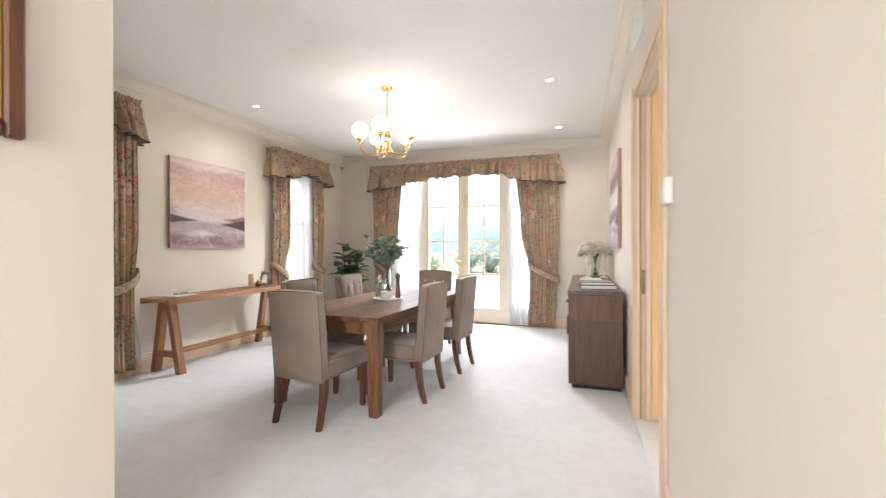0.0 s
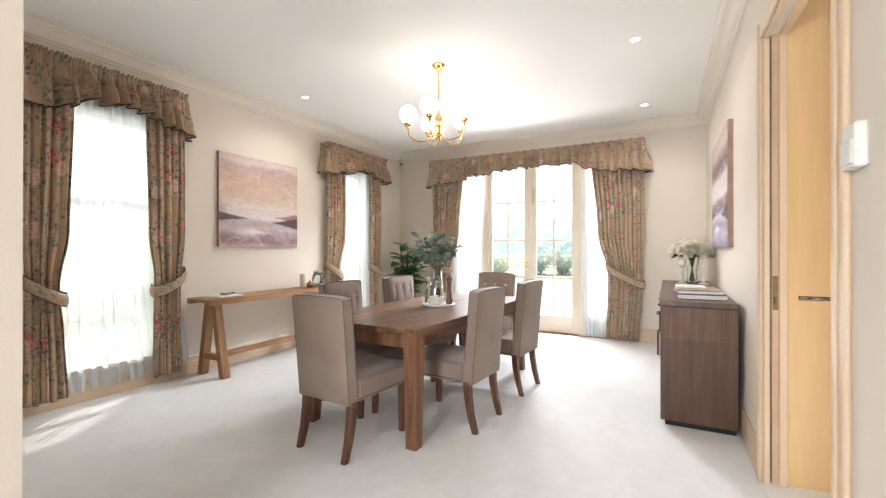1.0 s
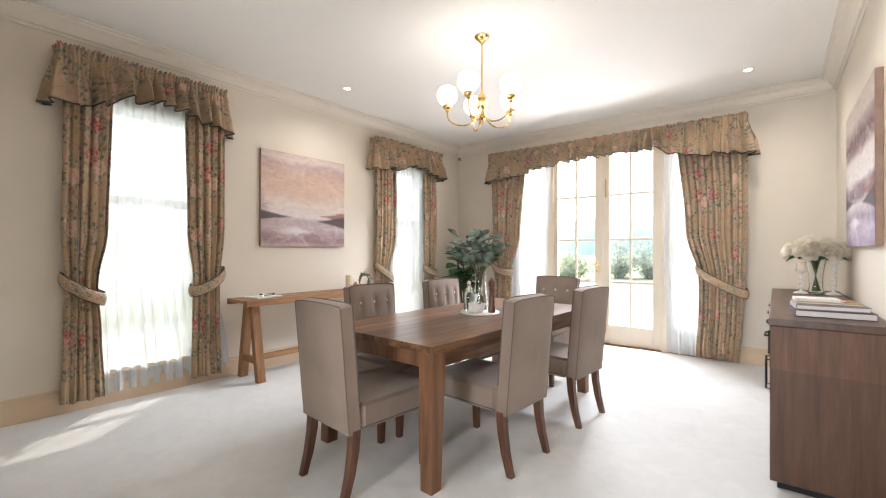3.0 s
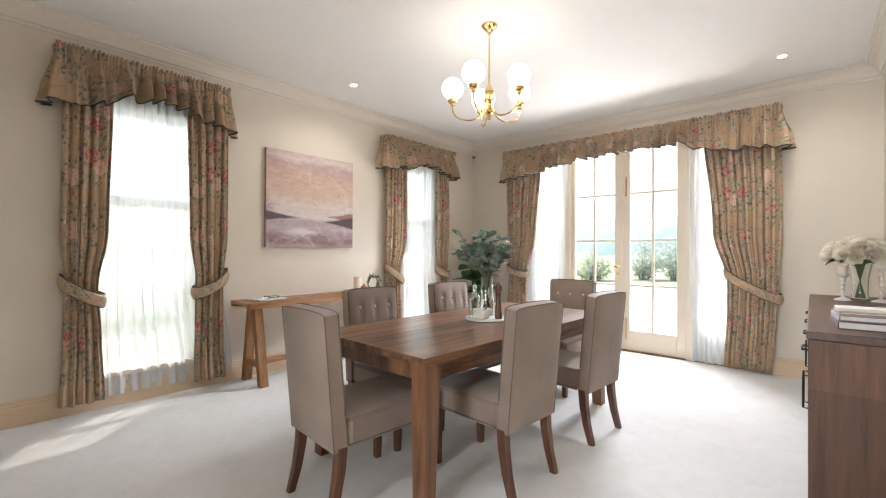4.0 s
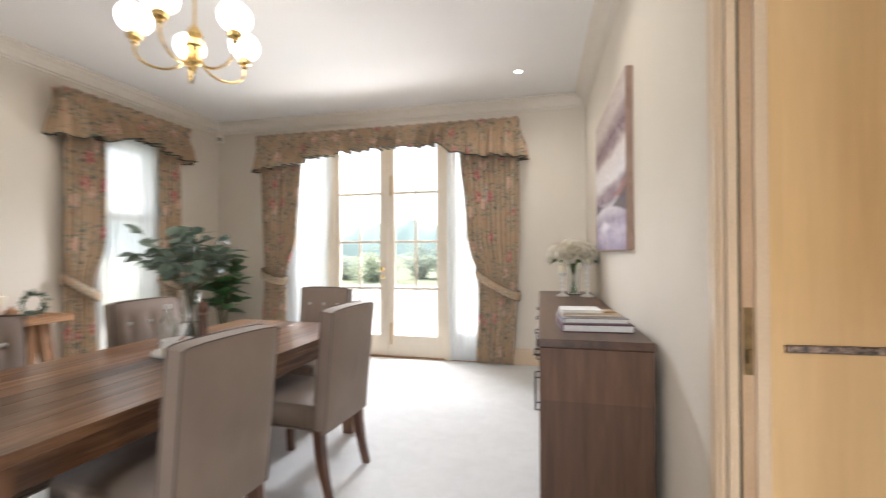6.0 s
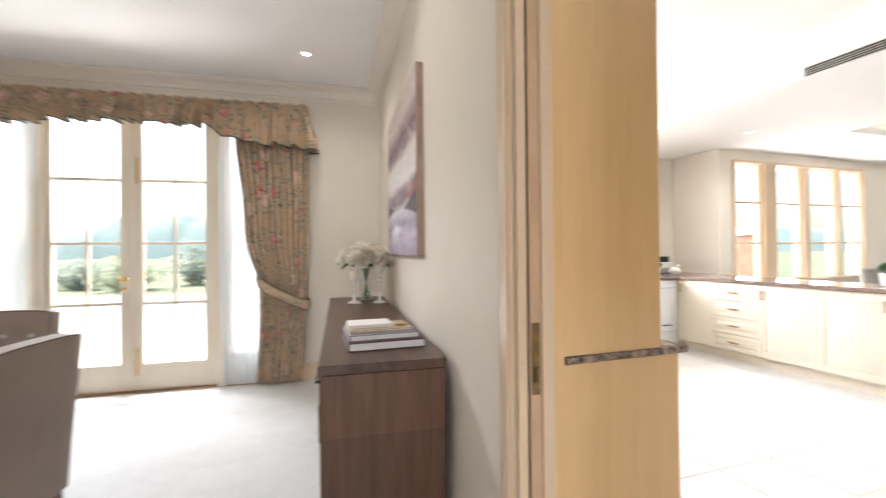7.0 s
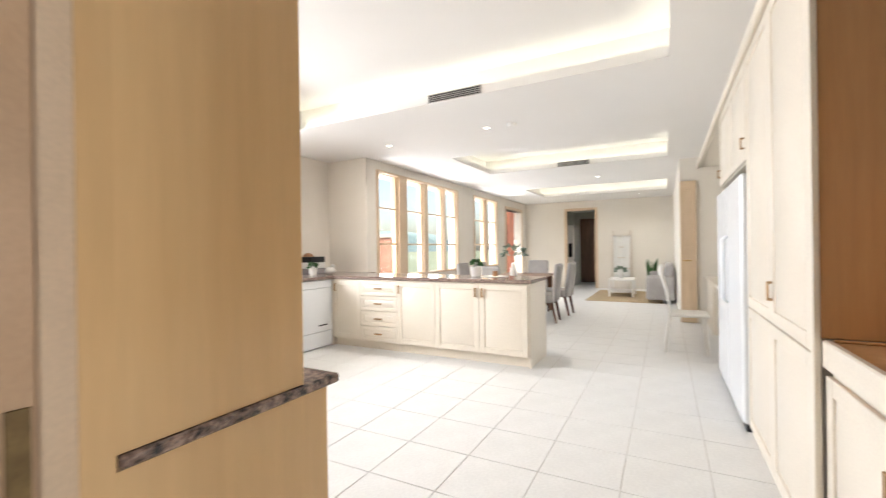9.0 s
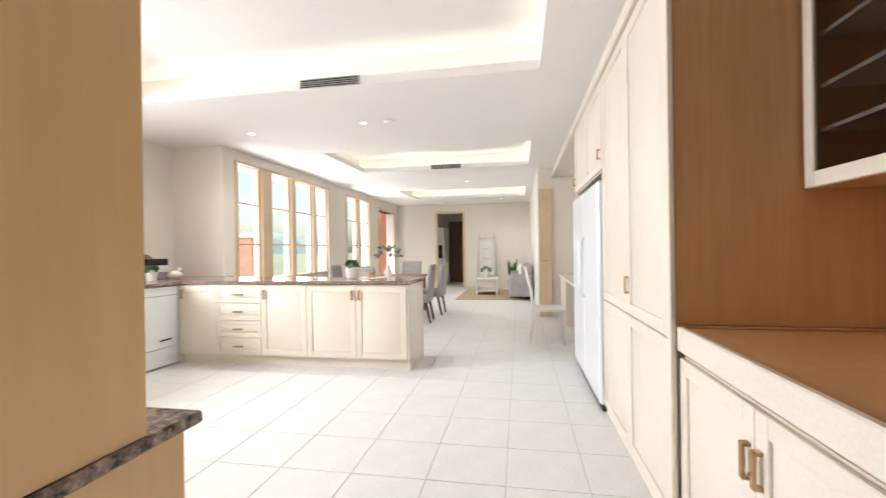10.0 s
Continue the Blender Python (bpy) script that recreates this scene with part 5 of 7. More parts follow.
# ---- kitchen: joinery ----
def panel_door(g_parent, m, w, h, name="door", pull=None, mat=None):
    """A raised-panel front in the local xz plane, facing -y; lower left corner at the origin."""
    mat = mat or LACQUER
    r = min(0.065, w * 0.24, h * 0.24)
    g = Geo()
    for b in ((0.002, r, 0.002, h - 0.002), (w - r, w - 0.002, 0.002, h - 0.002), (r, w - r, 0.002, r), (r, w - r, h - r, h - 0.002)):
        g.box(b[0], b[1], -0.02, 0.0, b[2], b[3], 0.003, m)
    d = part(name, g, mat, g_parent)
    g = Geo().box(r, w - r, -0.009, 0.0, r, h - r, 0.0, m)
    i = r + min(0.03, 0.12 * min(w, h))
    v = [(r + 0.004, -0.009, r + 0.004), (w - r - 0.004, -0.009, r + 0.004), (w - r - 0.004, -0.009, h - r - 0.004), (r + 0.004, -0.009, h - r - 0.004),
         (i, -0.018, i), (w - i, -0.018, i), (w - i, -0.018, h - i), (i, -0.018, h - i)]
    g.add(v, [(0, 1, 5, 4), (1, 2, 6, 5), (2, 3, 7, 6), (3, 0, 4, 7), (4, 5, 6, 7)], m)
    part("panel", g, mat, d)
    if pull:
        px, pz, pw, ph = pull
        k = Geo().box(px - pw / 2, px + pw / 2, -0.045, -0.035, pz - ph / 2, pz + ph / 2, 0.003, m)
        k.box(px - pw / 2, px + pw / 2, -0.036, -0.02, pz + ph / 2 - 0.012, pz + ph / 2, 0.002, m).box(px - pw / 2, px + pw / 2, -0.036, -0.02, pz - ph / 2, pz - ph / 2 + 0.012, 0.002, m)
        part("handle", k, HANDLE, d, "small bronze bow handle")
    return d


HANDLE = plain("bronze_handle", (0.42, 0.26, 0.13), (0.5, 0.32, 0.17), 18, 0.3, 0.8)
FACE_W = Matrix(((0, 1, 0, 0), (-1, 0, 0, 0), (0, 0, 1, 0), (0, 0, 0, 1)))  # fronts that face west: local x runs south
FACE_N = Matrix(((-1, 0, 0, 0), (0, -1, 0, 0), (0, 0, 1, 0), (0, 0, 0, 1)))  # fronts that face north: local x runs west


def island():
    xf, xb = 4.79, 5.40
    units = [(4.07, 4.624, "L"), (4.624, 5.186, "R"), (5.186, 5.727, "L"), (5.727, 6.29, "D"), (6.29, 6.755, "L")]
    for a, b, kind in units:
        c = thing("base_cabinet", pose(0, 0, 0), "cream lacquered peninsula cabinet with raised panel front", "cabinet", "peninsula cabinets")
        part("body", Geo().box(xf, xb, a, b, 0.10, 0.892, 0.002), LACQUER, c)
        part("plinth", Geo().box(xf + 0.05, xb - 0.03, a, b, 0.0, 0.10), LACQUER, c)
        if kind == "D":
            for k in range(4):
                z0 = 0.115 + k * 0.192
                panel_door(c, Matrix.Translation((xf, b, z0)) @ FACE_W, b - a, 0.187, "drawer", ((b - a) / 2, 0.093, 0.11, 0.018))
        else:
            panel_door(c, Matrix.Translation((xf, b, 0.115)) @ FACE_W, b - a, 0.765, "door", ((b - a) - 0.04 if kind == "R" else 0.04, 0.67, 0.022, 0.10))
    e = thing("end_panel", pose(0, 0, 0), "cream lacquered end panel of the peninsula", "panel")
    part("panel", Geo().box(xf - 0.004, xb + 0.03, 4.045, 4.068, 0.0, 0.892, 0.003), LACQUER, e)
    t = Geo().box(4.765, 5.46, 4.03, 6.735, 0.894, 0.934, 0.006).box(1.4, KXA, 6.737, KYA, 0.894, 0.934, 0.006)
    single("worktop", t, GRANITE, "polished brown granite worktop over the peninsula and back run", "worktop")


island()


def back_run():
    for a, b in ((1.4, 2.3), (2.3, 3.2), (3.2, 4.09)):
        c = thing("base_cabinet", pose(0, 0, 0), "cream lacquered base cabinet along the back wall", "cabinet", "back wall cabinets")
        part("body", Geo().box(a, b, 6.78, KYA, 0.0, 0.892, 0.002), LACQUER, c)
    d = thing("dishwasher", pose(0, 0, 0), "white dishwasher with a dark handle under the worktop", "dishwasher")
    part("body", Geo().box(4.10, 4.76, 6.785, 7.38, 0.02, 0.892), FRIDGE, d)
    part("control_panel", Geo().box(4.105, 4.755, 6.76, 6.785, 0.79, 0.888, 0.004), FRIDGE, d)
    part("door", Geo().box(4.105, 4.755, 6.76, 6.785, 0.22, 0.785, 0.004), FRIDGE, d)
    part("kickboard", Geo().box(4.105, 4.755, 6.765, 6.785, 0.02, 0.215, 0.003), FRIDGE, d)
    part("handle", Geo().box(4.50, 4.65, 6.747, 6.76, 0.295, 0.31, 0.003), BLACK, d)
    f = thing("corner_cabinet", pose(0, 0, 0), "cream corner cabinet under the granite worktop", "cabinet")
    part("body", Geo().box(4.77, KXA, 6.762, KYA, 0.0, 0.892, 0.002), LACQUER, f)


back_run()


def west_unit():
    """Tall dresser against the dining wall, seen at its end."""
    c = thing("tall_dresser", pose(0, 0, 0), "tall maple-veneered dresser with a granite ledge at its waist", "dresser")
    y0, y1, xw = 3.43, 4.8, 0.80
    e = y0 + 0.02
    part("base", Geo().box(xw, 1.134, e, y1, 0.0, 0.983, 0.003), MAPLE, c)
    part("end_panel", Geo().box(0.744, 1.135, y0, e - 0.001, 0.0, 0.983), MAPLE, c)
    part("ledge", Geo().box(0.745, 1.168, y0 - 0.008, y0 + 0.4, 0.985, 1.005, 0.004).box(xw, 1.168, y0 + 0.4, y1, 0.985, 1.005, 0.004), GRANITE, c, "polished brown granite ledge")
    part("upper", Geo().box(xw, 1.069, e, y1, 1.006, KCEIL - 0.001, 0.003), MAPLE, c)
    part("end_panel", Geo().box(0.744, 1.07, y0, e - 0.001, 1.006, KCEIL - 0.001), MAPLE, c)
    part("end_panel", Geo().box(0.70, 0.744, y0, e - 0.001, 0.0, KCEIL - 0.001), MAPLE, c)
    for k in range(2):
        a = y0 + 0.02 + k * (y1 - y0 - 0.04) / 2
        m = Matrix(((0, -1, 0, 1.07), (1, 0, 0, a), (0, 0, 1, 1.02), (0, 0, 0, 1)))
        panel_door(c, m, (y1 - y0 - 0.04) / 2, 1.65, "door", mat=MAPLE)


west_unit()


def tall_bank():
    yf = KY0 - 0.021
    c = thing("pantry_cabinet", pose(0, 0, 0), "tall cream lacquered pantry cabinet with raised panels", "cabinet")
    part("body", Geo().box(2.51, 3.90, 1.5, yf, 0.0, 2.55, 0.002), LACQUER, c)
    part("side_panel", Geo().box(2.481, 2.509, 1.5, yf, 0.925, 2.55, 0.002), HONEY, c, "honey veneer side panel")
    part("stile", Geo().box(2.473, 2.51, yf, KY0 + 0.002, 0.0, 2.55, 0.003), LACQUER, c)
    for a, b in ((2.51, 3.20), (3.20, 3.90)):
        m = Matrix.Translation((b, yf, 0)) @ FACE_N
        panel_door(c, m @ pose(0, 0, 0.06), b - a, 0.80)
        panel_door(c, m @ pose(0, 0, 0.865), b - a, 1.66, "door", (0.035, 0.17, 0.022, 0.10) if a < 3 else None)
    part("bulkhead", Geo().box(0.78, 8.49, 1.5, yf - 0.005, 2.551, KCEIL - 0.001, 0.003), KWALL, c)
    part("crown", Geo().box(0.78, 8.49, yf - 0.004, KY0 + 0.03, 2.53, 2.60, 0.01), LACQUER, c)
    f = thing("refrigerator", pose(0, 0, 0), "tall white two-door refrigerator with a dark side gap", "refrigerator")
    part("body", Geo().box(3.955, 5.385, 1.55, 2.265, 0.03, 1.752, 0.01), FRIDGE, f)
    for a, b in ((3.94, 4.655), (4.66, 5.40)):
        d = part("door", Geo().box(a, b, 2.266, 2.33, 0.05, 1.767, 0.016), FRIDGE, f)
        hx = b - 0.05 if a < 4.2 else a + 0.05
        part("handle", Geo().tube([(hx, 2.33, 0.8), (hx, 2.365, 0.83), (hx, 2.365, 1.32), (hx, 2.33, 1.35)], 0.012, 8), FRIDGE, d)
    part("foot_grille", Geo().box(3.945, 5.395, 2.20, 2.31, 0.0, 0.045, 0.004), BLACK, f)
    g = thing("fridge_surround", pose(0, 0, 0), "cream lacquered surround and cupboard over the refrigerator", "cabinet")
    # black sheet put in so the gaps round the refrigerator read dark
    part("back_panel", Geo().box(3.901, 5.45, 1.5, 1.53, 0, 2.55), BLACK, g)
    part("side_panel", Geo().box(3.901, 3.93, 1.53, yf, 0, 2.55, 0.002), LACQUER, g)
    part("side_panel", Geo().box(5.42, 5.45, 1.53, yf, 0, 2.55, 0.002), LACQUER, g)
    part("cupboard", Geo().box(3.931, 5.419, 1.531, yf, 1.84, 2.55, 0.002), LACQUER, g)
    for a, b in ((3.931, 4.67), (4.67, 5.419)):
        panel_door(g, Matrix.Translation((b, yf, 1.85)) @ FACE_N, b - a, 0.68, "door", (0.04 if a > 4.3 else b - a - 0.04, 0.12, 0.022, 0.08))
    h = thing("desk_unit", pose(0, 0, 0), "built-in cream desk with overhead cupboards", "desk")
    part("side_panel", Geo().box(5.455, 5.495, 1.5, yf, 0, 2.55, 0.002), LACQUER, h)
    part("desk_top", Geo().box(5.495, 8.49, 1.5, 2.22, 0.73, 0.77, 0.005), LACQUER, h)
    part("pedestal", Geo().box(7.5, 8.45, 1.5, 2.20, 0.0, 0.73, 0.003), LACQUER, h)
    part("pedestal", Geo().box(5.495, 5.8, 1.5, 2.20, 0.0, 0.73, 0.003), LACQUER, h)
    part("overhead", Geo().box(5.495, 8.49, 1.5, 1.85, 1.45, 2.55, 0.003), LACQUER, h)


tall_bank()


def hutch():
    yf = KY0 - 0.03
    h = thing("hutch_base", pose(0, 0, 0), "cream lacquered buffet cabinet with a honey timber top", "cabinet")
    x0, x1 = 0.775, 2.47
    part("body", Geo().box(x0, x1, 1.5, yf - 0.022, 0.10, 0.80, 0.002), LACQUER, h)
    part("plinth", Geo().box(x0, x1, 1.5, yf - 0.07, 0.0, 0.10), LACQUER, h)
    part("front_edge", Geo().box(x0, x1 + 0.001, yf - 0.022, yf + 0.008, 0.82, 0.922, 0.006), LACQUER, h)
    part("counter", Geo().box(x0, x1, 1.5, yf - 0.024, 0.802, 0.915), HONEY, h, "honey timber counter")
    part("bead", Geo().box(x1 - 0.012, x1, 1.512, yf - 0.024, 0.9155, 0.926, 0.003), HONEY, h)
    part("back_panel", Geo().box(x0, x1 + 0.008, 1.501, 1.512, 0.9155, 2.545), HONEY, h)
    w = (x1 - x0) / 3
    for k in range(3):
        a = x0 + k * w
        panel_door(h, Matrix.Translation((a + w, yf - 0.021, 0.11)) @ FACE_N, w, 0.685, "door", (w - 0.03 if k == 2 else 0.03, 0.52, 0.024, 0.11))
    g = thing("glazed_wall_cabinet", pose(0, 0, 0), "cream glazed wall cabinet with white shelves over the buffet", "cabinet")
    y0, y1, z0, z1 = 1.514, 1.79, 1.475, 2.545
    part("carcass", Geo().box(x0, x1 - 0.01, y0, y1, z0, z0 + 0.02).box(x0, x1 - 0.01, y0, y1, z1 - 0.02, z1).box(x1 - 0.03, x1 - 0.01, y0, y1, z0 + 0.02, z1 - 0.02)
         .box(x0, x0 + 0.02, y0, y1, z0 + 0.02, z1 - 0.02).box(x0 + 0.02, x1 - 0.03, y0, y0 + 0.01, z0 + 0.02, z1 - 0.02), HONEY, g)
    for z in (1.69, 1.86, 2.06, 2.28):
        part("shelf", Geo().box(x0 + 0.021, x1 - 0.031, y0 + 0.011, y1 - 0.03, z, z + 0.016), CERAMIC, g)
    n = 3
    dw = (x1 - 0.01 - x0) / n
    for k in range(n):
        a, b = x0 + k * dw, x0 + (k + 1) * dw
        f = Geo()
        for q in ((a + 0.002, a + 0.055, z0, z1), (b - 0.055, b - 0.002, z0, z1), (a + 0.055, b - 0.055, z0, z0 + 0.06), (a + 0.055, b - 0.055, z1 - 0.06, z1)):
            f.box(q[0], q[1], y1, y1 + 0.022, q[2], q[3], 0.004)
        d = part("door", f, LACQUER, g)
        p = part("pane", Geo().box(a + 0.055, b - 0.055, y1 + 0.008, y1 + 0.012, z0 + 0.06, z1 - 0.06), SMOKE, d)
        p.visible_shadow = False
    for k in range(4):
        bowl = thing("glass_bowl", pose(1.15 + 0.30 * k, 1.66, 1.496), "clear glass bowl behind the cabinet door", "bowl", "glassware in the wall cabinet")
        part("bowl", Geo().lathe([(0.03, 0), (0.05, 0.02), (0.07, 0.06), (0.074, 0.075), (0.068, 0.072), (0.045, 0.022), (0.001, 0.012)], 20), CLEAR, bowl)


hutch()


# ---- outside ----
FRAME[0] = Matrix()
def outside():
    lawn = plain("dry_lawn", (0.19, 0.22, 0.13), (0.25, 0.28, 0.18), 0.8, 0.95, fine=40, bump=0.5)
    slab("ground", [(-220, 240, -220, 240, -0.5, -0.16)], lawn, "mown lawn reaching to the horizon", "lawn")
    pave = plain("pale_paving", (0.42, 0.40, 0.37), (0.50, 0.48, 0.44), 2, 0.85)
    slab("terrace", [(-9, 17, YF + T, 19.0, -0.159, -0.1)], pave, "pale paved terrace outside the french doors", "terrace")
    # overhang out of view, added to keep direct sun off the openings
    roof = Geo().box(XL - T - 0.93, XL - T, -3, YF + T + 0.75, 3.15, 3.27).box(XL - T, 17.5, YF + T, YF + T + 1.33, 3.15, 3.27).box(XL - 1, 17.5, -3, 9.2, 3.37, 3.5)
    single("eaves", roof, WHITE, "white eaves and roof slab of the house, unseen, added to block sun", "eaves", "structure", smooth=False)
    brick = plain("red_brick", (0.28, 0.13, 0.085), (0.36, 0.19, 0.13), 6, 0.9)
    for x, y in ((9.28, 10.0), (-4.7, 9.6)):
        p = thing("brick_pier", pose(x, y, -0.16), "red brick garden pier on the terrace", "pier", "brick piers")
        part("shaft", Geo().box(-0.2, 0.2, -0.2, 0.2, 0, 1.75, 0.01), brick, p)
        part("cap", Geo().box(-0.25, 0.25, -0.25, 0.25, 1.75, 1.83, 0.015), pave, p)


outside()


def hillside():
    """A long wooded ridge across the valley."""
    # aerial haze is painted into the ridge's blue-green base colour
    wood_cover = plain("hazed_forest", (0.22, 0.31, 0.29), (0.30, 0.40, 0.37), 0.05, 0.95, fine=0.5, bump=0.4)

    def ridge(u, v):
        x = -260 + 520 * u
        h = 15.0 + 7.0 * math.sin(x * 0.021 + 1.1) + 3.0 * math.sin(x * 0.067 + 0.4) + 0.8 * math.sin(x * 0.31) + 0.5 * math.sin(x * 0.83 + 2)
        return (x, 150 + 60 * v + 5 * math.sin(x * 0.05), -0.4 + h * math.sin(math.pi * min(v, 0.5)) ** 0.8)

    single("backdrop_hill", Geo().sheet(ridge, 260, 12), wood_cover, "wooded hill across the valley, coloured blue-green for distance haze", "hill", "structure")


hillside()


def leaf_mesh(name, l, w, mat, droop=0.25, cup=0.15):
    """A pointed leaf along +x with a fold along its rib."""
    g = Geo()
    n = 5
    v = []
    for i in range(n + 1):
        t = i / n
        hw = w / 2 * math.sin(math.pi * min(t * 0.94 + 0.03, 1.0)) ** 0.7
        z = -droop * l * t * t
        v += [(l * t, -hw, z + cup * hw), (l * t, 0, z), (l * t, hw, z + cup * hw)]
    f = []
    for i in range(n):
        a = i * 3
        f += [(a, a + 3, a + 4, a + 1), (a + 1, a + 4, a + 5, a + 2)]
    return g.add(v, f).data(name, mat, True, 60)


def aim(p, d, roll=0.0):
    """A pose at p whose x axis points along d."""
    d = Vector(d).normalized()
    return Matrix.Translation(p) @ d.to_track_quat("X", "Z").to_matrix().to_4x4() @ pose(0, 0, 0, roll, 0, 0)


def tree(x, y, h, seed, tone):
    rnd = random.Random(seed)
    t = thing("garden_tree", pose(x, y, -0.16), "leafy green garden tree beyond the terrace", "tree", "garden trees")
    bark = STEM
    limbs = Geo().tube([(0, 0, 0), (0.05, 0.03, h * 0.3), (0.0, 0.1, h * 0.6)], [0.16, 0.12, 0.07], 8)
    tips = []
    for k in range(9):
        a = rnd.uniform(0, 6.28)
        z0 = h * rnd.uniform(0.25, 0.55)
        e = (math.cos(a) * h * rnd.uniform(0.2, 0.4), math.sin(a) * h * rnd.uniform(0.2, 0.4), z0 + h * rnd.uniform(0.12, 0.4))
        limbs.tube([(0, 0, z0), (e[0] * 0.5, e[1] * 0.5, z0 * 0.4 + e[2] * 0.6), e], [0.06, 0.04, 0.015], 6)
        tips.append(e)
    part("trunk", limbs, bark, t)
    g = Geo()
    for _ in range(1300):
        e = rnd.choice(tips)
        r = h * 0.17
        p = Vector((e[0] + rnd.gauss(0, r), e[1] + rnd.gauss(0, r), max(0.25, e[2] + rnd.gauss(0, r * 0.9))))
        s = rnd.uniform(0.05, 0.12)
        m = aim(p, (rnd.uniform(-1, 1), rnd.uniform(-1, 1), rnd.uniform(-0.8, 0.5)), rnd.uniform(0, 360))
        g.add([(-s, 0, 0), (0, -s * 0.55, 0.04), (s, 0, 0), (0, s * 0.55, 0.04)], [(0, 1, 2, 3)], m)
    part("crown", g, tone, t, smooth=False)


# both leaf colours are lightened to put distance haze into the foliage
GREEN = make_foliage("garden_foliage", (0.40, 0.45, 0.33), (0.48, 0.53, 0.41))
HAZE = make_foliage("haze_lightened_foliage", (0.42, 0.47, 0.41), (0.48, 0.54, 0.48))
for i, (x, y, h) in enumerate(((-14.0, 10.0, 3.8), (12.5, 30.0, 3.4))):
    tree(x, y, h, 20 + i, GREEN)


def shrub(x, y, w, h, seed, tone):
    """A mound of small leaves on many thin stems, loose at the top."""
    rnd = random.Random(seed)
    t = thing("garden_shrub", pose(x, y, -0.16), "loose garden shrub along the lawn, its green lightened for haze", "shrub", "garden shrubs")
    stems, g = Geo(), Geo()
    tips = []
    for _ in range(16):
        a, r = rnd.uniform(0, 6.28), rnd.random() ** 0.6
        tip = Vector((math.cos(a) * r * w / 2, math.sin(a) * r * w / 2, h * (1.05 - 0.55 * r * r) * rnd.uniform(0.75, 1.1)))
        stems.tube([(tip.x * 0.2, tip.y * 0.2, 0), tip * 0.6, tip], [0.02, 0.012, 0.004], 5)
        tips.append(tip)
    part("stems", stems, STEM, t)
    for _ in range(1500):
        tip = rnd.choice(tips)
        k = rnd.uniform(0.15, 1.05)
        q = tip * k + Vector((rnd.gauss(0, w * 0.07), rnd.gauss(0, w * 0.07), rnd.gauss(0, h * 0.06)))
        q.z = max(q.z, 0.05)
        l = rnd.uniform(0.05, 0.11)
        g.add([(-l, 0, 0), (0, -l * 0.5, 0.03), (l, 0, 0), (0, l * 0.5, 0.03)], [(0, 1, 2, 3)],
              aim(q, (rnd.uniform(-1, 1), rnd.uniform(-1, 1), rnd.uniform(-0.8, 0.5)), rnd.uniform(0, 360)))
    part("crown", g, tone, t, smooth=False)


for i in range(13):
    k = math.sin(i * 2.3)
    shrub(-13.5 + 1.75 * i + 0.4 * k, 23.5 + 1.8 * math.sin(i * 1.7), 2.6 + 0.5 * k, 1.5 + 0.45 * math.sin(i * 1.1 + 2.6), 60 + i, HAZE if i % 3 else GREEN)


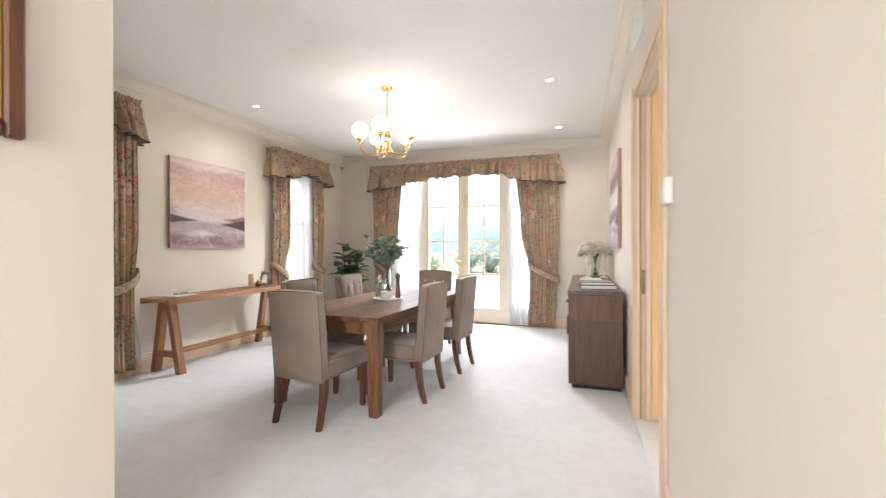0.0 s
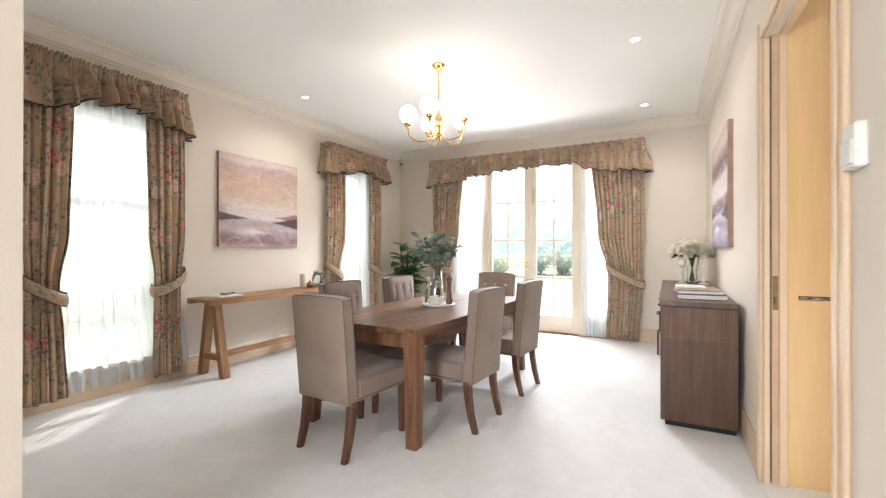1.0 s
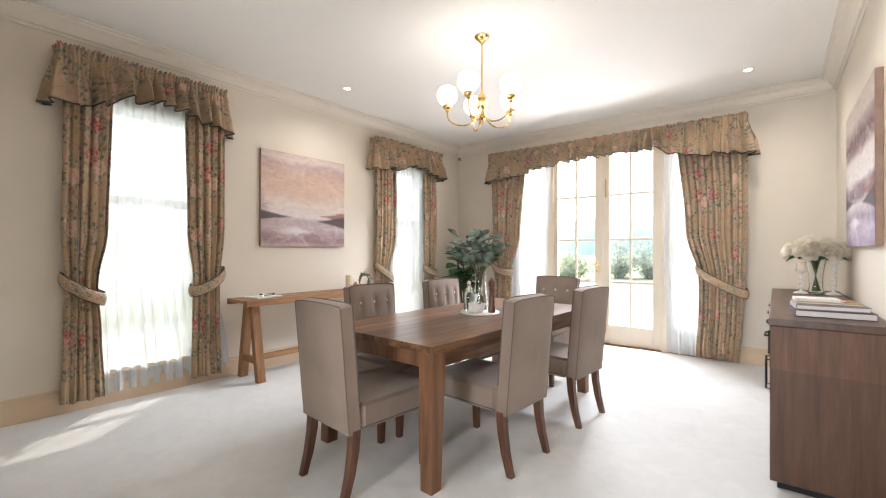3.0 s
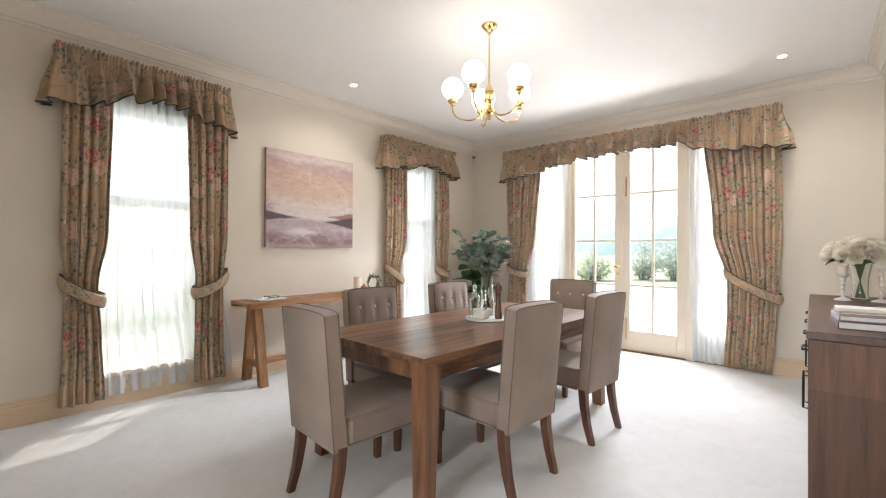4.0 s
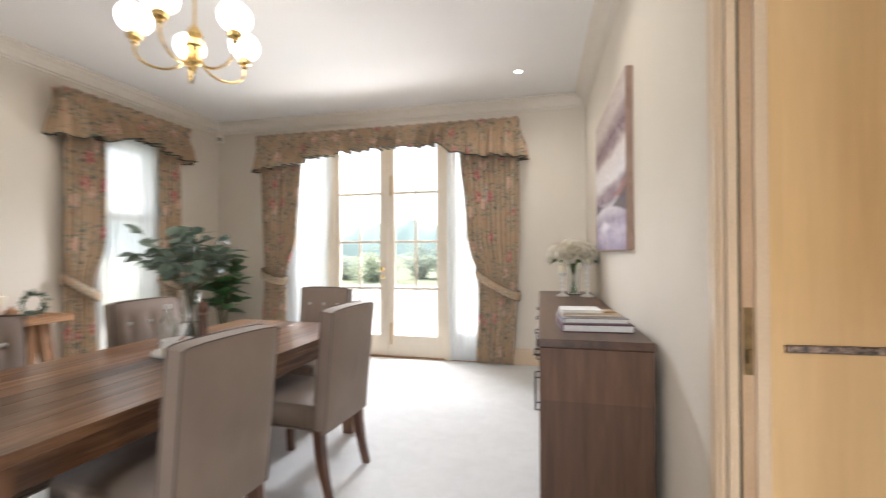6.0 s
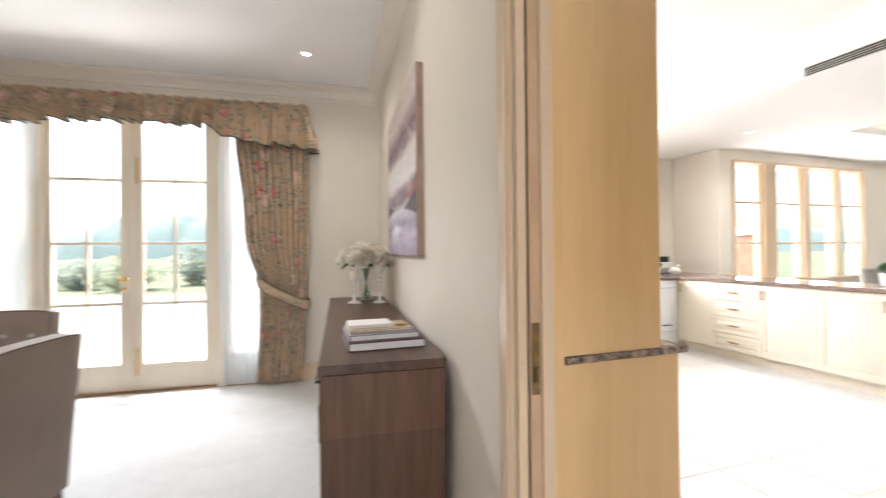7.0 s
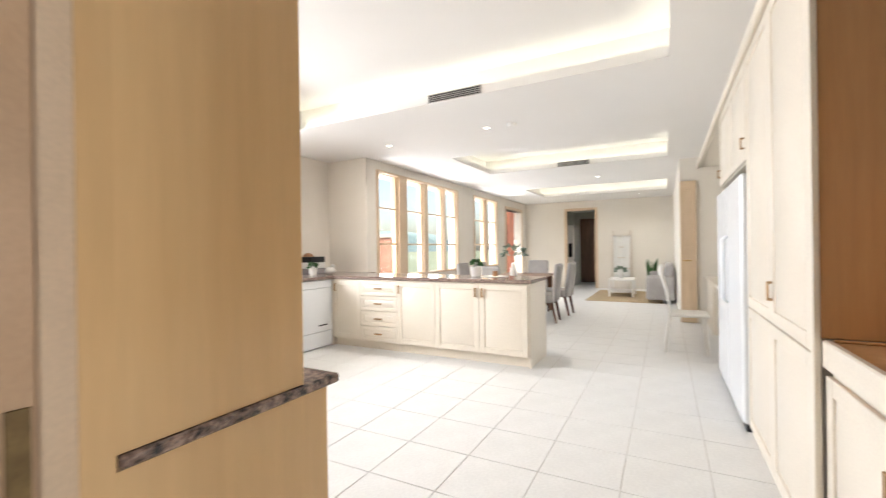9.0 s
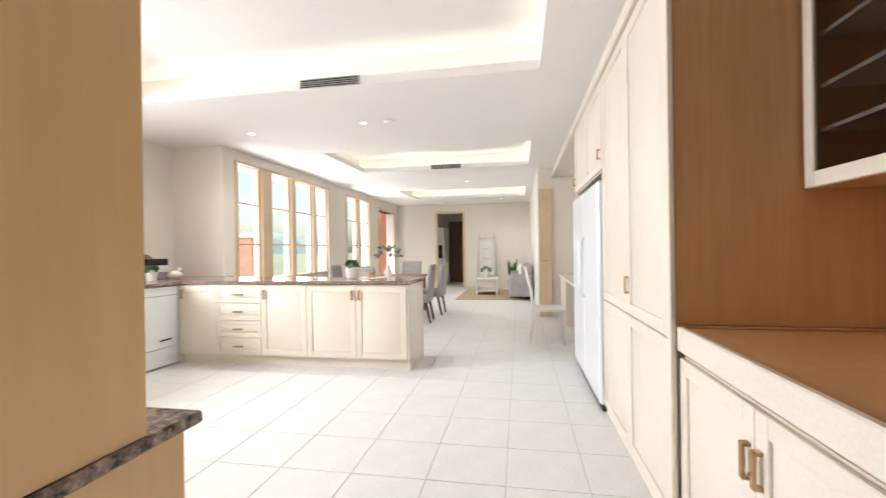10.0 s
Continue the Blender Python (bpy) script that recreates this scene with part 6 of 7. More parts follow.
# ---- things on the dining table ----
def table_things():
    top = 0.7512
    tray = thing("round_board", at_table(0.0, 0.06, top), "round white marble serving board on the table", "board")
    part("disc", Geo().lathe([(0.145, 0), (0.152, 0.004), (0.152, 0.014), (0.147, 0.018), (0.001, 0.018)], 40), CERAMIC, tray)
    z = top + 0.0185
    vase = thing("glass_vase", at_table(-0.05, 0.135, z), "tall clear glass vase of silver-green eucalyptus", "vase")
    part("vessel", Geo().lathe([(0.058, 0), (0.06, 0.008), (0.052, 0.12), (0.042, 0.24), (0.045, 0.285), (0.0425, 0.285), (0.039, 0.24), (0.048, 0.12), (0.054, 0.014), (0.001, 0.012)], 28), CLEAR, vase)
    part("water", Geo().lathe([(0.001, 0.013), (0.052, 0.015), (0.047, 0.12), (0.001, 0.12)], 24), CLEAR, vase)
    rnd = random.Random(7)
    sprig = [leaf_mesh("leaf", 0.075, 0.055, EUCA, 0.2, 0.1), leaf_mesh("leaf", 0.058, 0.047, EUCA, 0.3, 0.2)]
    stems = Geo()
    for k in range(22):
        a = rnd.uniform(0, 6.28)
        spread = rnd.uniform(0.08, 0.29) if k > 4 else rnd.uniform(0.0, 0.12)
        tip = Vector((math.cos(a) * spread, math.sin(a) * spread, rnd.uniform(0.48, 0.68) - 0.2 * spread))
        low = Vector((-math.cos(a) * 0.025, -math.sin(a) * 0.025, 0.02))
        mouth = Vector((math.cos(a) * 0.022, math.sin(a) * 0.022, 0.285))
        pts = [low, mouth, mouth.lerp(tip, 0.5) + Vector((0, 0, 0.03)), tip]
        stems.tube(pts, [0.003, 0.003, 0.0022, 0.001], 5)
        for j in range(11):
            t = 0.32 + 0.68 * j / 10
            p = (mouth.lerp(pts[2], t * 2) if t < 0.5 else pts[2].lerp(tip, t * 2 - 1))
            d = Vector((math.cos(a + rnd.uniform(-2, 2)), math.sin(a + rnd.uniform(-2, 2)), rnd.uniform(-0.5, 0.7)))
            leaf = part("leaf", rnd.choice(sprig), EUCA, vase)
            leaf.matrix_basis = aim(p, d, rnd.uniform(-60, 60)) @ Matrix.Scale(rnd.uniform(0.75, 1.15), 4)
    part("stems", stems, STEM, vase)
    bt = thing("glass_bottle", at_table(-0.075, 0.02, z), "clear glass swing-top water bottle on the board", "bottle")
    part("bottle", Geo().lathe([(0.036, 0), (0.039, 0.006), (0.039, 0.125), (0.034, 0.145), (0.016, 0.175), (0.014, 0.2), (0.0165, 0.202), (0.0165, 0.212), (0.012, 0.212), (0.012, 0.175), (0.034, 0.13), (0.034, 0.01), (0.001, 0.008)], 24), CLEAR, bt)
    part("stopper", Geo().lathe([(0.011, 0.205), (0.014, 0.214), (0.014, 0.224), (0.008, 0.231), (0.001, 0.232)], 16), CERAMIC, bt)
    b = thing("bowl", at_table(0.035, -0.03, z), "small white ceramic bowl with a wooden scoop on the board", "bowl")
    part("bowl", Geo().lathe([(0.035, 0), (0.05, 0.008), (0.064, 0.05), (0.067, 0.068), (0.062, 0.068), (0.046, 0.014), (0.001, 0.01)], 28), CERAMIC, b)
    part("scoop", Geo().tube([(-0.05, 0.01, 0.03), (0.0, 0.015, 0.055), (0.03, 0.02, 0.082)], 0.006, 8), OAK, b)
    s = thing("napkin_block", at_table(0.045, -0.085, z), "folded cream napkin leaning on the bowl", "napkin")
    part("cloth", Geo().box(-0.045, 0.045, -0.012, 0.012, 0.0, 0.055, 0.006, pose(0, 0, 0, -14, 0, 8)), WAX, s)
    p = thing("pepper_mill", at_table(0.12, 0.045, z), "tall dark turned-wood pepper mill on the board", "pepper mill")
    part("body", Geo().lathe([(0.026, 0), (0.028, 0.01), (0.027, 0.04), (0.02, 0.06), (0.024, 0.075), (0.02, 0.10), (0.017, 0.16), (0.022, 0.18), (0.018, 0.19)], 24), LEG, p)
    part("head", Geo().lathe([(0.018, 0.191), (0.024, 0.2), (0.026, 0.222), (0.018, 0.242), (0.006, 0.246), (0.008, 0.256), (0.001, 0.26)], 24), LEG, p)


table_things()


# ---- things on the sideboard ----
def book(name, m, w, d, h, cover, label):
    b = thing(name, m, label, "book")
    part("cover", Geo().box(-w / 2, w / 2, -d / 2, d / 2, 0, 0.004, 0.001).box(-w / 2, w / 2, -d / 2, d / 2, h - 0.004, h, 0.001).box(-w / 2, -w / 2 + 0.004, -d / 2, d / 2, 0.004, h - 0.004), cover, b)
    part("page_block", Geo().box(-w / 2 + 0.005, w / 2 - 0.004, -d / 2 + 0.004, d / 2 - 0.004, 0.0042, h - 0.0042), PAPER, b)


def sideboard_things():
    z = 0.8855
    book("book", pose(0.348, 4.315, z, 0, 0, 4), 0.32, 0.285, 0.036, PLUM, "large plum-covered book lying on the sideboard")
    book("book", pose(0.340, 4.322, z + 0.0365, 0, 0, 5), 0.295, 0.25, 0.026, GREYBOOK, "grey book on the stack")
    book("book", pose(0.333, 4.340, z + 0.063, 0, 0, 5), 0.27, 0.20, 0.012, KRAFT, "thin tan book with a dark cover picture")
    book("book", pose(0.293, 4.355, z + 0.0755, 0, 0, 3), 0.19, 0.15, 0.014, PAPER, "small white book on top of the stack")
    c = thing("trinket", pose(0.43, 4.305, z + 0.0755), "small bronze ring ornament on the books", "ornament")
    part("ring", Geo().tube([(0.026 * math.cos(k * 0.3927), 0.018 * math.sin(k * 0.3927), 0.004) for k in range(17)], 0.0035, 6), HANDLE, c)
    v = thing("glass_vase", pose(0.38, 5.95, z), "clear glass vase of white roses on the sideboard", "vase")
    part("vessel", Geo().lathe([(0.05, 0), (0.056, 0.008), (0.045, 0.06), (0.05, 0.17), (0.068, 0.28), (0.064, 0.28), (0.046, 0.17), (0.04, 0.06), (0.05, 0.014), (0.001, 0.012)], 28), CLEAR, v)
    rnd = random.Random(11)
    stems = Geo()
    bloom = Geo()
    for ring, (n, r, tilt) in enumerate(((7, 0.036, 28), (6, 0.032, 48), (5, 0.026, 64), (4, 0.019, 78))):
        for k in range(n):
            a = 2 * math.pi * (k + 0.5 * ring) / n
            m = pose(0, 0, 0.003 * ring, 0, 0, math.degrees(a)) @ pose(0.010 - 0.002 * ring, 0, 0, 0, -tilt, 0)
            bloom.add([(0, -0.010, 0), (r * 0.55, -0.019, 0.007), (r, -0.011, 0.004), (r * 1.04, 0, -0.002), (r, 0.011, 0.004), (r * 0.55, 0.019, 0.007), (0, 0.010, 0), (r * 0.55, 0, -0.003)],
                      [(0, 1, 7), (0, 7, 6), (6, 7, 5), (1, 2, 7), (2, 3, 7), (3, 4, 7), (4, 5, 7)], m)
    bloom.ball((0, 0, 0.014), 0.012, 8, 6)
    rose = bloom.data("flower", PETAL, True, 70)
    green = leaf_mesh("leaf", 0.085, 0.045, LEAF, 0.3, 0.2)
    for k in range(54):
        a = k * 2.39996
        q = math.sqrt((k + 0.5) / 54)
        el = radians(88 - 80 * q)
        d = Vector((math.cos(a) * math.cos(el), math.sin(a) * math.cos(el), math.sin(el)))
        p = Vector((0, 0, 0.30)) + Vector((d.x * 0.195, d.y * 0.195, d.z * 0.15)) * rnd.uniform(0.85, 1.05)
        stems.tube([(-d.x * 0.03, -d.y * 0.03, 0.02), (d.x * 0.03, d.y * 0.03, 0.28), p], 0.0028, 5)
        f = part("flower", rose, PETAL, v)
        f.matrix_basis = Matrix.Translation(p) @ d.to_track_quat("Z", "Y").to_matrix().to_4x4() @ Matrix.Scale(rnd.uniform(1.15, 1.6), 4)
        if k % 2:
            l = part("leaf", green, LEAF, v)
            l.matrix_basis = aim(Vector((0, 0, 0.28)).lerp(p, 0.72), (d.x, d.y, d.z - 0.5), rnd.uniform(-40, 40))
    part("stems", stems, plain("green_stem", (0.06, 0.12, 0.03), (0.1, 0.16, 0.05), 20, 0.6), v)
    for x, y, h in ((0.28, 5.84, 0.20), (0.48, 5.82, 0.27)):
        c = thing("candle_holder", pose(x, y, z), "white turned candlestick with a cream pillar candle", "candlestick", "candlesticks on the sideboard")
        prof = [(0.05, 0), (0.052, 0.006), (0.035, 0.016), (0.014, 0.024)]
        n = int((h - 0.06) / 0.035)
        for k in range(n):
            zz = 0.03 + k * 0.035
            prof += [(0.010, zz), (0.010, zz + 0.018), (0.018, zz + 0.025)]
        prof += [(0.012, h - 0.03), (0.036, h - 0.012), (0.042, h), (0.001, h)]
        part("holder", Geo().lathe(prof, 24), CERAMIC, c)
        part("candle", Geo().lathe([(0.03, h + 0.001), (0.031, h + 0.004), (0.031, h + 0.058), (0.026, h + 0.062), (0.001, h + 0.058)], 20), WAX, c)


sideboard_things()


# ---- things on the console ----
def console_things():
    z = 0.7705
    m = thing("magazine", pose(-3.86, 3.35, z, 0, 0, 6), "white open magazine lying on the console", "magazine")
    part("page_block", Geo().box(-0.11, 0.11, -0.14, 0.14, 0, 0.012, 0.003), PAPER, m)
    sp = thing("spectacles_case", pose(-3.88, 3.40, z + 0.0125, 0, 0, 20), "small clear trinket box on the magazine", "box")
    part("box", Geo().box(-0.04, 0.04, -0.07, 0.07, 0, 0.022, 0.006), CLEAR, sp)
    c = thing("pillar_candle", pose(-3.90, 4.45, z), "thick cream pillar candle on the console", "candle")
    part("candle", Geo().lathe([(0.042, 0), (0.045, 0.004), (0.045, 0.165), (0.04, 0.17), (0.001, 0.163)], 24), WAX, c)
    part("wick", Geo().tube([(0, 0, 0.16), (0.002, 0, 0.178)], 0.0015, 5), BLACK, c)
    g = thing("gourd", pose(-3.84, 4.50, z), "small golden wooden gourd beside the candle", "ornament")
    part("gourd", Geo().lathe([(0.02, 0), (0.04, 0.012), (0.046, 0.035), (0.034, 0.06), (0.014, 0.072), (0.008, 0.09), (0.001, 0.092)], 20), OAK, g)
    w = thing("leaf_wreath", pose(-3.89, 4.67, z + 0.092), "small silver-green leaf wreath leaning on the wall", "wreath")
    rnd = random.Random(3)
    l = leaf_mesh("leaf", 0.035, 0.02, EUCA, 0.2, 0.1)
    part("ring", Geo().tube([(0.0, 0.075 * math.cos(a), 0.075 * math.sin(a)) for a in [k * 0.2618 for k in range(25)]], 0.006, 6), STEM, w)
    for k in range(90):
        a = rnd.uniform(0, 6.283)
        r = 0.075 + rnd.gauss(0, 0.012)
        o = part("leaf", l, EUCA, w)
        o.matrix_basis = aim((rnd.uniform(-0.01, 0.02), r * math.cos(a), r * math.sin(a)), (rnd.uniform(0, 1), math.cos(a) + rnd.uniform(-1, 1), math.sin(a) + rnd.uniform(-1, 1)), rnd.uniform(0, 360))


console_things()


def fig_plant():
    p = thing("fig_plant", pose(-3.59, 6.4, 0), "fiddle-leaf fig with glossy leaves in a white pot in the corner", "plant")
    part("pot", Geo().lathe([(0.13, 0), (0.15, 0.01), (0.18, 0.34), (0.185, 0.36), (0.17, 0.36), (0.165, 0.32), (0.001, 0.32)], 28), CERAMIC, p)
    part("soil", Geo().lathe([(0.001, 0.321), (0.164, 0.321), (0.16, 0.33), (0.001, 0.335)], 20), STEM, p)
    rnd = random.Random(5)
    st = Geo()
    leaf = leaf_mesh("leaf", 0.29, 0.18, LEAF, 0.3, 0.25)
    for k in range(7):
        a = k * 0.95 + 0.4
        tip = Vector((math.cos(a) * 0.14, math.sin(a) * 0.14, rnd.uniform(0.95, 1.32)))
        st.tube([(0.02 * math.cos(a), 0.02 * math.sin(a), 0.32), tip * 0.6, tip], [0.012, 0.009, 0.005], 6)
        for j in range(8):
            t = 0.35 + 0.65 * j / 7
            q = Vector((tip.x * t, tip.y * t, 0.32 + (tip.z - 0.32) * t))
            b = j * 2.4 + k
            o = part("leaf", leaf, LEAF, p)
            o.matrix_basis = aim(q, (math.cos(b), math.sin(b), rnd.uniform(0.1, 0.9)), rnd.uniform(-25, 25)) @ Matrix.Scale(rnd.uniform(0.7, 1.1), 4)
    part("stems", st, STEM, p)


fig_plant()


# ---- kitchen: loose things ----
FRAME[0] = KTURN
GREYFAB = plain("pale_grey_upholstery", (0.36, 0.34, 0.33), (0.42, 0.40, 0.385), 4, 0.85, fine=500, bump=0.2)


def grey_chair(m):
    c = thing("kitchen_chair", m, "pale grey upholstered chair with dark timber legs", "chair", "chairs round the kitchen table")
    part("seat", Geo().box(-0.225, 0.225, -0.20, 0.25, 0.34, 0.48, 0.02), GREYFAB, c)
    part("backrest", Geo().box(-0.225, 0.225, -0.04, 0.04, 0.0, 0.66, 0.025, Matrix.Translation((0, -0.22, 0.34)) @ pose(0, 0, 0, 7, 0, 0)), GREYFAB, c)
    for sx in (-1, 1):
        part("leg", Geo().bar((sx * 0.19, 0.22, 0), (sx * 0.195, 0.215, 0.345), 0.03, 0.03, 0.045, 0.045), LEG, c)
        part("leg", Geo().bar((sx * 0.19, -0.27, 0), (sx * 0.195, -0.2, 0.345), 0.03, 0.03, 0.045, 0.045), LEG, c)
    return c


def kitchen_things():
    k = grey_chair(pose(7.75, 4.70, 0, 0, 0, 3))
    for m in (pose(8.65, 4.65, 0, 0, 0, -2), pose(7.8, 5.95, 0, 0, 0, 180), pose(8.65, 5.95, 0, 0, 0, 178), pose(6.95, 5.3, 0, 0, 0, -90), pose(9.45, 5.3, 0, 0, 0, 90)):
        copy_thing(k, KTURN @ m)
    t = thing("kitchen_table", pose(8.2, 5.3, 0), "dark timber kitchen dining table", "table")
    part("tabletop", Geo().box(-0.95, 0.95, -0.5, 0.5, 0.71, 0.75, 0.004), TABLE, t)
    for sx in (-1, 1):
        for sy in (-1, 1):
            part("leg", Geo().bar((sx * 0.88, sy * 0.43, 0), (sx * 0.87, sy * 0.42, 0.71), 0.07, 0.07, 0.09, 0.09), TABLE_LEG, t)
    rnd = random.Random(9)
    leaf = leaf_mesh("leaf", 0.09, 0.06, EUCA, 0.2, 0.1)
    v = thing("white_vase", pose(7.85, 5.25, 0.7505), "white ceramic vase with blossom on the kitchen table", "vase")
    part("vessel", Geo().lathe([(0.04, 0), (0.06, 0.02), (0.065, 0.1), (0.03, 0.2), (0.022, 0.26), (0.001, 0.26)], 20), CERAMIC, v)
    for i in range(46):
        a, e = rnd.uniform(0, 6.28), rnd.uniform(0.1, 1.4)
        q = Vector((math.cos(a) * math.cos(e) * 0.2, math.sin(a) * math.cos(e) * 0.2, 0.36 + 0.2 * math.sin(e)))
        o = part("leaf" if i % 3 else "flower", leaf, EUCA, v)
        o.matrix_basis = aim(q, (math.cos(a), math.sin(a), rnd.uniform(-0.5, 0.8)), rnd.uniform(0, 360))
    herb = leaf_mesh("leaf", 0.05, 0.03, LEAF, 0.3, 0.2)
    for x, y, s in ((5.2, 4.84, 1.0), (4.75, 7.1, 0.8)):
        p = thing("potted_herb", pose(x, y, 0.9345), "small green herb in a white pot on the worktop", "plant", "herb pots")
        part("pot", Geo().lathe([(0.055 * s, 0), (0.06 * s, 0.004), (0.075 * s, 0.12 * s), (0.07 * s, 0.12 * s), (0.06 * s, 0.1 * s), (0.001, 0.1 * s)], 24), CERAMIC, p)
        for i in range(50):
            a, e = rnd.uniform(0, 6.28), rnd.uniform(0.1, 1.5)
            o = part("leaf", herb, LEAF, p)
            o.matrix_basis = aim((math.cos(a) * math.cos(e) * 0.05 * s, math.sin(a) * math.cos(e) * 0.05 * s, 0.12 * s + 0.06 * math.sin(e)), (math.cos(a), math.sin(a), rnd.uniform(0, 1.2)), rnd.uniform(0, 360))
    tr = thing("small_tray", pose(5.22, 4.60, 0.9345), "white tray with a golden candle jar on the worktop", "tray")
    part("disc", Geo().lathe([(0.001, 0.001), (0.16, 0.0), (0.165, 0.006), (0.001, 0.006)], 28), CERAMIC, tr)
    cj = thing("candle_jar", pose(5.22, 4.60, 0.9410), "amber glass candle jar on the tray", "candle")
    part("jar", Geo().lathe([(0.03, 0), (0.032, 0.004), (0.032, 0.06), (0.001, 0.06)], 20), OAK, cj)
    st = thing("tin_stack", pose(5.05, 7.4, 0.9345), "stacked patterned tins and a round board against the wall", "tins")
    for i in range(3):
        part("tin", Geo().box(-0.17 + 0.01 * i, 0.17 - 0.01 * i, -0.1, 0.1, i * 0.085, i * 0.085 + 0.082, 0.006), (GREYBOOK, PAPER, BLACK)[i], st)
    part("round_board", Geo().lathe([(0.15, 0), (0.155, 0.006), (0.15, 0.012), (0.001, 0.012)], 28, m=pose(0.12, 0.2, 0.155, 80, 0, 0)), OAK, st)
    hn = thing("ceramic_hen", pose(5.0, 7.02, 0.9345), "white ceramic hen ornament on the worktop", "ornament")
    part("body", Geo().ball((0, 0, 0.055), 0.075, 16, 10, 0.72).ball((0.06, 0, 0.115), 0.03, 12, 8).add([(-0.05, -0.01, 0.08), (-0.12, 0, 0.14), (-0.05, 0.01, 0.08), (-0.07, 0, 0.05)], [(0, 1, 3), (2, 3, 1), (0, 2, 1)]), CERAMIC, hn)
    # living corner
    rug = plain("jute_rug", (0.42, 0.32, 0.19), (0.5, 0.39, 0.25), 8, 0.95, fine=200, bump=0.4)
    single("rug", Geo().box(10.9, 13.5, 2.85, 4.5, 0.001, 0.012, 0.003), rug, "natural jute rug under the coffee table", "rug")
    ct = thing("coffee_table", pose(12.3, 3.79, 0.0125), "low white coffee table on the jute rug", "coffee table")
    part("tabletop", Geo().box(-0.45, 0.45, -0.3, 0.3, 0.40, 0.44, 0.006), CERAMIC, ct)
    part("shelf", Geo().box(-0.42, 0.42, -0.27, 0.27, 0.10, 0.13, 0.004), CERAMIC, ct)
    for sx in (-1, 1):
        for sy in (-1, 1):
            part("leg", Geo().box(sx * 0.42 - 0.025, sx * 0.42 + 0.025, sy * 0.27 - 0.025, sy * 0.27 + 0.025, 0, 0.40, 0.003), CERAMIC, ct)
    fv = thing("flower_vase", pose(12.25, 3.82, 0.4530), "white vase of white blooms on the coffee table", "vase")
    part("vessel", Geo().lathe([(0.05, 0), (0.065, 0.06), (0.045, 0.13), (0.001, 0.13)], 20), CERAMIC, fv)
    for i in range(26):
        a, e = rnd.uniform(0, 6.28), rnd.uniform(0.0, 1.4)
        o = part("leaf", leaf, LEAF if i % 2 else PETAL, fv)
        o.matrix_basis = aim((math.cos(a) * 0.09 * math.cos(e), math.sin(a) * 0.09 * math.cos(e), 0.16 + 0.12 * math.sin(e)), (math.cos(a), math.sin(a), rnd.uniform(0, 1)), rnd.uniform(0, 360))
    s = thing("sofa", pose(11.9, 2.96, 0), "grey upholstered sofa beside the rug", "sofa")
    part("base", Geo().box(-0.95, 0.95, -0.35, 0.2, 0.08, 0.42, 0.03), GREYFAB, s)
    part("backrest", Geo().box(-0.95, 0.95, -0.35, -0.15, 0.42, 0.85, 0.05), GREYFAB, s)
    for sx in (-1, 1):
        part("arm", Geo().box(sx * 0.95 - 0.1, sx * 0.95 + 0.1, -0.35, 0.22, 0.08, 0.62, 0.04), GREYFAB, s)
    part("cushion", Geo().box(-0.75, -0.3, -0.14, -0.02, 0.43, 0.85, 0.05), PAPER, s)
    sn = thing("snake_plant", pose(13.7, 3.15, 0), "upright snake plant in a timber pot", "plant")
    part("pot", Geo().lathe([(0.11, 0), (0.14, 0.3), (0.13, 0.3), (0.001, 0.27)], 20), OAK, sn)
    blade = leaf_mesh("leaf", 0.62, 0.07, LEAF, 0.02, 0.3)
    for i in range(12):
        a = i * 2.4
        o = part("leaf", blade, LEAF, sn)
        o.matrix_basis = aim((math.cos(a) * 0.05, math.sin(a) * 0.05, 0.27), (math.cos(a) * 0.2, math.sin(a) * 0.2, 1), a * 50) @ Matrix.Scale(rnd.uniform(0.7, 1.1), 4)
    PALE = plain("limewashed_timber", (0.62, 0.55, 0.46), (0.7, 0.63, 0.54), 6, 0.7)
    ld = thing("blanket_ladder", pose(KX1 - 0.16, 3.95, 0), "pale timber ladder with a white throw against the wall", "ladder")
    for sy in (-1, 1):
        part("rail", Geo().tube([(0, sy * 0.26, 0), (0.15, sy * 0.24, 1.75)], 0.022, 8), PALE, ld)
    for i in range(5):
        z = 0.3 + 0.32 * i
        part("rung", Geo().tube([(0.15 * z / 1.75, -0.25, z), (0.15 * z / 1.75, 0.25, z)], 0.014, 8), PALE, ld)
    part("throw", Geo().sheet(lambda u, v: (0.06 - 0.02 * math.sin(9 * u) + 0.06 * (1 - v), -0.24 + 0.48 * u, 0.35 + 1.25 * (1 - v)), 16, 12), PAPER, ld, "white knitted throw", thick=0.02)
    wc = thing("white_chair", pose(6.35, 2.56, 0, 0, 0, 180), "white painted spindle-back chair at the desk", "chair")
    part("seat", Geo().box(-0.21, 0.21, -0.2, 0.22, 0.43, 0.47, 0.012), CERAMIC, wc)
    for sx in (-1, 1):
        part("leg", Geo().bar((sx * 0.19, 0.2, 0), (sx * 0.17, 0.17, 0.43), 0.03, 0.03, 0.036, 0.036), CERAMIC, wc)
        part("back_post", Geo().tube([(sx * 0.19, -0.24, 0), (sx * 0.185, -0.18, 0.45), (sx * 0.185, -0.21, 0.7), (sx * 0.18, -0.29, 1.0)], 0.018, 8), CERAMIC, wc)
    for z, y in ((0.62, -0.2), (0.78, -0.23), (0.95, -0.275)):
        part("back_rail", Geo().box(-0.17, 0.17, y - 0.01, y + 0.01, z - 0.03, z + 0.03, 0.005), CERAMIC, wc)
    od = thing("door_3", pose(8.455, 2.335, 0), "beige panelled timber door standing open", "door", kind="structure")
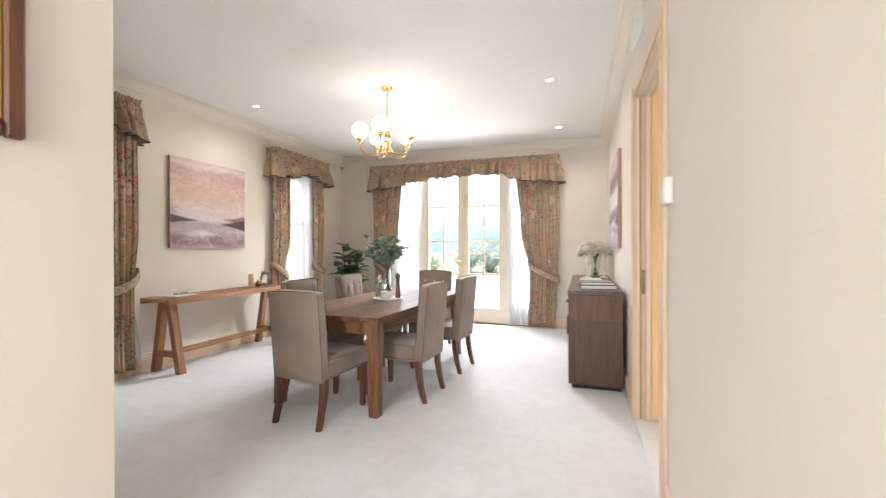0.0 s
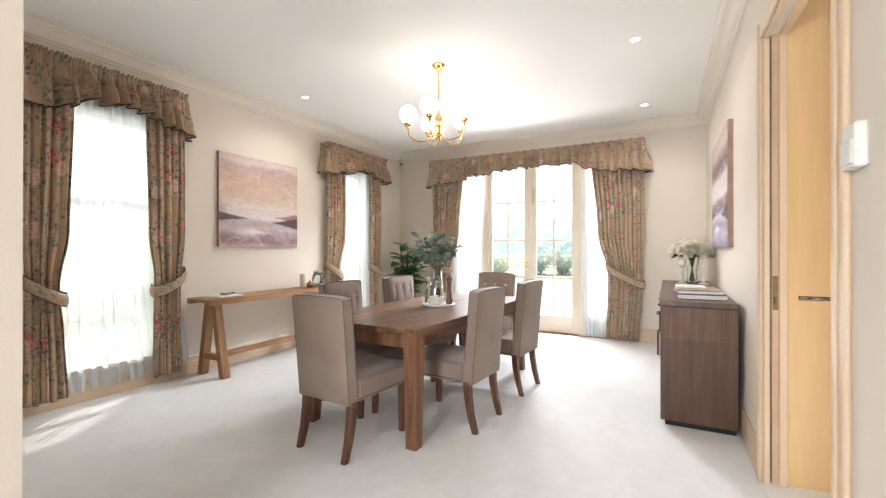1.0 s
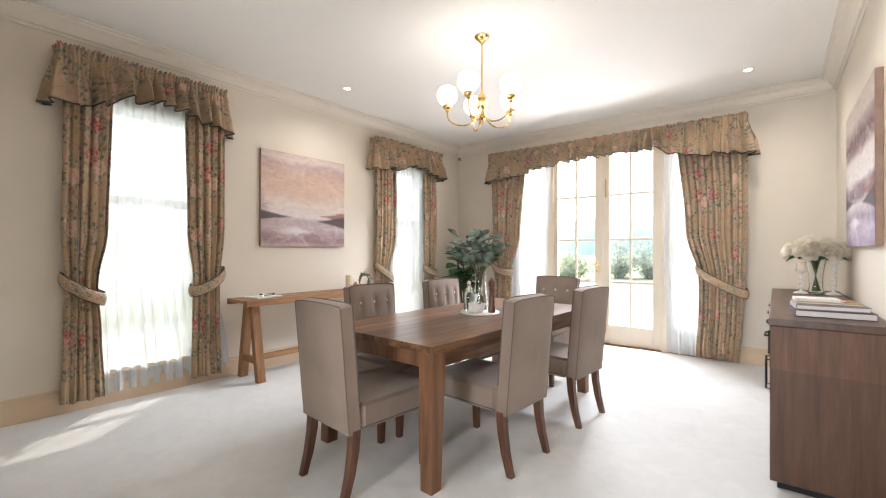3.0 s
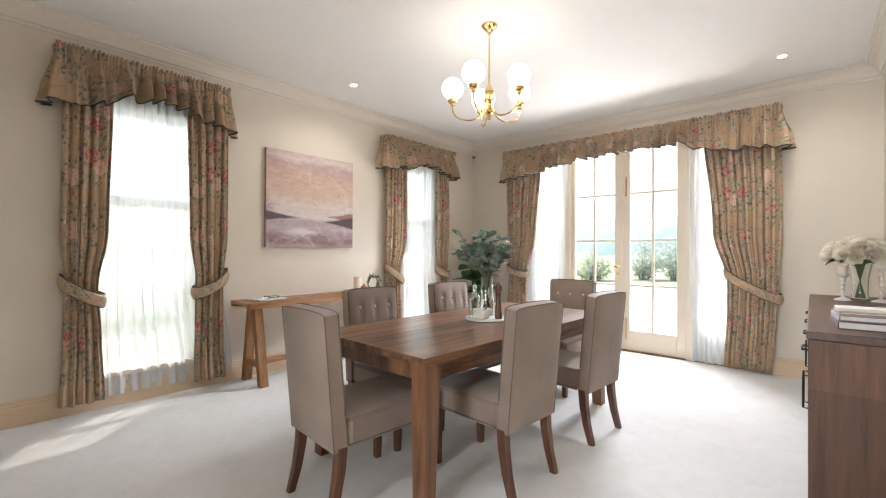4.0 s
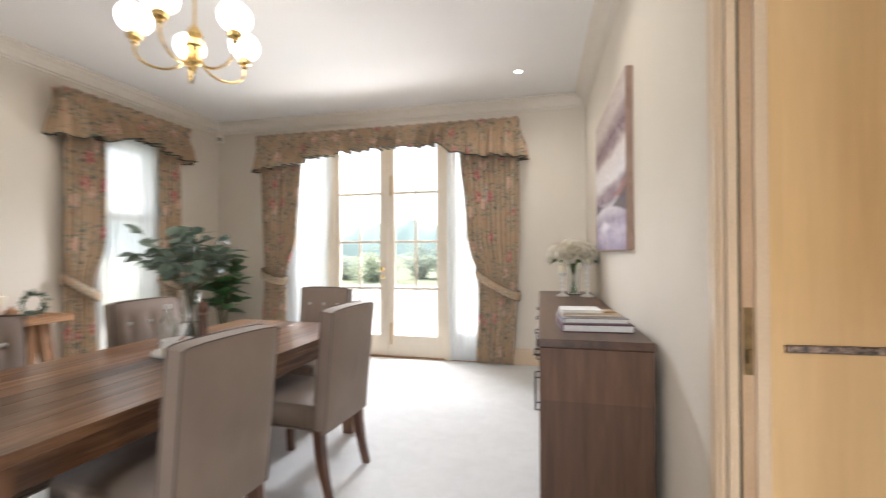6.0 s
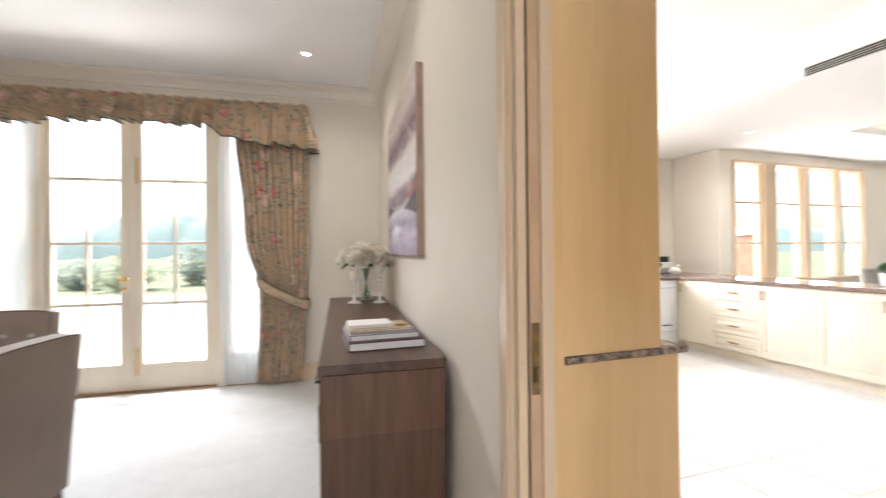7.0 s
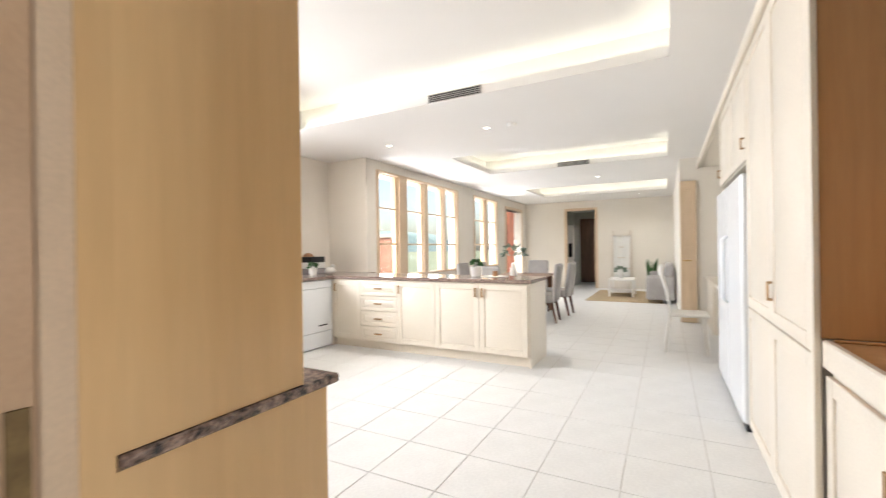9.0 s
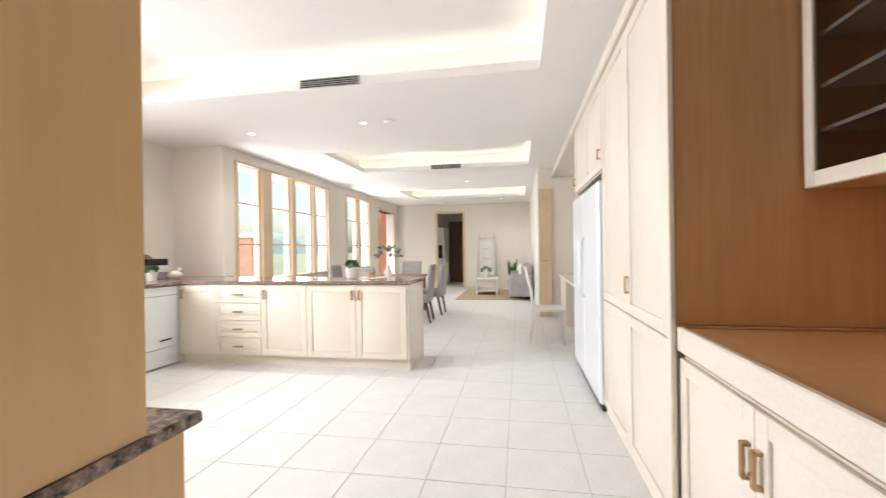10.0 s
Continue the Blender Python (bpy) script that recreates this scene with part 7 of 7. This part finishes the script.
    part("leaf", Geo().box(0.0, 0.04, 0, 0.23, 0.01, 2.34, 0.004), TRIM, od)
    panel_door(od, Matrix.Translation((0, 0.23, 0.12)) @ FACE_W, 0.23, 1.0, "panel", mat=TRIM)
    panel_door(od, Matrix.Translation((0, 0.23, 1.2)) @ FACE_W, 0.23, 1.05, "panel", mat=TRIM)
    part("door_handle", Geo().tube([(-0.02, 0.19, 1.03), (-0.06, 0.19, 1.03), (-0.06, 0.08, 1.03)], 0.009, 8), BRASS, od)
    pd = thing("door_4", pose(16.4, 5.0, 0), "dark stained timber door open in the passage", "door", kind="structure")
    part("leaf", Geo().box(0, 0.04, 0.0, 0.55, 0.0, 2.3, 0.004), LEG, pd)
    pc = thing("wall_oven_unit", pose(15.2, 5.899, 0), "white cabinet with a dark oven in the passage", "cabinet")
    part("body", Geo().box(-0.5, 0.6, -0.45, 0, 0, 2.0, 0.004), CERAMIC, pc)
    part("oven", Geo().box(-0.512, -0.5, -0.40, -0.22, 0.95, 1.4, 0.004), BLACK, pc)


kitchen_things()


# ---- floor tiles, last ----
def floor_tiles():
    floor = bpy.data.objects["floor_kitchen"]
    p = 0.432
    g = Geo().box(0.0025, p - 0.0025, 0.0025, p - 0.0025, -0.005, 0.0, 0.002)
    me = g.data("tile", TILE, False)
    far = Geo()
    x0, y0 = 3.245 - 5 * p, 3.007 - 2 * p
    for i in range(-1, 33):
        for j in range(-2, 14):
            x, y = x0 + i * p, y0 + j * p
            if (x < 0.6) or (x < 1.0 and y > 3.1) or x > KX1 + 2.5 or y + p > KYA or y < 1.3:
                continue
            if (x > KX1 and (y < 4.6 or y + p > 5.9)):
                continue
            if x < 9.3 and y > 1.9 and y < 6.7:
                ob = new("tile", me)
                ob.parent = floor
                ob.location = (x, y, 0)
            else:
                far.box(x + 0.0025, x + p - 0.0025, y + 0.0025, y + p - 0.0025, -0.005, 0.0)
    far.box(0.62, x0, 1.95, 3.43, -0.005, -0.001)
    ob = part("tile_field", far, TILE, floor, smooth=False)
    tagged(ob, kind="stuff")


floor_tiles()
